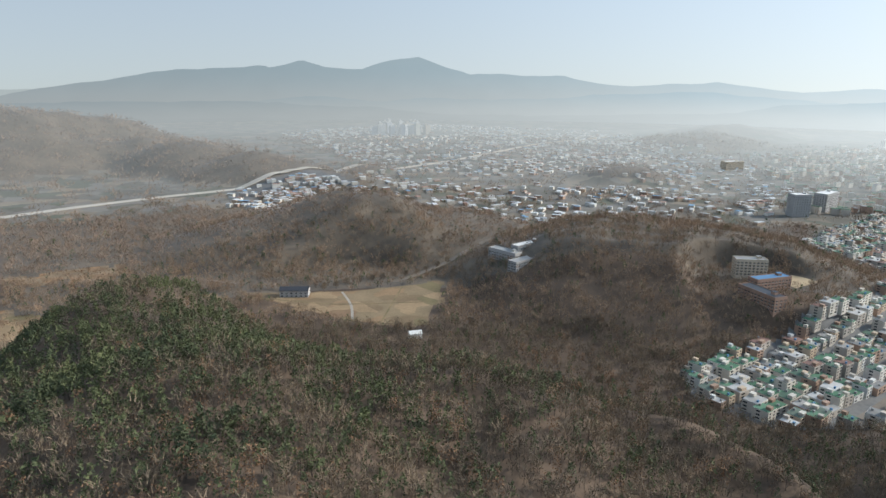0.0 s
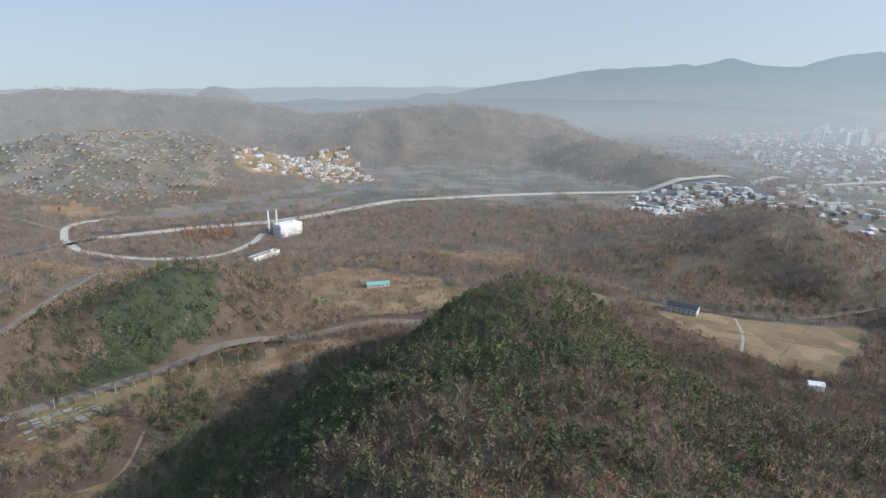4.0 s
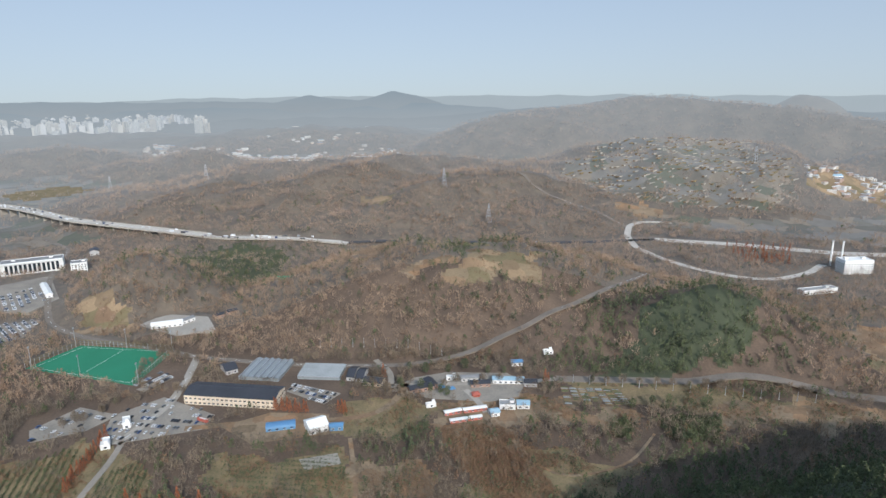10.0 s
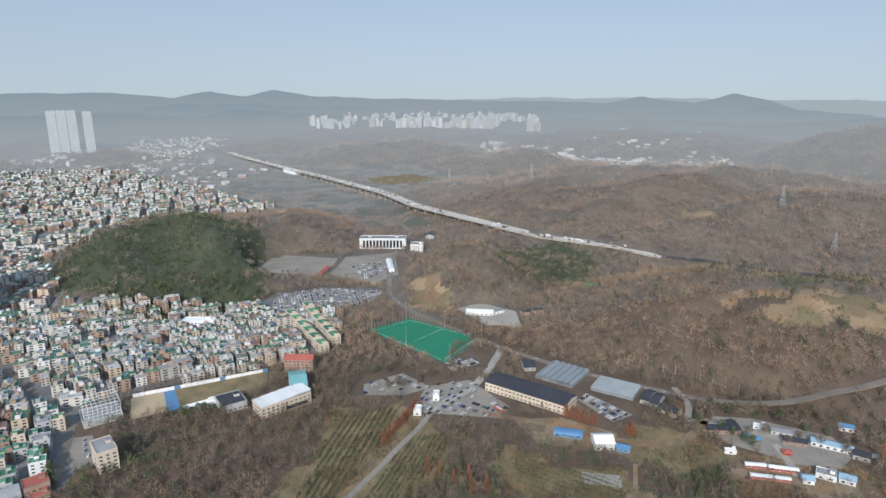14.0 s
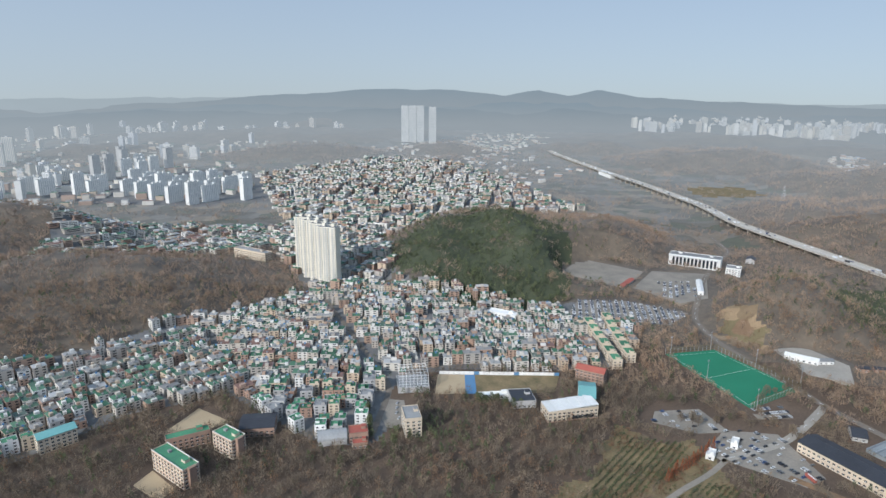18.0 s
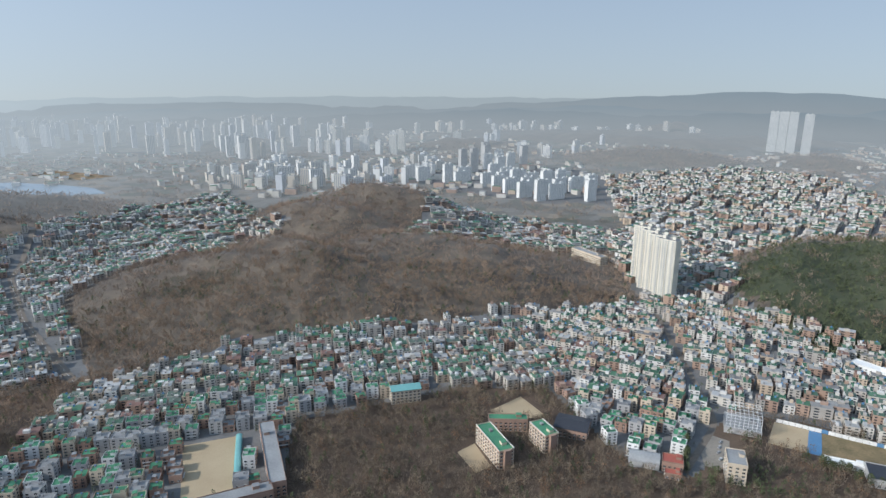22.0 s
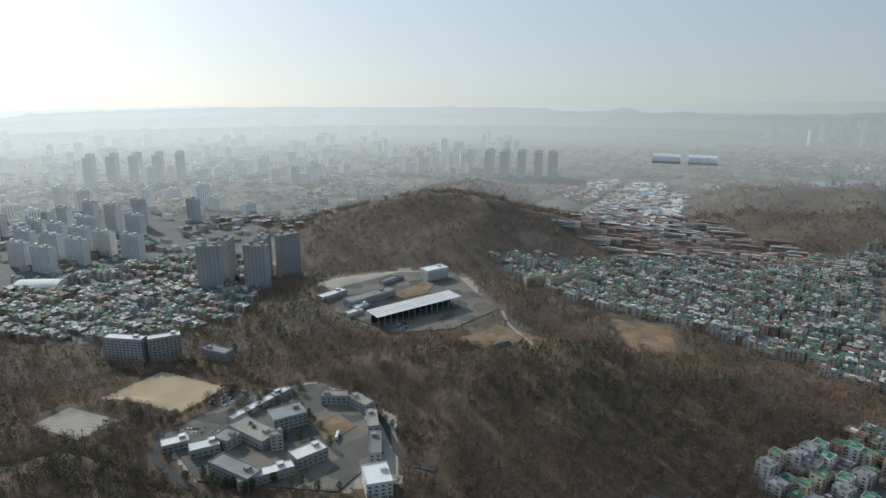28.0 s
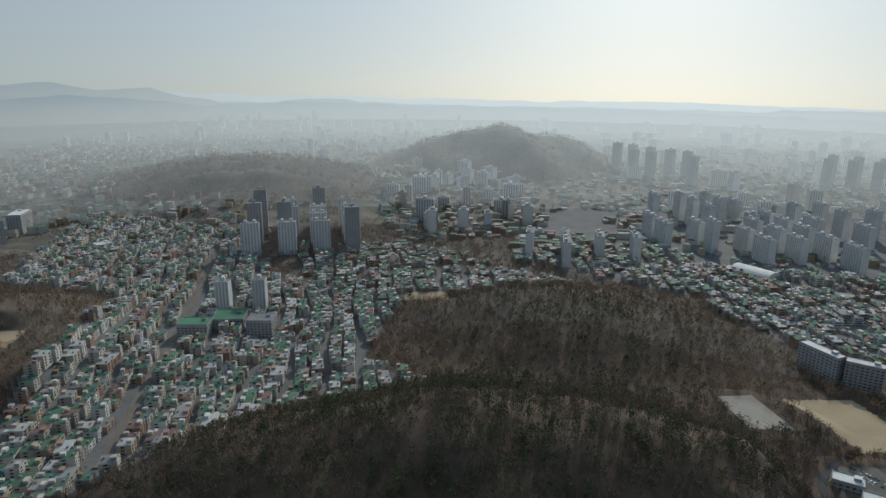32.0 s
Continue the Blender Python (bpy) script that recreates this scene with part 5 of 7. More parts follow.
def pylon(x, y, h, label="lattice steel power pylon on the hill"):
    """A four-legged lattice pylon with three pairs of arms."""
    ob = thing("power_pylon", x, y, ground(x, y), 20, label, "pylon", "power pylons")
    w = h * 0.11
    for sx in (-1, 1):
        for sy in (-1, 1):
            b = Bits()
            v = []
            for k in range(5):
                t = k / 4
                q = w * (1 - t * 0.85)
                for dx, dy in ((-0.25, -0.25), (0.25, -0.25), (0.25, 0.25), (-0.25, 0.25)):
                    v.append((sx * q + dx, sy * q + dy, t * h * 0.98 - (0.5 if k == 0 else 0)))
            b.face(M["steel"], v, [(k * 4 + i, k * 4 + (i + 1) % 4, k * 4 + 4 + (i + 1) % 4, k * 4 + 4 + i) for k in range(4) for i in range(4)])
            part("leg", b, ob)
    for k in range(6):
        q = w * (1 - k / 6 * 0.85) * 2
        part("brace", Bits().box(M["steel"], 0, q / 2, h * k / 6, q, 0.3, 0.3).box(M["steel"], 0, -q / 2, h * k / 6, q, 0.3, 0.3).box(M["steel"], q / 2, 0, h * k / 6, 0.3, q, 0.3).box(M["steel"], -q / 2, 0, h * k / 6, 0.3, q, 0.3), ob)
    for k in (0.62, 0.76, 0.9):
        part("arm", Bits().box(M["steel"], 0, 0, h * k, h * 0.32 * (1.4 - k), 0.6, 0.6), ob)
    return ob


def mast(x, y, h, lamps=True, label="tall floodlight mast beside the green pitch", category="floodlight", group="floodlights"):
    ob = thing("floodlight_mast", x, y, ground(x, y), 0, label, category, group)
    part("pole", Bits().box(M["steel"], 0, 0, -0.5, 0.45, 0.45, h + 0.5, 0, 0.5), ob)
    part("base", Bits().box(M["concrete"], 0, 0, -0.5, 1.4, 1.4, 1.0), ob)
    if lamps:
        part("lamp_frame", Bits().box(M["steel"], 0, 0, h, 3.2, 0.3, 1.6), ob)
        for i in range(3):
            part("lamp", Bits().box(M["white"], -1 + i, -0.25, h + 0.3, 0.7, 0.3, 0.8), ob)
    return ob

# ---- roads ----
road([(-913, -483), (-808, -435), (-766, -414), (-736, -377), (-700, -322), (-650, -209), (-622, -120), (-611, -51), (-605, 10), (-612, 70), (-655, 168), (-703, 253), (-756, 305), (-850, 380)], 8, "lane", "two-lane valley road between bare trees")
ROADS.append(([(-890, -455), (-800, -422), (-752, -400), (-722, -365), (-688, -312)], 18))   # trees cleared on the camera's side so that the road shows in its view
road([(-913, -483), (-1010, -520), (-1150, -560), (-1230, -640)], 8, "lane", "side road past the white hall")
road([(-650, -209), (-600, -205), (-545, -205), (-480, -228)], 8, "concrete", "concrete drive to the car park")
road([(-500, -180), (-505, -120), (-500, -60), (-505, -20), (-530, 0), (-565, 10)], 7, "soil", "earth lane past the sheds", False)
road([(-558, 156), (-545, 240), (-529, 334), (-466, 487), (-300, 600), (-200, 690), (-120, 700)], 13, "lane", "grey farm road along the field edge", False)
road([(-560, -5), (-558, 60), (-553, 120), (-558, 156)], 7, "concrete", "pale lane through the hamlet", False)
road([(-344, 776), (-182, 740), (-90, 779), (-6, 860), (62, 956), (120, 1100)], 8, "lane", "tree-lined road round the ploughed land")
road([(-1123, 441), (-1040, 425), (-960, 440), (-902, 466), (-850, 510), (-836, 555), (-860, 620), (-900, 670)], 12, "motorway", "curved slip road of the motorway junction")
road([(-1212, 566), (-1222, 520), (-1190, 470), (-1123, 441)], 12, "motorway", "curved slip road of the motorway junction")
road([(-1120, 430), (-1060, 500), (-1010, 600), (-946, 679)], 12, "lane", "motorway ramp in the junction")
road([(-1090, 480), (-1040, 600), (-960, 740), (-940, 811), (-917, 1028), (-774, 1217), (-659, 1340), (-500, 1480), (-232, 1790), (-53, 2015), (265, 2575), (689, 3002)], 24, "motorway", "pale four-lane motorway across the valley")
road([(-1440, 300), (-1300, 400), (-1180, 460)], 9, "lane", "country road to the junction")
road([(300, 455), (383, 522), (561, 661), (731, 804), (850, 910)], 8, "lane", "straight main street through the town", False)
road([(-426, -791), (-385, -650), (-342, -511), (-269, -442)], 6, "lane", "street between the flats", False)
road([(290, -700), (420, -900), (520, -1100), (560, -1300)], 9, "lane", "street through the houses")
road([(600, -60), (560, -45), (480, -75), (440, -120)], 6, "asphalt", "campus lane with parked cars", False)
road([(577, -198), (570, -225), (531, -240), (491, -232), (450, -222), (425, -240)], 6, "asphalt", "campus lane round the curved wing", False)
road([(660, -470), (625, -455), (570, -446), (511, -436)], 4, "concrete", "walled path over the hill", False)
road([(1150, 120), (1095, -3), (1070, -157), (1075, -300)], 22, "concrete", "pale embankment road along the stream", False)
road([(1040, -960), (1120, -1010), (1290, -1290), (1400, -1500)], 16, "concrete", "avenue leading to the stadium", False)


def viaduct():
    """The motorway on piers."""
    line = [(-2350, -2150), (-2050, -1750), (-1762, -1281), (-1640, -1080), (-1441, -777), (-1303, -621), (-1209, -428), (-1148, -293), (-1122, -150), (-1100, -70)]
    ROADS.append((line, 30))
    level = [10, 10, 12, 16, 20, 21, 18, 13, 9, 6]
    level = [max(z, ground(x, y) + 0.6) for z, (x, y) in zip(level, line)]
    v, f, p, z = strip(line, 28, step=12, level=level)
    ob = new("motorway_viaduct")
    tagged(ob, "pale concrete motorway viaduct on rows of piers", "viaduct")
    part("deck", mesh("deck", v, f, M["motorway"]), ob)
    n = len(p)
    d = np.gradient(p, axis=0)
    for side in (-1, 1):
        b = Bits()
        for i in range(n - 1):
            q = (p[i] + p[i + 1]) / 2
            e = p[i + 1] - p[i]
            L = math.hypot(*e)
            nx, ny = -e[1] / L, e[0] / L
            b.box(M["concrete"], q[0] + nx * side * 13.6, q[1] + ny * side * 13.6, (z[i] + z[i + 1]) / 2, L + 0.4, 0.5, 1.2, math.degrees(math.atan2(e[1], e[0])))
        part("parapet", b, ob)
    part("lane_marking", mesh("lane_marking", *strip(line, 0.6, step=12, level=[q + 0.05 for q in level])[:2], M["white"]), ob)
    for i in range(2, n - 1, 3):
        g = ground(*p[i])
        if z[i] - g > 4:
            t = math.degrees(math.atan2(d[i, 1], d[i, 0]))
            part("pier", Bits().box(M["concrete"], *p[i], g - 1, 2.6, 14, z[i] - g - 1.5, t).box(M["concrete"], *p[i], z[i] - 2.8, 3.2, 20, 1.7, t), ob)
    rng = np.random.RandomState(4)
    b = Bits()
    for i in range(3, n - 2):
        t = math.degrees(math.atan2(d[i, 1], d[i, 0]))
        for s in (-1, 1):
            if rng.rand() < 0.4:
                k = s * rng.choice([4, 8])
                b.box(M["car"], p[i][0] + math.cos(radians(t + 90)) * k, p[i][1] + math.sin(radians(t + 90)) * k, z[i] + 0.3, rng.choice([4.4, 4.6, 9]), 2.0, rng.choice([1.4, 1.5, 3]), t, 0.9)
    tagged(new("motorway_traffic", b.done("motorway_traffic")), "cars and lorries on the motorway viaduct", "cars", kind="stuff")


viaduct()
road([(-1100, -70), (-1085, 100), (-1085, 300), (-1090, 480)], 14, "asphalt", "motorway in a wooded cutting", False)

# ---- sheets of ground ----
PITCH = [(-636, -376), (-692, -346), (-666, -238), (-585, -252)]
pitch, PZ = sheet("pitch", "turf", PITCH, "bright green artificial football pitch", "pitch", level=1.8)


def pitch_lines():
    b = Bits()
    c = np.mean(PITCH, 0)
    q = [tuple(c + (np.array(p) - c) * 0.9) for p in PITCH]
    for (x1, y1), (x2, y2) in list(zip(q, q[1:] + q[:1])) + [(((q[0][0] + q[3][0]) / 2, (q[0][1] + q[3][1]) / 2), ((q[1][0] + q[2][0]) / 2, (q[1][1] + q[2][1]) / 2))]:
        b.box(M["white"], (x1 + x2) / 2, (y1 + y2) / 2, PZ + 0.01, math.hypot(x2 - x1, y2 - y1), 0.3, 0.03, math.degrees(math.atan2(y2 - y1, x2 - x1)))
    part("line_marking", b, pitch)


pitch_lines()
fence = tagged(new("pitch_fence"), "tall pale net fence along the football pitch", "fence")
for (x1, y1), (x2, y2) in ((PITCH[1], PITCH[2]), (PITCH[2], PITCH[3]), (PITCH[0], PITCH[1])):
    n = int(math.hypot(x2 - x1, y2 - y1) / 5)
    t = math.degrees(math.atan2(y2 - y1, x2 - x1))
    for i in range(n + 1):
        part("post", b1(M["steel"], x1 + (x2 - x1) * i / n, y1 + (y2 - y1) * i / n, PZ - 0.5, 0.25, 0.25, 7), fence)
    for k in range(3):
        part("rail", b1(M["grass"], (x1 + x2) / 2, (y1 + y2) / 2, PZ + 1 + k * 2.6, math.hypot(x2 - x1, y2 - y1), 0.15, 0.6, t), fence)
for x, y in ((-690, -350), (-668, -240), (-588, -248), (-640, -372), (-680, -292), (-612, -312)):
    mast(x, y, 21)
sheet("car_park", "pavement", [(-478, -242), (-529, -250), (-560, -215), (-521, -160), (-497, -165)], "asphalt car park with painted bays", "car park")
sheet("car_park", "pavement", [(-560, -104), (-530, -66), (-550, -52), (-576, -98)], "asphalt car park behind the long hall", "car park")
sheet("car_park", "pavement", [(-584, -256), (-618, -238), (-600, -218), (-572, -238)], "car park beside the football pitch", "car park")
sheet("car_park", "pavement", [(-490, -300), (-510, -310), (-548, -285), (-530, -245), (-505, -262)], "car park among bare trees", "car park")
park([(-478, -242), (-529, -250), (-560, -215), (-521, -160), (-497, -165)], 75, 1, fill=0.5, gap=11)
park([(-560, -104), (-530, -66), (-550, -52), (-576, -98)], 60, 2, fill=0.75, gap=8)
park([(-584, -256), (-618, -238), (-600, -218), (-572, -238)], 150, 3, fill=0.7, gap=8)
park([(-490, -300), (-510, -310), (-548, -285), (-530, -245), (-505, -262)], 60, 4, fill=0.5, gap=16)
LOT = [(-704, -558), (-755, -510), (-778, -429), (-720, -420), (-636, -525)]
sheet("car_park", "pavement", LOT, "large asphalt car park beside the wooded hill", "car park", level=3.3)
lot_cars(LOT, 40, 5)
lot_cars([(-800, -480), (-850, -450), (-900, -500), (-860, -530)], 32, 6, fill=0.5)
sheet("yard", "pavement", [(-550, -6), (-575, 16), (-584, 50), (-576, 111), (-550, 123), (-526, 112), (-519, 84), (-530, 34)], "pale trodden yard between the hamlet's houses", "yard")
sheet("yard", "soil", [(-500, -150), (-520, -112), (-512, -60), (-478, -60), (-470, -120)], "orange earth yard beside the hall", "yard")
sheet("yard", "concrete", [(-740, -300), (-700, -245), (-715, -205), (-760, -225), (-775, -280)], "pale paved yard in front of the terrace roofs", "yard", level=5.3)
SF = [(150, -552), (100, -562), (94, -482), (136, -470)]
sheet("school_field", "sand", SF, "pale sandy school sports field", "sports field")
sheet("school_field", "sand", [(-134, -569), (-172, -592), (-186, -548), (-144, -551)], "pale sandy school sports field", "sports field")
sheet("school_yard", "sand", [(-88, -503), (-106, -514), (-112, -478), (-97, -470)], "small sandy yard beside the school", "yard")
sheet("sports_ground", "sand", [(-368, -472), (-392, -452), (-420, -485), (-398, -504)], "sandy sports ground behind the flats", "sports field")
sheet("sports_ground", "blue", [(-392, -452), (-401, -445), (-428, -478), (-420, -485)], "blue-coated running strip", "sports field")
sheet("sports_ground", "grass", [(-401, -445), (-465, -397), (-498, -419), (-428, -478)], "green turf sports ground with worn edges", "sports field")
sheet("school_field", "sand", [(693, -15), (728, -76), (658, -130), (622, -78)], "wide sandy campus sports field", "sports field")
sheet("campus_yard", "yard", [(590, -60), (634, -144), (615, -215), (540, -225), (470, -215), (440, -163), (507, -73)], "pale concrete campus yards", "yard", level=4.2)
sheet("tennis_court", "concrete", [(662, 40), (682, 10), (632, -30), (615, 5)], "pale walled tennis courts", "court")
sheet("school_field", "sand", [(744, 448), (776, 395), (803, 415), (771, 462)], "sandy field beside the dark hill", "sports field")
sheet("pond", "water", [(1129, -1881), (1070, -2060), (940, -2110), (780, -2040), (673, -1979), (610, -1880), (720, -1850), (931, -1820)], "shallow grey pond with reed banks", "pond", lift=0.3)
sheet("far_field", "field", [(680, -2200), (900, -2350), (1000, -2280), (760, -2130)], "dry field beyond the pond", "field")
sheet("parade_ground", "pavement", [(-780, -656), (-873, -688), (-893, -575), (-792, -540)], "bare concrete training ground", "yard", level=6.3)
sheet("parade_ground", "pavement", [(-806, -536), (-906, -568), (-961, -503), (-850, -440), (-798, -453)], "paved training ground before the white hall", "yard", level=6.2)
sheet("field", "field", [(-260, 724), (-140, 738), (-30, 782), (-44, 632), (-125, 640), (-210, 690)], "ploughed orange-brown valley field", "field")
sheet("field", "grass", [(-540, 165), (-515, 165), (-490, 250), (-525, 265)], "allotment rows beside the lane", "field")
sheet("building_site", "soil", [(600, -596), (495, -535), (480, -585), (540, -640)], "bare orange soil of a building site", "ground")
sheet("building_site", "soil", [(624, -376), (642, -441), (585, -448), (553, -395)], "levelled orange soil round a pavilion", "ground")

# ---- valley hamlet, west ----
building("long_hall", -548, -148, 77, 86, 26, 9, "cream", "dark", "long cream hall with a dark ribbed metal roof", "hall", "ribbed", rise=3.5, floor=4.2)
greenhouse(-607, -129, 77, 41, 44, 6, False, "grey multi-span greenhouse with steel gutters")
greenhouse(-596, -73, 80, 42, 30, 7, True, "grey multi-span greenhouse with steel gutters")
for x, y, t, L, D, H, wall, roof, style, label in (
        (-613, -168, 119, 12, 20, 4, "greyw", "dark", "gable", "black-roofed shed beside the greenhouse"),
        (-587, -42, 77, 7, 24, 4, "greyw", "dark", "gable", "narrow black-roofed shed beside the greenhouse"),
        (-583, -33, 77, 7, 24, 4, "greyw", "dark", "gable", "narrow black-roofed shed beside the greenhouse"),
        (-567, -21, 70, 18, 12, 4, "cream", "dark", "gable", "old house with a dark tiled gable roof"),
        (-549, 23, 108, 24, 9, 4, "brick", "dark", "gable", "long house with a dark gable roof"),
        (-557, 33, 18, 16, 8, 4, "brick", "dark", "gable", "house wing with a dark gable roof"),
        (-568, 54, 91, 10, 5, 3, "white", "white", "flat", "white site cabin beside the lane"),
        (-565, 73, 91, 20, 7, 3.5, "greyw", "greyroof", "gable", "shed with a pale sheet roof"),
        (-552, 80, 91, 18, 8, 3.5, "brick", "dark", "gable", "dark-roofed shed beside the lane"),
        (-556, 108, 81, 30, 8, 4, "white", "paleblue", "gable", "long pale blue sheet-roofed shed"),
        (-548, 128, 81, 12, 9, 4, "greyw", "dark", "gable", "dark shed by the parked cars"),
        (-508, 98, 82, 14, 10, 4, "white", "greyroof", "flat", "grey flat-roofed workshop beside the lane"),
        (-507, 112, 82, 11, 9, 4, "white", "paleblue", "gable", "workshop with a light blue roof"),
        (-516, 30, 104, 9, 4, 3, "white", "white", "flat", "white container cabin on bare soil"),
        (-501, 48, 104, 15, 4, 3, "red", "white", "gable", "low shed with a red and white roof"),
        (-504, 68, 99, 21, 4, 3, "red", "white", "gable", "low shed with a red and white roof"),
        (-488, 58, 100, 28, 3.5, 2.6, "red", "white", "gable", "row of red and white stalls"),
        (-496, 84, 100, 8, 8, 3.5, "white", "paleblue", "gable", "small hut with a blue roof"),
        (-594, 124, 92, 11, 7, 4, "white", "blue", "gable", "small house with a bright blue roof"),
        (-611, 161, 93, 10, 6, 3, "white", "white", "flat", "white cabin under the trees"),
        (-733, -265, 105, 34, 10, 4.5, "white", "white", "gable", "white-roofed terrace restaurant beside a paved yard"),
        (-745, -246, 142, 18, 8, 4, "white", "greyroof", "gable", "pale-roofed outbuilding by the yard"),
        (-765, -214, 126, 12, 8, 4, "brick", "dark", "gable", "dark-roofed house by the wood"),
        (-775, -200, 126, 12, 8, 4, "brick", "dark", "gable", "dark-roofed house by the wood"),
        (-847, -141, 95, 24, 14, 5, "greyw", "green", "gable", "green-roofed shed at the wood's edge"),
        (-493, -99, 98, 24, 10, 3, "blue", "blue", "vault", "low blue sheet-covered store"),
        (-488, -69, 114, 16, 16, 6, "white", "white", "gable", "white shed with a pale roof"),
        (-486, -52, 90, 11, 6, 4, "blue", "blue", "gable", "small blue shed by the lane"),
        (-511, -231, 20, 12, 6, 5, "white", "white", "flat", "white gatehouse at the car park"),
        (-479, -236, 20, 12, 7, 4, "white", "white", "flat", "white low toilet block"),
        (-203, 719, 3, 33, 14, 8, "greyw", "dark", "gable", "hall with a dark gable roof in the field"),
        (-51, 600, 20, 12, 9, 5, "white", "white", "gable", "white hut at the wood's edge"),
        (-548, 579, 54, 29, 10, 4, "greyw", "teal", "gable", "blue-grey shed on the cleared slope"),
        (-1107, -500, 20, 20, 14, 7, "greyw", "dark", "gable", "black-roofed building beside the road"),
        (-775, 575, 99, 55, 12, 6, "white", "greyroof", "flat", "pale service building of the junction"),
        (-1392, 1015, 92, 70, 15, 6, "white", "paleblue", "gable", "blue-roofed depot below the graves"),
        (-808, -550, 15, 50, 8, 4, "greyw", "red", "gable", "long shed with a red roof"),
        (-880, -470, 32, 60, 8, 5, "white", "white", "gable", "long white shed beside the training ground"),
        (-575, -581, 111, 41, 14, 8, "white", "white", "flat", "long white shop building")):
    building("house" if L < 20 else "shed", x, y, t, L, D, H, wall, roof, label, "house" if L < 20 else "shed", style, rise=min(3.5, D * 0.22), gap=5)
for x, y in ((-549, 43), (-545, 52)):
    ob = thing("market_tent", x, y, ground(x, y), 15, "dark blue square market tent", "tent", "blue tents")
    part("canopy", Bits().box(M["blue"], 0, 0, 2.6, 7, 6, 1.6, 0, 0.1), ob)
    for sx in (-3, 3):
        for sy in (-2.5, 2.5):
            part("leg", b1(M["steel"], sx, sy, -0.2, 0.12, 0.12, 2.8), ob)
ob = thing("red_stall", -532, 73, ground(-532, 73), 10, "round red fairground stall", "stall")
part("base", Bits().box(M["red"], 0, 0, 0, 6, 6, 1.6).box(M["red"], 0, 0, 0, 6, 6, 1.6, 45), ob)
part("canopy", Bits().box(M["red"], 0, 0, 2.6, 8, 8, 1.5, 0, 0.15), ob)
part("post", b1(M["steel"], 0, 0, 1.5, 0.4, 0.4, 1.3), ob)
ob = thing("red_truck", -509, -167, ground(-509, -167) + 0.6, 60, "red fire truck parked by the yard", "truck")
part("cab", Bits().box(M["red"], -4.5, 0, 0.6, 2.4, 2.6, 2.6).box(M["glass"], -5.7, 0, 1.9, 0.2, 2.2, 0.9), ob)
part("body", b1(M["red"], 1, 0, 0.8, 8, 2.6, 2.4), ob)
part("ladder", b1(M["white"], 0.5, 0, 3.2, 9, 0.8, 0.4), ob)
for sx in (-4.2, 0.5, 3.6):
    part("wheel", b1(M["dark"], sx, 0, 0, 1.0, 2.5, 1.0), ob)
row(TREE_RED, -523, -111, -516, -78, 9, "rust-red dawn redwood in a row", "row of dawn redwoods", 1)
row(TREE_RED, -514, -52, -510, -44, 3, "rust-red dawn redwood in a row", "row of dawn redwoods", 2)
row(TREE_RED, -415, -240, -492, -240, 15, "rust-red dawn redwood in a row", "row of dawn redwoods", 3)
row(TREE_RED, -400, -190, -380, -120, 8, "rust-red dawn redwood among the plantation", "row of dawn redwoods", 13, 6)
row(TREE_RED, -584, -14, -578, -8, 2, "large rust-red tree beside the road", "", 4)
row(TREE_RED, -549, 140, -545, 146, 2, "large rust-red tree beside the road", "", 5)
for k in range(4):
    row(TREE_RED, -1010 + 26 * k, 572 - 4 * k, -980 + 24 * k, 672 - 18 * k, 13, "rust-red dawn redwood in the junction", "redwoods in the junction", 60 + k, 4)
row(TREE_BARE, -625, -120, -615, 60, 16, "bare roadside tree in winter", "bare roadside trees", 7)
row(TREE_BARE, -630, -200, -690, -300, 9, "bare roadside tree in winter", "bare roadside trees", 8)
row(TREE_BARE, -545, 180, -490, 440, 18, "bare roadside tree in winter", "bare roadside trees", 9)
row(TREE_BARE, -180, 735, -20, 840, 12, "bare roadside tree in winter", "bare roadside trees", 10)
row(TREE_BARE, -556, -40, -556, 130, 10, "bare yard tree in winter", "bare roadside trees", 21, 9)
row(TREE_PINE, -150, 250, -215, 400, 22, "dark green pine on the ridge", "pines on the ridge", 11, 25)
row(TREE_PINE, -60, 190, -120, 260, 8, "olive-green pine on the ridge", "pines on the ridge", 12, 30)
for x, y, h in ((-960, 230, 34), (-1330, 120, 40), (-1180, 190, 36), (-1700, -700, 42), (-1550, -420, 40), (-2050, 300, 44), (-2100, 900, 46), (-1500, 900, 40)):
    pylon(x, y, h)

# ---- white hall, toll plaza, junction works ----
hq = building("white_hall", -990, -540, 111, 82, 24, 18, "white", "greyroof", "white public hall with a columned front", "hall", wins=False, huts=2)
for i in range(13):
    part("column", Bits().box(M["white"], -36 + i * 6, -13.4, 0, 1.4, 1.4, 17), hq)
    if i < 12:
        part("window", Bits().box(M["glass"], -33 + i * 6, -12.1, 2, 3.6, 0.2, 13), hq)
part("canopy", b1(M["white"], 0, -13.5, 17, 82, 4.5, 1.5), hq)
building("side_wing", -1000, -478, 111, 22, 20, 14, "white", "greyroof", "lower white wing of the public hall", "hall")
building("toll_plaza", -1762, -1281, 60, 95, 26, 9, "white", "white", "white roof of the motorway toll plaza", "toll plaza", "vault", rise=4, wins=False)
wb = building("plant_building", -859, 690, 87, 44, 22, 20, "white", "white", "tall white plant building", "plant", huts=2)
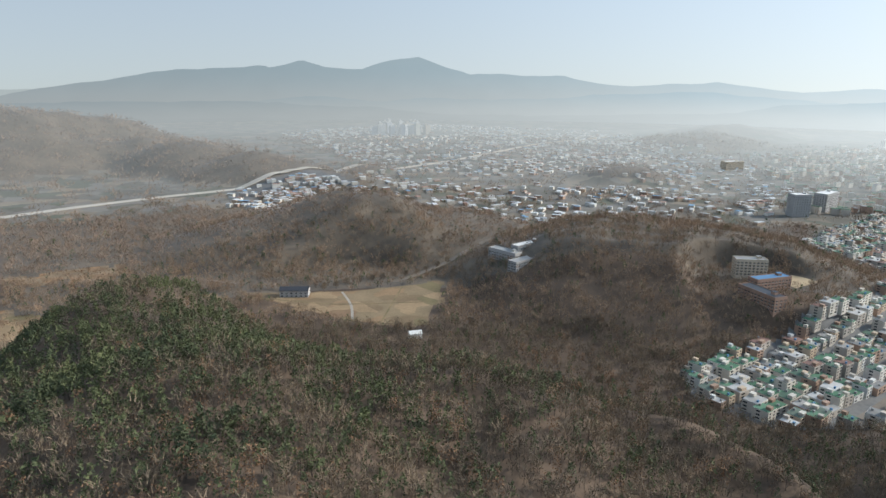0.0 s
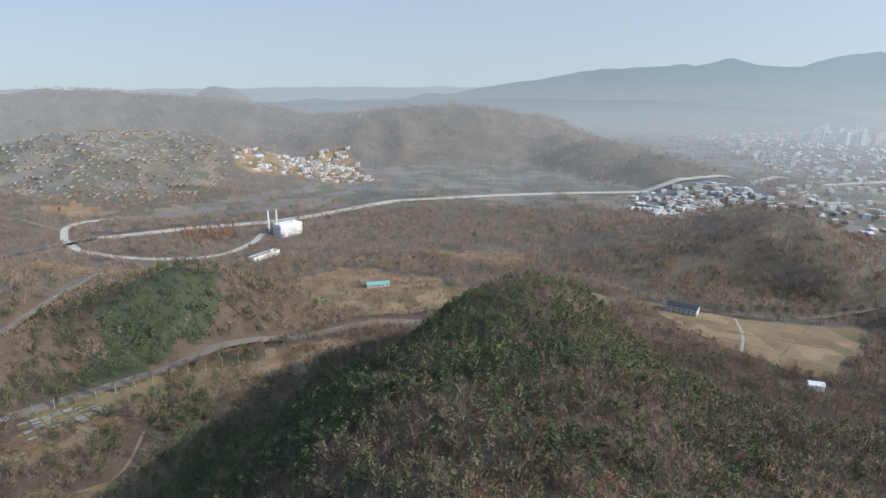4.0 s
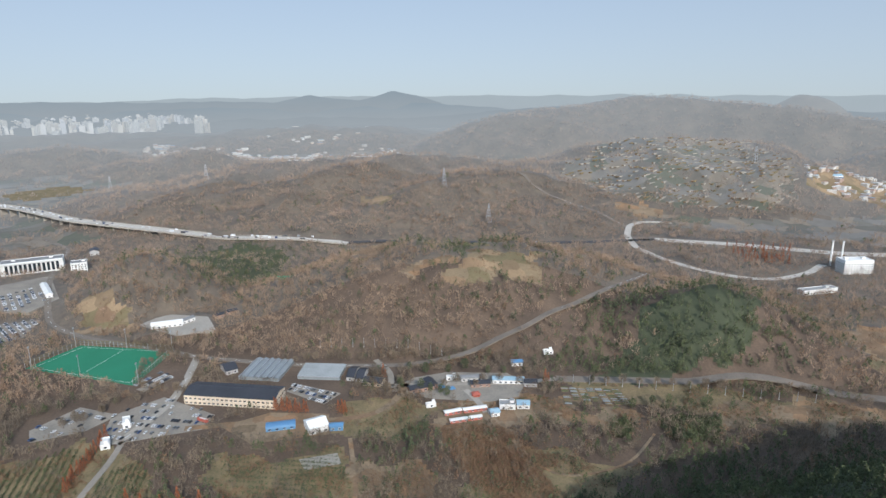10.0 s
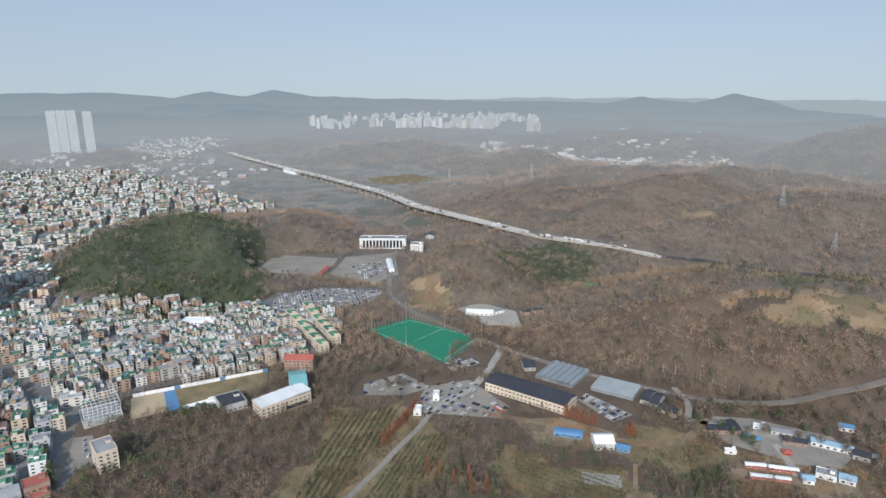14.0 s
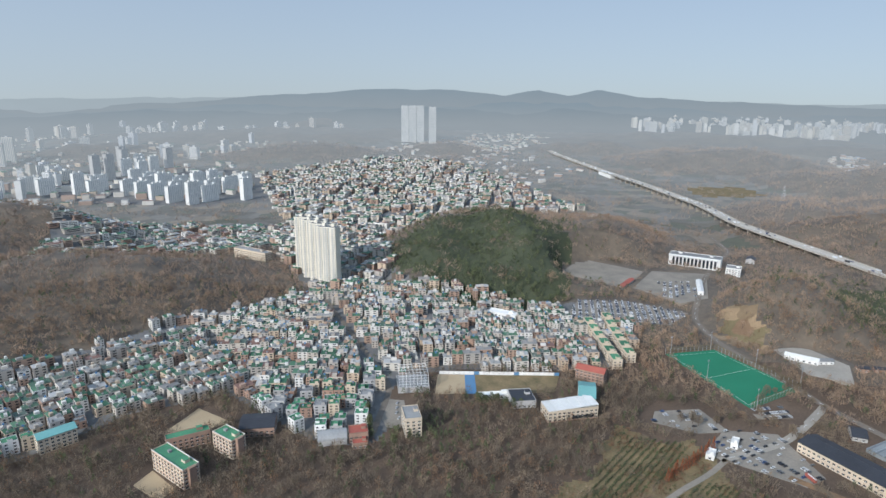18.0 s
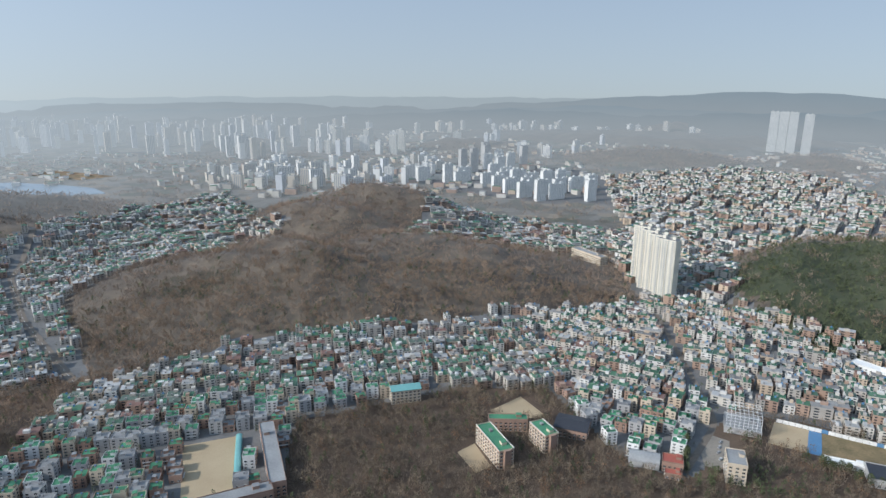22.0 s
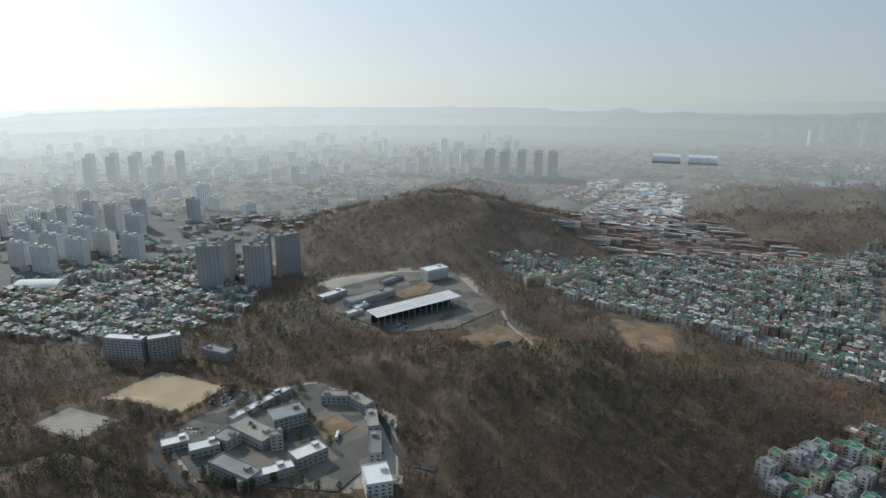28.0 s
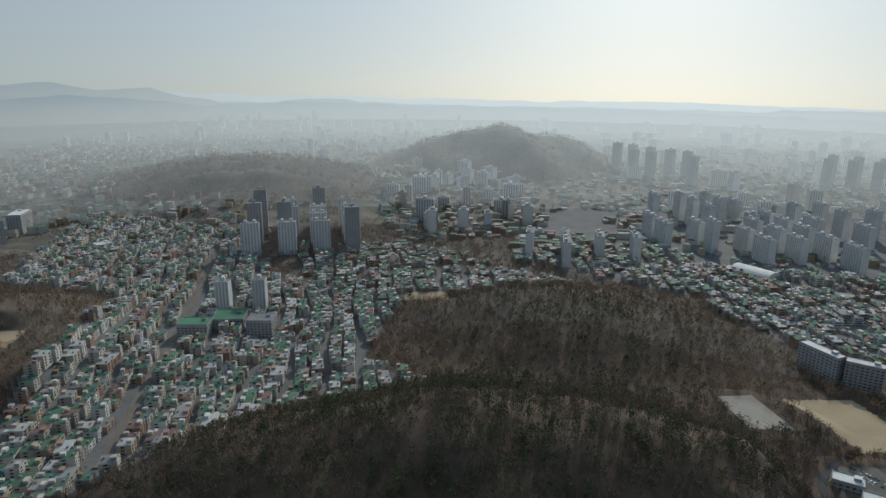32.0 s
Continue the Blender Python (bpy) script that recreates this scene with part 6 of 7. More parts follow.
for x, y in ((-897, 680), (-890, 692)):
    ob = thing("chimney", x, y, ground(x, y), 0, "slim white plant chimney", "chimney", "white chimneys")
    b = Bits()
    n = 10
    v = [(math.cos(a) * r, math.sin(a) * r, h) for h, r in ((-1, 1.7), (20, 1.45), (40, 1.25)) for a in [6.283 * i / n for i in range(n)]]
    part("shaft", mesh("shaft", v, [(k * n + i, k * n + (i + 1) % n, k * n + n + (i + 1) % n, k * n + n + i) for k in range(2) for i in range(n)], M["white"]), ob)
    part("rim", b1(M["steel"], 0, 0, 39.4, 2.9, 2.9, 0.8, 22), ob)

# ---- north: schools and sheds ----
building("school", 48, 800, -44, 44, 14, 16, "greyw", "greyroof", "grey school block with a flat roof", "school")
building("school", 76, 772, 42, 60, 14, 14, "greyw", "greyroof", "grey school wing with a pale roof", "school")
building("school", 78, 815, 42, 50, 12, 12, "greyw", "white", "school wing with a white roof", "school")
building("school", 298, 634, -68, 48, 16, 15, "brick", "dark", "brick school on the wooded hill", "school", z=30)
building("school", 322, 672, 20, 45, 14, 15, "brick", "blue", "brick school wing with a blue roof edge", "school", z=33)
building("school", 318, 715, -5, 34, 16, 18, "cream", "greyroof", "cream school block on the hill", "school", z=38)
sheet("school_field", "sand", [(347, 707), (372, 730), (397, 708), (355, 680)], "sandy playing field on the hill", "sports field", level=33.3)
building("tower_office", 624, 1232, 4, 32, 25, 42, "greyw", "white", "grey office tower with a white roof", "tower", z=0)
building("tower_office", 705, 1290, 41, 55, 25, 36, "greyw", "white", "grey office block with a slanting white roof", "tower", z=0)
building("white_block", 750, 1880, 20, 60, 25, 24, "cream", "white", "pale block above the far houses", "building", z=0)

# ---- east campus and hill-top works ----
for x, y, t, L, D, H, wall, roof, label in (
        (598, -148, -64, 74, 9, 7, "greyw", "white", "long campus wing with a pale flat roof"),
        (556, -160, -90, 30, 22, 14, "greyw", "greyroof", "square grey campus hall"),
        (548, -128, -156, 46, 20, 10, "greyw", "concrete", "grey campus hall with a pale roof"),
        (566, -66, -92, 22, 13, 8, "greyw", "white", "campus building with a white roof"),
        (546, -86, -93, 24, 14, 9, "greyw", "white", "campus building with a white roof"),
        (548, -105, -151, 18, 16, 11, "greyw", "greyroof", "square campus block with a parapet"),
        (497, -100, -151, 44, 15, 12, "greyw", "greyroof", "dark grey campus block"),
        (483, -120, -91, 44, 12, 9, "greyw", "white", "campus wing with a bright roof"),
        (490, -157, -80, 28, 16, 12, "greyw", "white", "campus wing with a bright roof"),
        (520, -140, -105, 10, 8, 17, "greyw", "greyroof", "grey campus stair tower with flat roof"),
        (430, -191, -105, 20, 26, 14, "white", "white", "white campus block at the wood's edge"),
        (571, -211, 60, 24, 11, 11, "greyw", "greyroof", "grey wing of the curved campus row"),
        (549, -229, 15, 26, 11, 11, "greyw", "concrete", "grey wing of the curved campus row"),
        (512, -224, -20, 30, 10, 11, "greyw", "concrete", "grey wing of the curved campus row"),
        (475, -210, -25, 34, 10, 11, "greyw", "greyroof", "grey wing of the curved campus row"),
        (782, -48, -129, 46, 13, 28, "greyw", "white", "grey slab of flats above the sports field"),
        (765, -86, -95, 34, 13, 28, "greyw", "white", "grey slab of flats above the sports field"),
        (738, -136, 35, 34, 13, 11, "greyw", "greyroof", "grey hall behind the sports field")):
    building("campus_building", x, y, t, L, D, H, wall, roof, label, "building", huts=1, z=2.0 if x < 620 else None)
rf = thing("canopy_hall", 704, -369, 20, -83, "long open-sided hall with a pale panel roof", "hall")
for i in range(5):
    part("roof_panel", Bits().box(M["white"], 0, -10.5 + i * 5.3, 13.5 + i * 0.25, 126, 4.9, 0.4), rf)
for i in range(15):
    for sy in (-11, 11):
        part("column", b1(M["steel"], -60 + i * 8.6, sy, -2, 0.7, 0.7, 15.4), rf)
part("back_wall", b1(M["dark"], 0, 6, -2, 120, 0.6, 15), rf)
CLEAR.append([(670, -300), (760, -300), (760, -440), (670, -440)])
for x, y, t, L, D, H, wall, roof, label in (
        (815, -302, -70, 42, 14, 6, "greyw", "white", "low works shed with a white roof"),
        (777, -340, -78, 72, 18, 9, "greyw", "greyroof", "grey works hall with a ribbed roof"),
        (819, -461, -85, 37, 20, 16, "white", "white", "white house on the hill"),
        (740, -302, -77, 22, 9, 5, "white", "white", "small white-roofed works shed"),
        (755, -318, -77, 20, 8, 5, "white", "white", "small white-roofed works shed"),
        (836, -400, -70, 40, 10, 5, "greyw", "greyroof", "low grey works sheds in a row")):
    building("works_shed", x, y, t, L, D, H, wall, roof, label, "shed", "flat", z=19.5)
sheet("works_yard", "yard", [(663, -321), (640, -385), (668, -470), (740, -480), (830, -500), (870, -430), (850, -330), (760, -285)], "dark paved works yard on the hill top", "yard", level=20)
sheet("soil_heap", "soil", [(779, -366), (812, -441), (796, -448), (764, -420), (760, -372)], "orange soil stack in the works yard", "yard", level=20.6)
building("pavilion", 570, -404, -88, 22, 12, 5, "greyw", "dark", "dark-roofed pavilion on levelled soil", "pavilion", "gable", z=16)

# ---- south: schools and large roofs in the town ----
for x, y, t, L, label in ((-119, -495, 102, 46, "cream school block with a green roof"), (-166, -502, 104, 26, "cream school wing with a green roof")):
    ob = building("school", x, y, t, L, 14, 17, "cream", "green", label, "school")
    for k in range(5):
        part("brick_band", b1(M["brick"], 0, 0, 2.75 + 3.3 * k, L + 0.16, 14.16, 0.7), ob, "brown brick band")
    part("white_coping", Bits().box(M["white"], 0, 6.9, 18.0, L + 0.3, 0.5, 0.25).box(M["white"], 0, -6.9, 18.0, L + 0.3, 0.5, 0.25), ob)
    part("roof_tank", b1(M["greyroof"], -L * 0.2, 1, 17.25, 3, 2.5, 2), ob)
    part("stair_tower", b1(M["brick"], L / 2 + 1.6, 0, -3, 3.2, 6, 21.5), ob, "brown brick stair tower")
building("school", -142, -534, 169, 36, 10, 12, "brick", "green", "brown school link with a green roof", "school")
building("school_hall", -200, -519, 148, 30, 26, 9, "brick", "dark", "school hall with a dark ribbed roof", "hall", "ribbed")
building("school", 92, -455, -165, 54, 13, 13, "brick", "greyroof", "brick school block at the wood's edge", "school")
building("school", 70, -512, -80, 96, 13, 13, "brick", "greyroof", "long brick school wing beside the field", "school")
building("green_canopy", 99, -520, -85, 72, 5, 4, "teal", "teal", "green canopy along the sports field", "canopy", "vault", rise=1.5, wins=False)
building("flats", -54, -604, -175, 30, 13, 14, "cream", "teal", "block of flats with a teal gable roof", "flats", "gable")
building("house", -262, -450, 152, 17, 14, 9, "brick", "red", "house with a bright red roof", "house", "flat")
building("house", -256, -438, 152, 13, 8, 5, "brick", "red", "low brick house with a red roof", "house", "flat")
building("hall", -242, -461, 152, 25, 16, 5, "greyw", "greyroof", "hall with a pale vaulted roof", "hall", "vault", rise=5, wins=False)
building("cream_block", -307, -431, 152, 15, 24, 18, "cream", "greyroof", "cream block with a flat roof", "building")
net = building("sports_hall", -361, -500, 148, 32, 30, 5, "greyw", "greyroof", "caged sports deck with a white net frame", "sports hall", wins=False)
for i in range(9):
    part("net_post", b1(M["white"], -15 + i * 3.75, -14, 5, 0.35, 0.35, 13), net)
    part("net_rail", b1(M["white"], -15 + i * 3.75, 0, 18, 0.3, 28, 0.3), net)
for i in range(5):
    part("net_beam", b1(M["white"], 0, -14, 6 + i * 3, 30, 0.25, 0.25), net)
    part("net_rail", b1(M["white"], 0, -14 + i * 7, 18, 30, 0.3, 0.3), net)
building("gym", -424, -405, 147, 23, 26, 7, "greyw", "dark", "grey gym roof beside the turf", "hall", "flat")
building("stand", -410, -428, 147, 34, 8, 4, "white", "white", "low white stand beside the turf", "stand", "flat")
centre = building("community_centre", -440, -358, 152, 50, 20, 11, "cream", "white", "cream hall with a sweeping white roof", "hall", "flat")
for i in range(6):
    part("roof_sail", Bits().box(M["white"], -21 + i * 8.4, 0, 11.6 + 0.45 * i, 8.3, 21, 0.4), centre)
part("plinth", b1(M["brick"], 0, 0, -4, 50.4, 20.4, 5.2), centre)
part("glass_front", b1(M["glass"], 10, 0, 1.6, 22, 20.3, 3.2), centre)
wing = building("community_centre", -474, -364, 129, 16, 34, 13, "cream", "teal", "wing with a ribbed teal glass roof", "hall", "ribbed", rise=4)
part("glass_gable", b1(M["teal"], 0, 0, 10, 16.3, 20, 2.6), wing)
building("flats", -515, -390, 111, 30, 14, 14, "brick", "red", "brick flats with a dark red roof", "flats", "gable")
wall_t = tagged(new("boundary_wall"), "blue and white boundary wall behind the sports ground", "wall")
for i in range(24):
    x, y = -400 + (-98) * (i + 0.5) / 24, -504 + 85 * (i + 0.5) / 24
    part("panel", b1(M["blue" if i % 8 == 7 else "white"], x, y, ground(x, y) - 0.5, 5.2, 0.4, 4.2, 139), wall_t)
for k in range(6):
    t = (k + 0.5) / 6
    building("flats", -559 - 83 * t, -387 - 108 * t, 53, 17, 11, 11, "cream", "green", "tan brick terrace flats with a green roof", "flats", group="terrace flats")
    building("flats", -585 - 83 * t, -388 - 98 * t, 53, 17, 11, 11, "cream", "green", "tan brick terrace flats with a green roof", "flats", group="terrace flats")
building("institute", -433, -1050, 109, 76, 16, 18, "cream", "greyroof", "cream institute at the hill's foot", "building")

# ---- towers and slabs of flats ----
TOWER = slab_block(30, 17, 33, "ivory", 7, "apartment_tower", plain=True)
for u in (-10.7, 0, 10.7):
    bay = part("wall_bay", b1(M["ivory"], u, 0, -6, 5.4, 18.4, 98), TOWER)
    b = Bits()
    for fl in range(33):
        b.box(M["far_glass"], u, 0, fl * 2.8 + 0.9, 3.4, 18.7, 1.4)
    part("bay_window", b, bay)
for x, y, t in ((-466, -846, 125), (-468, -873, 125), (-470, -901, 125), (-472, -929, 125)):
    place(TOWER, x, y, t, "tall white apartment tower with banded windows", "apartment tower", "stepped white towers")
# far towers and slabs: haze is painted into walls, roofs and windows
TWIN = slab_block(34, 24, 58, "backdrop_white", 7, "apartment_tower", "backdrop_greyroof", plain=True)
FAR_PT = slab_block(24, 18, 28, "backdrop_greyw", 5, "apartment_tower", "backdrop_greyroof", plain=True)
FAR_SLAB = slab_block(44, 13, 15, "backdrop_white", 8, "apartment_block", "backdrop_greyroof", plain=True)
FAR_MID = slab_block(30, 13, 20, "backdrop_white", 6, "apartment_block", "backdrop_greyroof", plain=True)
for x, y, t in ((-1835, -2490, 143), (-1864, -2468, 140), (-1893, -2448, 146), (-1938, -2412, 143)):
    place(TWIN, x, y, t, "very tall pale apartment tower", "apartment tower", "far towers")
SLAB = slab_block(44, 13, 15, "white", 8, plain=True)
MID = slab_block(30, 13, 20, "white", 6, plain=True)
PT = slab_block(24, 18, 28, "greyw", 5, "apartment_tower", plain=True)
LOW = slab_block(46, 11, 5, "cream", 8, "low_flats", "green", plain=True)
rng = np.random.RandomState(8)


def estate(poly, turn, px, py, protos, label, group, seed, fill=0.9, z=None):
    """Slabs set out in rows inside a plan polygon."""
    r = np.random.RandomState(seed)
    c, s = math.cos(radians(turn)), math.sin(radians(turn))
    P = np.array(poly, float)
    u, v = P @ np.array([c, s]), P @ np.array([-s, c])
    b = v.min() + py / 2
    while b < v.max():
        a = u.min() + px / 2
        while a < u.max():
            x, y = a * c - b * s, a * s + b * c
            if r.rand() < fill and inside(np.array([x]), np.array([y]), list(poly))[0]:
                place(protos[r.randint(len(protos))], x + r.uniform(-4, 4), y + r.uniform(-4, 4), turn + r.uniform(-2, 2), label, "apartment block", group, z=z)
            a += px
        b += py


area("town", (-180, -2120), (-358, -1760), (-526, -1590), (-720, -1540), (-900, -1700), (-861, -2114), (-550, -2473))
estate([(-230, -2071), (-358, -1792), (-526, -1613), (-700, -1581), (-760, -1750), (-560, -1950)], 20, 58, 62, [FAR_SLAB, FAR_SLAB, FAR_MID], "white slab of flats in a large estate", "white estate", 1)
estate([(-420, -2130), (-560, -2050), (-700, -2200), (-560, -2400)], 20, 50, 80, [FAR_PT, FAR_MID], "grey tower of flats in a large estate", "grey estate", 2)
area("town", (940, -150), (1000, 400), (1300, 500), (1750, 300), (1700, -100), (1350, -350), (1080, -330))
UT = slab_block(34, 16, 24, "greyw", 6, "apartment_tower", plain=True)
for x, y, t in ((985, -180, -120), (1015, -210, -30), (955, -240, -130), (1000, -262, -30), (1000, -300, -83)):
    place(UT, x, y, t, "dark grey apartment tower beside the stream", "apartment tower", "towers beside the stream")
estate([(1180, 100), (1210, -130), (1500, -150), (1560, 60), (1477, 273), (1250, 240)], 35, 62, 58, [SLAB, MID], "grey slab of flats across the stream", "flats across the stream", 3)
estate([(985, 344), (1060, 170), (1110, 190), (1130, 330), (1060, 400)], 20, 52, 60, [SLAB], "grey slab of flats beyond the houses", "flats beyond the houses", 4)
estate([(780, 800), (850, 690), (960, 640), (1120, 760), (960, 940)], -50, 55, 62, [MID, MID, PT], "grey tower of flats beyond the park", "flats beyond the park", 5)
estate([(2000, -60), (2000, -330), (2150, -350), (2200, -20)], 80, 60, 90, [FAR_PT], "hazy grey tower of flats", "far towers of flats", 6)
estate([(1850, 250), (1950, 500), (2100, 480), (2050, 240)], 70, 60, 90, [FAR_PT], "hazy grey tower of flats", "far towers of flats", 7)
estate([(1480, -1260), (1600, -1100), (1720, -1150), (1600, -1330)], 50, 48, 60, [FAR_PT], "grey-blue tower of flats by the avenue", "towers by the avenue", 8)
STUB = slab_block(17, 14, 15, "white", 4, plain=True)
for x, y, t, p in ((598, 632, -60, STUB), (628, 598, -60, STUB), (768, -612, -94, LOW), (748, -639, -90, LOW), (752, -664, -90, LOW)):
    place(p, x, y, t, "pale slab of flats above the houses", "apartment block")
building("market_hall", 568, 590, -55, 38, 34, 14, "greyw", "green", "square hall with a green roof", "hall", z=0)
building("block", 528, 606, -60, 36, 24, 16, "greyw", "green", "square block with a green roof", "building", z=0)
building("block", 566, 536, -60, 30, 25, 22, "greyw", "greyroof", "dark grey block beside the street", "building", z=0)
building("white_hall", 705, 1042, -11, 26, 20, 10, "white", "white", "low white hall among houses", "hall", z=0)
for x, y in ((1628, -1867), (1535, -1944)):
    ob = thing("stadium_roof", x, y, 0, -140, "white curved stadium stand roof", "stadium")
    part("roof", Bits().vault(M["white"], 0, 0, 8, 95, 60, 22), ob)
    part("base", b1(M["greyw"], 0, 0, -3, 96, 58, 11.5), ob)
building("ice_hall", 1115, 39, -115, 62, 36, 6, "greyw", "white", "long hall with a curved white roof", "hall", "vault", rise=7, wins=False)

# ---- far quarters ----
city("valley_sheds", [(-500, 1250), (-150, 1150), (150, 1100), (500, 1100), (700, 1300), (900, 1900), (700, 3200), (-300, 3600), (-900, 3000), (-300, 1900)], 3000, 1, 2.5, 13, 1, "pale sheds and low works in the wide valley", "hot_roof")
city("valley_sheds", [(-548, 1415), (-380, 1592), (-169, 1371), (-274, 1136), (-440, 1228)], 240, 1, 2.5, 13, 2, "pale sheds and low works below the hill", "hot_roof")
city("far_town", [(560, 1000), (900, 900), (1300, 1000), (1900, 1600), (1500, 2500), (900, 2200)], 1500, 2, 5, 13, 3, "pale houses of the far town")
city("far_city", [(1300, 330), (1900, 500), (3300, 1300), (3600, 200), (3300, -1500), (2200, -1100), (1700, -500), (1350, -300)], 230, 8, 18, 28, 4, "hazy blocks of flats of the city", "greyroof", "apt")
city("far_town", [(1200, 330), (1700, 600), (2300, 300), (2300, -600), (1500, -450), (1150, -300)], 900, 1, 4, 16, 5, "low hazy houses of the city")
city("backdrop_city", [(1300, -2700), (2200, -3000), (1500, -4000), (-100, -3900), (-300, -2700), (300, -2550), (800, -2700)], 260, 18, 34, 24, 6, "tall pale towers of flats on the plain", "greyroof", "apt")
city("far_town", [(900, -1050), (1000, -900), (1450, -1350), (1300, -1500), (1050, -1300)], 350, 1, 3, 20, 7, "red-roofed terraces along the avenue", "hot_roof")
city("far_town", [(-100, -1650), (500, -1900), (500, -2400), (-300, -2500), (-900, -2300), (-760, -1700)], 420, 2, 6, 20, 8, "houses and small blocks on the plain")
city("far_city", [(-100, -1700), (450, -2000), (300, -2350), (-500, -2450)], 130, 8, 18, 24, 9, "blocks of flats on the plain", "greyroof", "apt")
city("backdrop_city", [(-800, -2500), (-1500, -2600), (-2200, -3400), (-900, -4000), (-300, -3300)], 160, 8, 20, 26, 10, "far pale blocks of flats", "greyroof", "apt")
city("backdrop_city", [(-3250, -2250), (-4250, -2500), (-4450, -1200), (-3750, -950), (-3400, -1500)], 400, 14, 30, 28, 11, "far pale blocks of flats with painted haze", "greyroof", "apt")
city("far_town", [(-1700, -2050), (-2400, -2600), (-2700, -2200), (-2000, -1900)], 200, 1, 3, 18, 12, "houses beyond the motorway")
city("far_town", [(-2350, -420), (-2450, 60), (-2700, 60), (-2600, -460)], 150, 1, 2.5, 15, 63, "village in the far valley", "hot_roof", limit=60)
city("far_town", [(-2100, -480), (-2250, -640), (-2750, -1000), (-3000, -800), (-2500, -380)], 330, 1, 3, 20, 13, "village beyond the woods", "hot_roof")
city("far_town", [(-1340, 930), (-1450, 1000), (-1500, 1330), (-1420, 1400), (-1120, 1200), (-1160, 1130), (-1270, 1040)], 190, 1, 2.2, 12, 14, "white village in the side valley", "hot_roof", limit=150)
city("far_town", [(-1572, -2443), (-1576, -2011), (-1276, -1272), (-1815, -1408), (-2236, -2455)], 240, 1, 3, 16, 32, "sheds and houses along the motorway", "hot_roof")
city("roadside_sheds", [(-1168, -952), (-1098, -810), (-956, -660), (-1005, -771)], 60, 1, 2, 13, 33, "low sheds along the country road", "hot_roof", limit=40)


def long_rows(poly, turn, long, gap, h, seed):
    """Places of long terraces in parallel rows."""
    r = np.random.RandomState(seed)
    c, s = math.cos(radians(turn)), math.sin(radians(turn))
    P = np.array(poly, float)
    u, v = P @ np.array([c, s]), P @ np.array([-s, c])
    spots = []
    for b in np.arange(v.min(), v.max(), gap):
        a = u.min() + r.uniform(0, 15)
        while a < u.max():
            L = long * r.uniform(0.6, 1.3)
            x, y = (a + L / 2) * c - b * s, (a + L / 2) * s + b * c
            if inside(np.array([x]), np.array([y]), list(poly))[0] and ground(x, y) < 40 and r.rand() < 0.85:
                spots.append((x, y, L * 0.9, 9.5, h * r.uniform(0.9, 1.3), turn, r.rand()))
            a += L + 6
    return spots


far_houses(long_rows([(973, -794), (1147, -1147), (714, -1138), (547, -1104), (786, -827)], 40, 58, 23, 7, 34), "terrace_rows", "long red-roofed terraces in parallel rows", roof="red_roof")
far_houses(long_rows([(669, -1105), (566, -1143), (495, -1039), (589, -1005)], 40, 40, 22, 9, 35), "terrace_rows", "pale flat-roofed terraces above the wood")
city("far_town", [(1000, 400), (1300, 520), (1750, 320), (1500, 290), (1250, 260), (1130, 350)], 260, 1, 4, 15, 53, "low grey houses beyond the estate")
city("far_town", [(1757, 706), (1732, 1112), (1379, 943), (964, 605), (1224, 404), (1604, 570)], 620, 1, 4, 14, 51, "low grey houses on the eastern plain")
city("far_city", [(1700, 700), (1700, 1000), (1379, 900), (1050, 640), (1224, 450), (1550, 570)], 60, 8, 16, 24, 52, "grey slabs of flats on the eastern plain", "greyroof", "apt")
city("far_town", [(1253, -1602), (1209, -1735), (933, -1625), (903, -1455), (1097, -1466)], 190, 1, 3, 13, 35, "low houses beyond the hill", limit=40)
city("far_town", [(1382, -1124), (1352, -1324), (1073, -1241), (1065, -1061)], 190, 1, 4, 14, 36, "low houses beside the avenue", "red_roof", limit=40)
city("far_town", [(1400, 900), (3200, 1500), (2900, 3000), (1400, 2600)], 1000, 1, 4, 16, 37, "hazy low houses on the eastern plain")
city("far_city", [(1500, 1200), (3300, 1500), (3000, 2900), (1500, 2500)], 110, 8, 18, 24, 38, "hazy blocks of flats on the plain", "greyroof", "apt")
city("far_town", [(1250, -350), (1700, -500), (2250, -1050), (1950, -1250), (1450, -1000), (1200, -700)], 420, 1, 4, 15, 41, "low hazy houses between the hills")
city("far_city", [(1600, -700), (2100, -1100), (2500, -1700), (1900, -1500)], 60, 10, 22, 22, 42, "hazy towers of flats behind the hill", "greyroof", "apt")
city("far_town", [(600, -2100), (1250, -1900), (1900, -2500), (1200, -3000), (300, -2700)], 420, 1, 4, 18, 43, "low houses and sheds on the plain")
city("far_town", [(-200, -2500), (-1600, -2600), (-1900, -3500), (-100, -3700)], 620, 1, 4, 18, 44, "low houses and sheds on the plain")
city("far_town", [(-2600, -200), (-3400, 200), (-3600, -500), (-3000, -700)], 160, 1, 3, 18, 45, "pale sheds in the far valley", "hot_roof", limit=60)
city("far_city", [(-450, 2900), (-250, 2800), (-150, 3100), (-400, 3300)], 40, 10, 18, 24, 39, "pale flats at the valley's end", "greyroof", "apt")
for x, y, t in ((100, -770, 20), (128, -776, 25), (150, -748, 60)):
    building("shed", x, y, t, 24, 9, 4, "white", "greyroof", "low pale sheet-roofed shed by the wood", "shed", "gable", gap=6)
for x, y, t in ((280, -368, 30), (297, -380, 80), (310, -362, 10)):
    building("house", x, y, t, 11, 8, 4, "greyw", "dark", "small dark-roofed house in the ravine", "house", "gable")
orchard([(150, -880), (250, -900), (260, -960), (140, -950)], 30, 2.5, 6.0, 5, "pine", 0.8, "nursery rows of small evergreens")
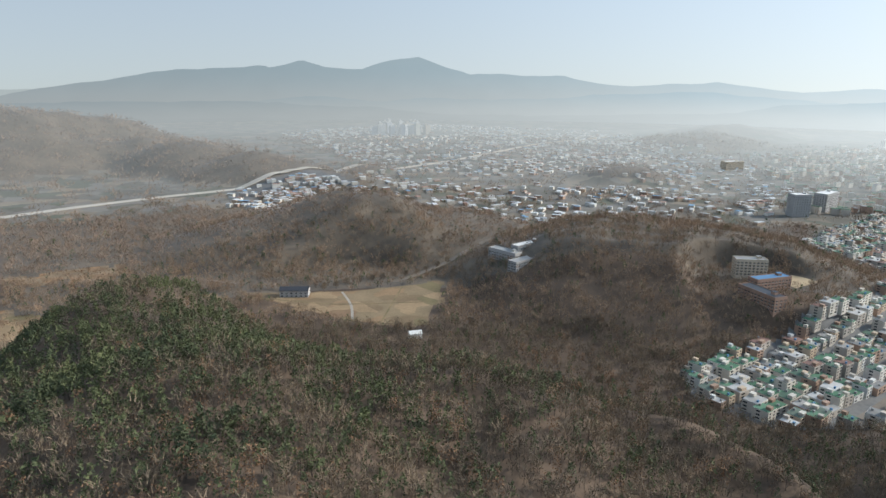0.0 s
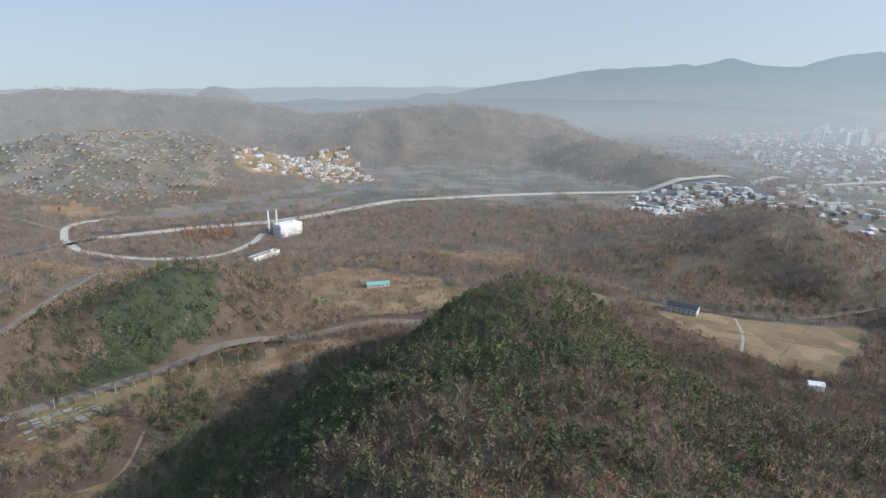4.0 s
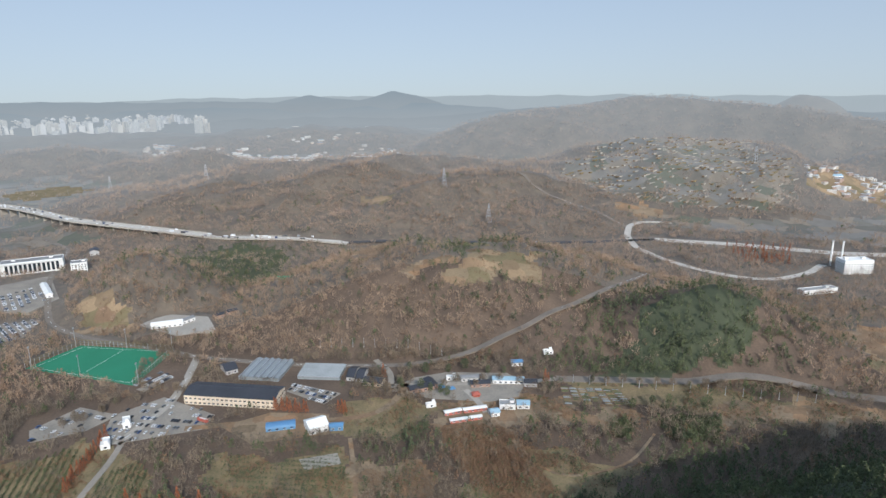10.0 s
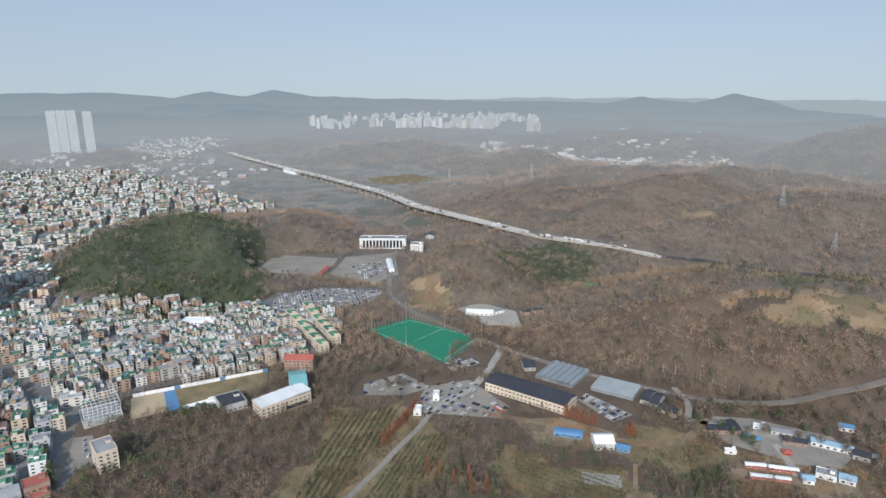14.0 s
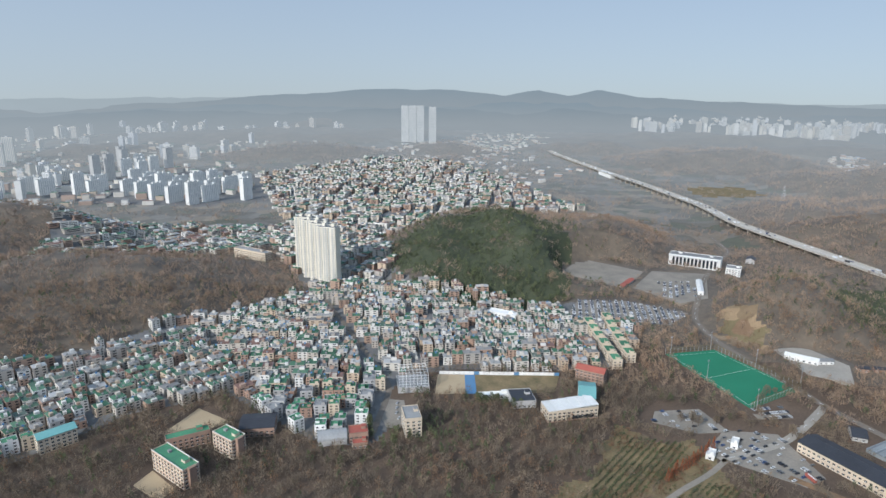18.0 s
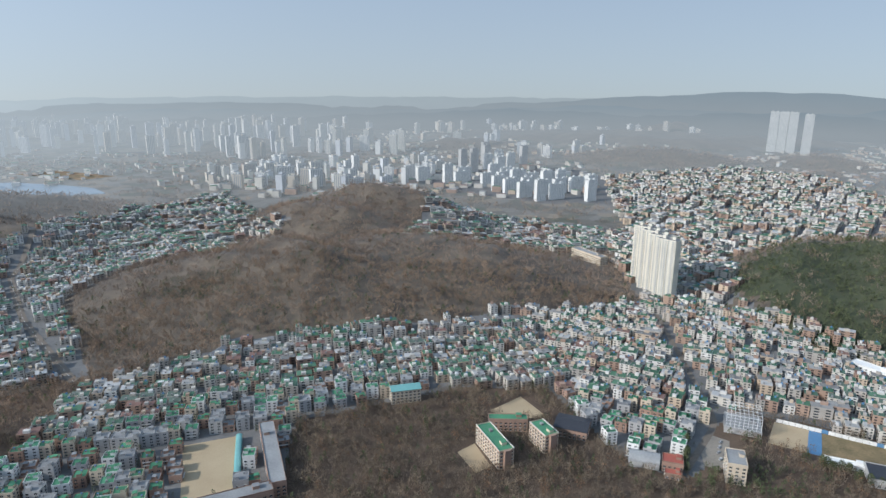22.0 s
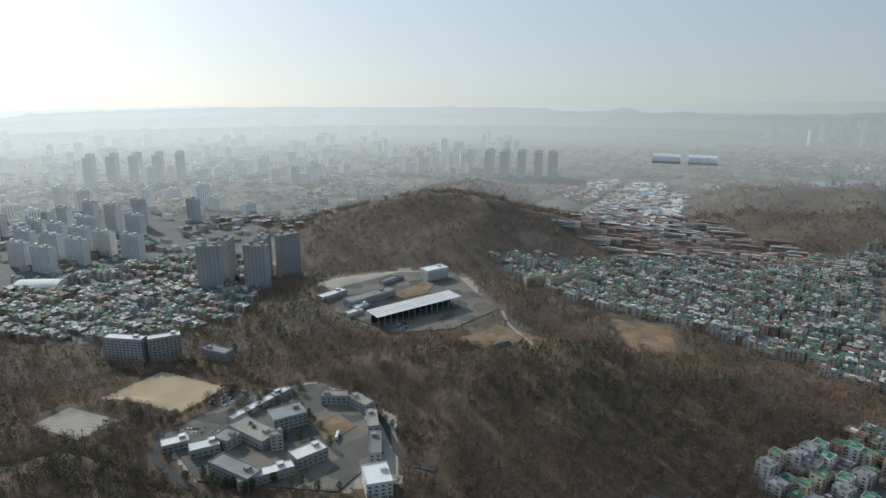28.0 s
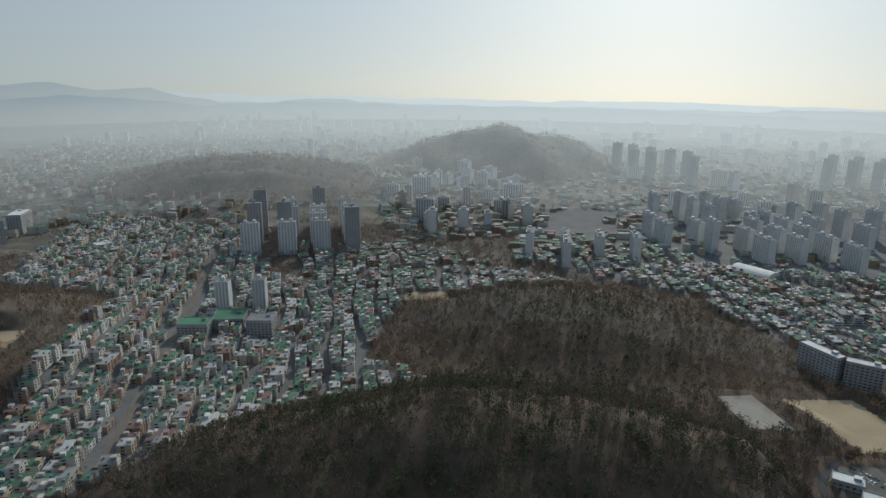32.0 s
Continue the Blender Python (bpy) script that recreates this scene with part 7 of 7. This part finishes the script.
road([(-250, 708), (-150, 690), (-50, 705)], 2.4, "grass", "farm track across the ploughed land", False)
road([(-150, 735), (-130, 690), (-122, 645)], 3, "concrete", "farm track across the ploughed land", False)
road([(-80, 760), (-85, 700), (-90, 640)], 2, "grass", "earth track across the ploughed land", False)
sheet("sandy_court", "soil", [(545, -178), (548, -205), (520, -212), (505, -180)], "bare earth court between campus wings", "yard", level=4.6)
lot_cars([(640, -100), (655, -128), (628, -150), (612, -118)], 60, 9, gap=7, label="rows of parked cars beside the sports field")
ob = thing("bus", 511, -190, 4.7, -30, "white bus parked on the campus court", "bus")
part("body", Bits().box(M["white"], 0, 0, 0.5, 11, 2.5, 2.6), ob)
part("window_band", Bits().box(M["glass"], 0, 0, 1.7, 10.6, 2.54, 0.9), ob)
for sx in (-3.5, 3.2):
    part("wheel", b1(M["dark"], sx, 0, 0, 1.0, 2.45, 1.0), ob)
far_houses(blocks([(945, -150), (1000, 400), (1180, 330), (1160, 60), (1180, -150), (1080, -330)], 30, 17.0, 0.4, (2, 2, 3, 4), 21, skip=list(CLEAR)), "town_houses", "low grey houses beyond the stream")
far_houses(blocks([(700, 470), (820, 600), (960, 420), (1000, 560), (900, 760), (780, 680)], 37, 16.0, 0.4, (2, 2, 3), 22, skip=list(CLEAR)), "town_houses", "low grey houses beyond the dark hill")
terraces([(-1780, 560), (-1600, 440), (-1380, 500), (-1230, 770), (-1290, 880), (-1480, 980), (-1750, 980), (-1980, 800)], 125, 13, 31, "pale grave terraces in rows on the hillside")
orchard([(-332, -238), (-324, -265), (-451, -299), (-478, -266), (-467, -249), (-414, -243)], 11, 1.3, 5.2, 1, "pine", 0.75, "dense rows of low evergreen hedges in dry grass")
orchard([(-340, -220), (-438, -223), (-455, -195), (-423, -186), (-355, -190)], 5, 2.2, 4.2, 2, "pine", 0.85, "olive-green bushes in rows")
orchard([(-441, -132), (-443, -78), (-428, -40), (-403, -37), (-388, -97), (-421, -130)], 78, 2.0, 6.0, 6, "pine", 0.8, "low green bushes on tan terraces")
orchard([(-438, 58), (-435, 98), (-377, 112), (-359, 80), (-400, 50)], 60, 1.8, 3.4, 3, "rust", 1.0, "dense rows of brown shrubs on the slope")
orchard([(-466, 220), (-474, 239), (-465, 276), (-431, 255), (-439, 219)], 60, 1.6, 1.8, 7, "pine", 1.3, "dense clump of dark green evergreens")
orchard([(-477, 184), (-473, 199), (-445, 188), (-448, 174)], 60, 1.8, 1.8, 8, "pine", 1.2, "dense clump of dark green evergreens")
orchard([(-530, 180), (-500, 180), (-470, 300), (-520, 310)], 75, 2.2, 4.0, 4, "bare", 0.6, "rows of brown bare saplings")

# ---- lanes, posts, beds round the hamlet ----
road([(-333, -231), (-361, -229), (-397, -226), (-421, -227), (-454, -222), (-485, -225)], 5, "pavement", "pale lane between the nursery rows", False)
road([(-444, 95), (-410, 105), (-396, 118), (-403, 150), (-407, 172), (-450, 210)], 2.2, "soil", "pale footpath through the plantation", False)
road([(-470, -40), (-434, -36), (-395, -31), (-370, -35)], 3.5, "soil", "earth path up the slope", False)
road([(-620, -20), (-590, -2), (-560, -5)], 6, "pavement", "pale lane joining the valley road", False)
road([(-545, 65), (-520, 75), (-500, 78)], 6, "concrete", "pale lane between the sheds", False)
sheet("terrace_floor", "concrete", [(-443, -78), (-449, -49), (-434, -45), (-428, -72)], "pale paved terrace in the plantation", "terrace")
sheet("yard", "pavement", [(-300, -440), (-318, -452), (-335, -480), (-325, -492), (-300, -470), (-292, -450)], "asphalt yard beside the cream block", "yard")
park([(-308, -452), (-316, -456), (-332, -482), (-325, -488)], 125, 14, fill=0.7, gap=9)
for i in range(15):
    t = i / 14
    x, y = -560 + 62 * t, 170 + 205 * t
    mast(x + 12, y, 9, False, "slim grey roadside lamp post", "lamp post", "roadside lamp posts")
for i in range(12):
    x, y = -655 + 30 * i / 11, -80 + 130 * i / 11
    mast(x, y, 10, False, "slim grey roadside lamp post", "lamp post", "roadside lamp posts")
bed_rng = np.random.RandomState(17)
BEDS = [(-542, 155), (-529, 208), (-497, 212), (-506, 149)]
for a in range(7):
    for b in range(6):
        u, v = (a + 0.5) / 7, (b + 0.5) / 6
        (x1, y1), (x2, y2) = [((1 - u) * p[0] + u * q[0], (1 - u) * p[1] + u * q[1]) for p, q in ((BEDS[0], BEDS[1]), (BEDS[3], BEDS[2]))]
        x, y = x1 + (x2 - x1) * v, y1 + (y2 - y1) * v
        if bed_rng.rand() < 0.12:
            continue
        ob = thing("garden_bed", x, y, ground(x, y), 80 + bed_rng.uniform(-4, 4), "raised allotment bed with low pale crops", "garden bed", "allotment beds")
        part("edging", b1(M["bark"], 0, 0, -0.5, 7.4, 4.6, 0.8), ob)
        part("soil", b1(M["soil"], 0, 0, -0.4, 7.0, 4.2, 0.8), ob)
        for n in (-1.3, 0, 1.3):
            part("crop_strip", b1(M[("pine", "grass", "poly")[bed_rng.randint(3)]], 0, n, 0.4, 6.6, 0.8, 0.6, 0, 0.8), ob)
CLEAR.append(BEDS)
orchard([(-480, 36), (-475, 86), (-416, 122), (-394, 86), (-411, 43)], 62, 1.9, 3.6, 71, "rust", 1.0, "dense rows of brown shrubs on the slope")
orchard([(-439, -34), (-433, 8), (-392, 29), (-373, 19), (-387, -33)], 40, 2.2, 4.5, 72, "bare", 0.9, "rows of bare brown shrubs on orange soil")
orchard([(-465, -79), (-462, -47), (-411, -41), (-418, -73)], 78, 1.6, 5.0, 73, "pine", 0.6, "low green bushes on tan terraces")
row(TREE_BARE, -575, -30, -520, 20, 8, "bare yard tree in winter", "bare yard trees", 31, 8)
row(TREE_PINE, -560, 0, -530, 60, 5, "round dark green yard pine", "yard pines", 32, 8)
row(TREE_PINE, -590, 5, -575, 120, 6, "round dark green yard pine", "yard pines", 33, 6)
row(TREE_BARE, -500, -290, -560, -240, 9, "bare car park tree in winter", "bare car park trees", 34, 8)
row(TREE_BARE, -585, -245, -560, -190, 8, "bare car park tree in winter", "bare car park trees", 35, 5)
row(TREE_BARE, -600, -255, -700, -235, 10, "bare tree beside the football pitch", "bare trees beside the pitch", 36, 5)
row(TREE_PINE, -500, 200, -480, 290, 6, "round dark green pine by the lane", "yard pines", 37, 8)
row(TREE_PINE, -385, -432, -412, -398, 14, "dark green pine beside the turf", "pines beside the turf", 57, 6)
row(TREE_PINE, -320, -527, -268, -440, 14, "dark green street tree in a strip", "street trees", 38, 3)

# ---- trees on the campus and round the works ----
row(TREE_PINE, 440, -165, 505, -80, 9, "dark green campus pine", "campus pines", 41, 5)
row(TREE_BARE, 600, -50, 640, -140, 9, "bare campus tree in winter", "bare campus trees", 42, 4)
row(TREE_BARE, 530, -185, 575, -175, 5, "bare campus tree in winter", "bare campus trees", 43, 3)
row(TREE_PINE, 690, -140, 740, -90, 8, "dark green pine beside the sports field", "campus pines", 44, 4)
row(TREE_BARE, 620, -165, 700, -140, 8, "bare campus tree in winter", "bare campus trees", 45, 4)
row(TREE_PINE, 470, -240, 590, -235, 10, "dark green campus pine", "campus pines", 46, 3)
for k in range(3):
    row(TREE_BARE, 590 + 14 * k, -112 - 12 * k, 588 + 14 * k, -185 - 4 * k, 8, "bare tree between parked cars", "bare campus trees", 81 + k, 4)
lot_cars([(596, -116), (628, -142), (622, -176), (598, -188), (586, -152)], 62, 84, fill=0.6, gap=9, label="rows of parked cars between the campus and the field")
row(TREE_PINE, 470, -110, 520, -60, 10, "dark green campus pine", "campus pines", 85, 6)
row(TREE_PINE, 500, -180, 560, -118, 8, "dark green campus pine", "campus pines", 86, 6)
lot_cars([(585, -60), (600, -66), (575, -110), (562, -104)], 65, 47, fill=0.6, gap=7, label="cars parked along the campus lane")
lot_cars([(660, -330), (690, -330), (690, -345), (660, -345)], 10, 48, fill=0.6, gap=7, label="cars parked in the works yard")

# ---- near houses of the town, each a thing of its own ----


def house_proto(L, D, floors, wall, roof, seed, single=True):
    """A small block of flats: walls, balconies, parapet, coated roof, stair hut, tank, windows."""
    r = np.random.RandomState(seed)
    H = floors * 2.9 + 0.6
    ob = new("block_of_flats")
    part("wall", Bits().box(M[wall], 0, 0, -3, L, D, H + 3), ob)
    part("roof", b1(M[roof], 0, 0, H, L - 0.5, D - 0.5, 0.2), ob)
    b = Bits()
    for s in (-1, 1):
        b.box(M[wall], 0, s * (D / 2 - 0.12), H, L, 0.25, 0.9).box(M[wall], s * (L / 2 - 0.12), 0, H, 0.25, D - 0.5, 0.9)
    part("parapet", b, ob)
    u, v = r.uniform(-0.25, 0.25) * L, r.choice([-0.25, 0.25]) * D
    part("stair_hut", Bits().box(M[wall], u, v, H + 0.2, 3.6, 3.4, 2.5).box(M[roof], u, v, H + 2.7, 3.9, 3.7, 0.2), ob)
    part("water_tank", Bits().box(M["greyroof"], -u, -v, H + 0.2, 1.6, 1.6, 1.5).box(M["blue" if seed % 3 == 0 else "greyroof"], -u, -v, H + 1.7, 1.3, 1.3, 0.3), ob)
    for fl in range(floors):
        if fl and seed % 2:
            part("balcony", Bits().box(M["white"], 0, -D / 2 - 0.5, fl * 2.9, L * 0.7, 1.0, 0.15).box(M["white"], 0, -D / 2 - 0.95, fl * 2.9, L * 0.7, 0.1, 1.0), ob)
    if single:
        windows(ob, L, D, H - 0.8, 2.9, 4.6, 2.1, 1.4, ends=True, base=1.0)
        return ob
    for length, off, turn in ((L, D, 0), (L, D, 180), (D, L, 90), (D, L, 270)):
        b = Bits()
        for fl in range(floors):
            for i in range(2):
                b.box(M["glass"], (i - 0.5) * length / 2, 0, 1.0 + fl * 2.9, 2.1, 0.12, 1.4)
                b.box(M["white"], (i - 0.5) * length / 2, -0.04, 1.0 + fl * 2.9, 0.1, 0.16, 1.4)
        tagged(part("window_grid", b, ob), kind="stuff").matrix_basis = pose(0, 0, 0, 0, 0, turn) @ pose(0, -off / 2 - 0.02, 0)
    return ob


S_WEST = [(-230, -2000), (-230, 0), (-2000, 0), (-2000, -2000)]
S_EAST = [(-230, -2000), (2000, -2000), (2000, 0), (-230, 0)]
BIG = list(CLEAR)
SPOTS = blocks(TOWN_S, 4, 13.0, 0.45, (2, 3, 3, 4, 4), 11, skip=[S_WEST] + BIG) + blocks(TOWN_S, -37, 13.0, 0.45, (2, 3, 3, 4, 4), 12, skip=[S_EAST] + BIG)
HOUSES = [house_proto(L, D, n, w, r, s, one) for one in (True, False) for L, D, n, w, r, s in (
    (11, 11, 3, "greyw", "green", 1), (12, 10, 4, "white", "green", 2), (10, 11, 3, "brick", "green", 3), (12, 12, 4, "greyw", "greyroof", 4),
    (11, 10, 2, "brick", "greyroof", 5), (10, 10, 4, "cream", "green", 6))]
LOOKS = ["grey rendered flats with a green-coated roof", "white flats with a green-coated roof", "brick flats with a green-coated roof", "grey flats with a grey roof", "low brick house with a grey roof", "cream flats with a green-coated roof"]
SPOTS.sort(key=lambda q: math.hypot(q[0], q[1] + 100))
NEAR = 166
pick_house = np.random.RandomState(2)
for i, (x, y, sx, sy, h, turn, r) in enumerate(SPOTS[:NEAR]):
    k = pick_house.randint(6) if i >= 18 else i % 6
    place(HOUSES[k + (0 if i < 18 else 6)], x, y, turn + 90 * pick_house.randint(4), LOOKS[k], "flats", "town houses")
    CLEAR.pop()
far_houses(SPOTS[NEAR:], "town_houses", "dense low flats with green-coated flat roofs", fine=True)
far_houses(blocks(TOWN_SE, 25, 14.0, 0.5, (2, 2, 3, 3, 4), 12, skip=BIG), "town_houses", "dense low flats with green-coated flat roofs", fine=True)
far_houses(blocks(TOWN_SF, 25, 20.0, 0.5, (2, 2, 3, 4), 13), "town_houses", "white and grey houses between wooded hills")
far_houses(blocks(TOWN_SW, 5, 20.0, 0.5, (2, 2, 3, 4), 14), "town_houses", "white and grey houses between wooded hills")
far_houses(blocks(TOWN_L, 24, 17.0, 0.45, (2, 3, 3, 4, 5), 19, skip=BIG), "town_houses", "white and grey houses round the tall towers", fine=True)
far_houses(blocks(TOWN_W, 40, 22.0, 0.4, (2, 3, 4, 5), 15), "town_houses", "pale sunlit houses of the far town")
far_houses(blocks(TOWN_E, 30, 15.0, 0.5, (1, 2, 2, 3), 16, skip=BIG), "town_houses", "low houses beside the stream")
far_houses(blocks(TOWN_NE, 38, 14.0, 0.5, (2, 2, 3, 3, 4), 17, skip=BIG), "town_houses", "dense low flats with green-coated flat roofs", fine=True)
far_houses(blocks(TOWN_E2, 37, 15.0, 0.5, (2, 2, 3), 18, skip=BIG), "town_houses", "dense low flats with green-coated flat roofs")
build_ground()
plant_woods()
town_trees([TOWN_S, TOWN_SE, TOWN_NE], 900, 7, "small green and bare trees between the houses")
VALLEY = [(-330, -330), (-560, -330), (-600, 160), (-560, 480), (-420, 480), (-330, 120)]
CLEARINGS = [(-700, 20), (-800, 20), (-800, 200), (-700, 200)], [(-660, 480), (-660, 850), (-440, 850), (-420, 500)], [(-1000, -380), (-720, -380), (-720, -280), (-1000, -280)]
scrub([VALLEY], 2.3, 51, "rust", "brown withered shrubs and tufts on open ground")
scrub([VALLEY], 3.0, 52, "pine", "low olive-green shrubs on open ground")
scrub(CLEARINGS, 3.6, 53, "rust", "brown shrubs on cleared slopes")
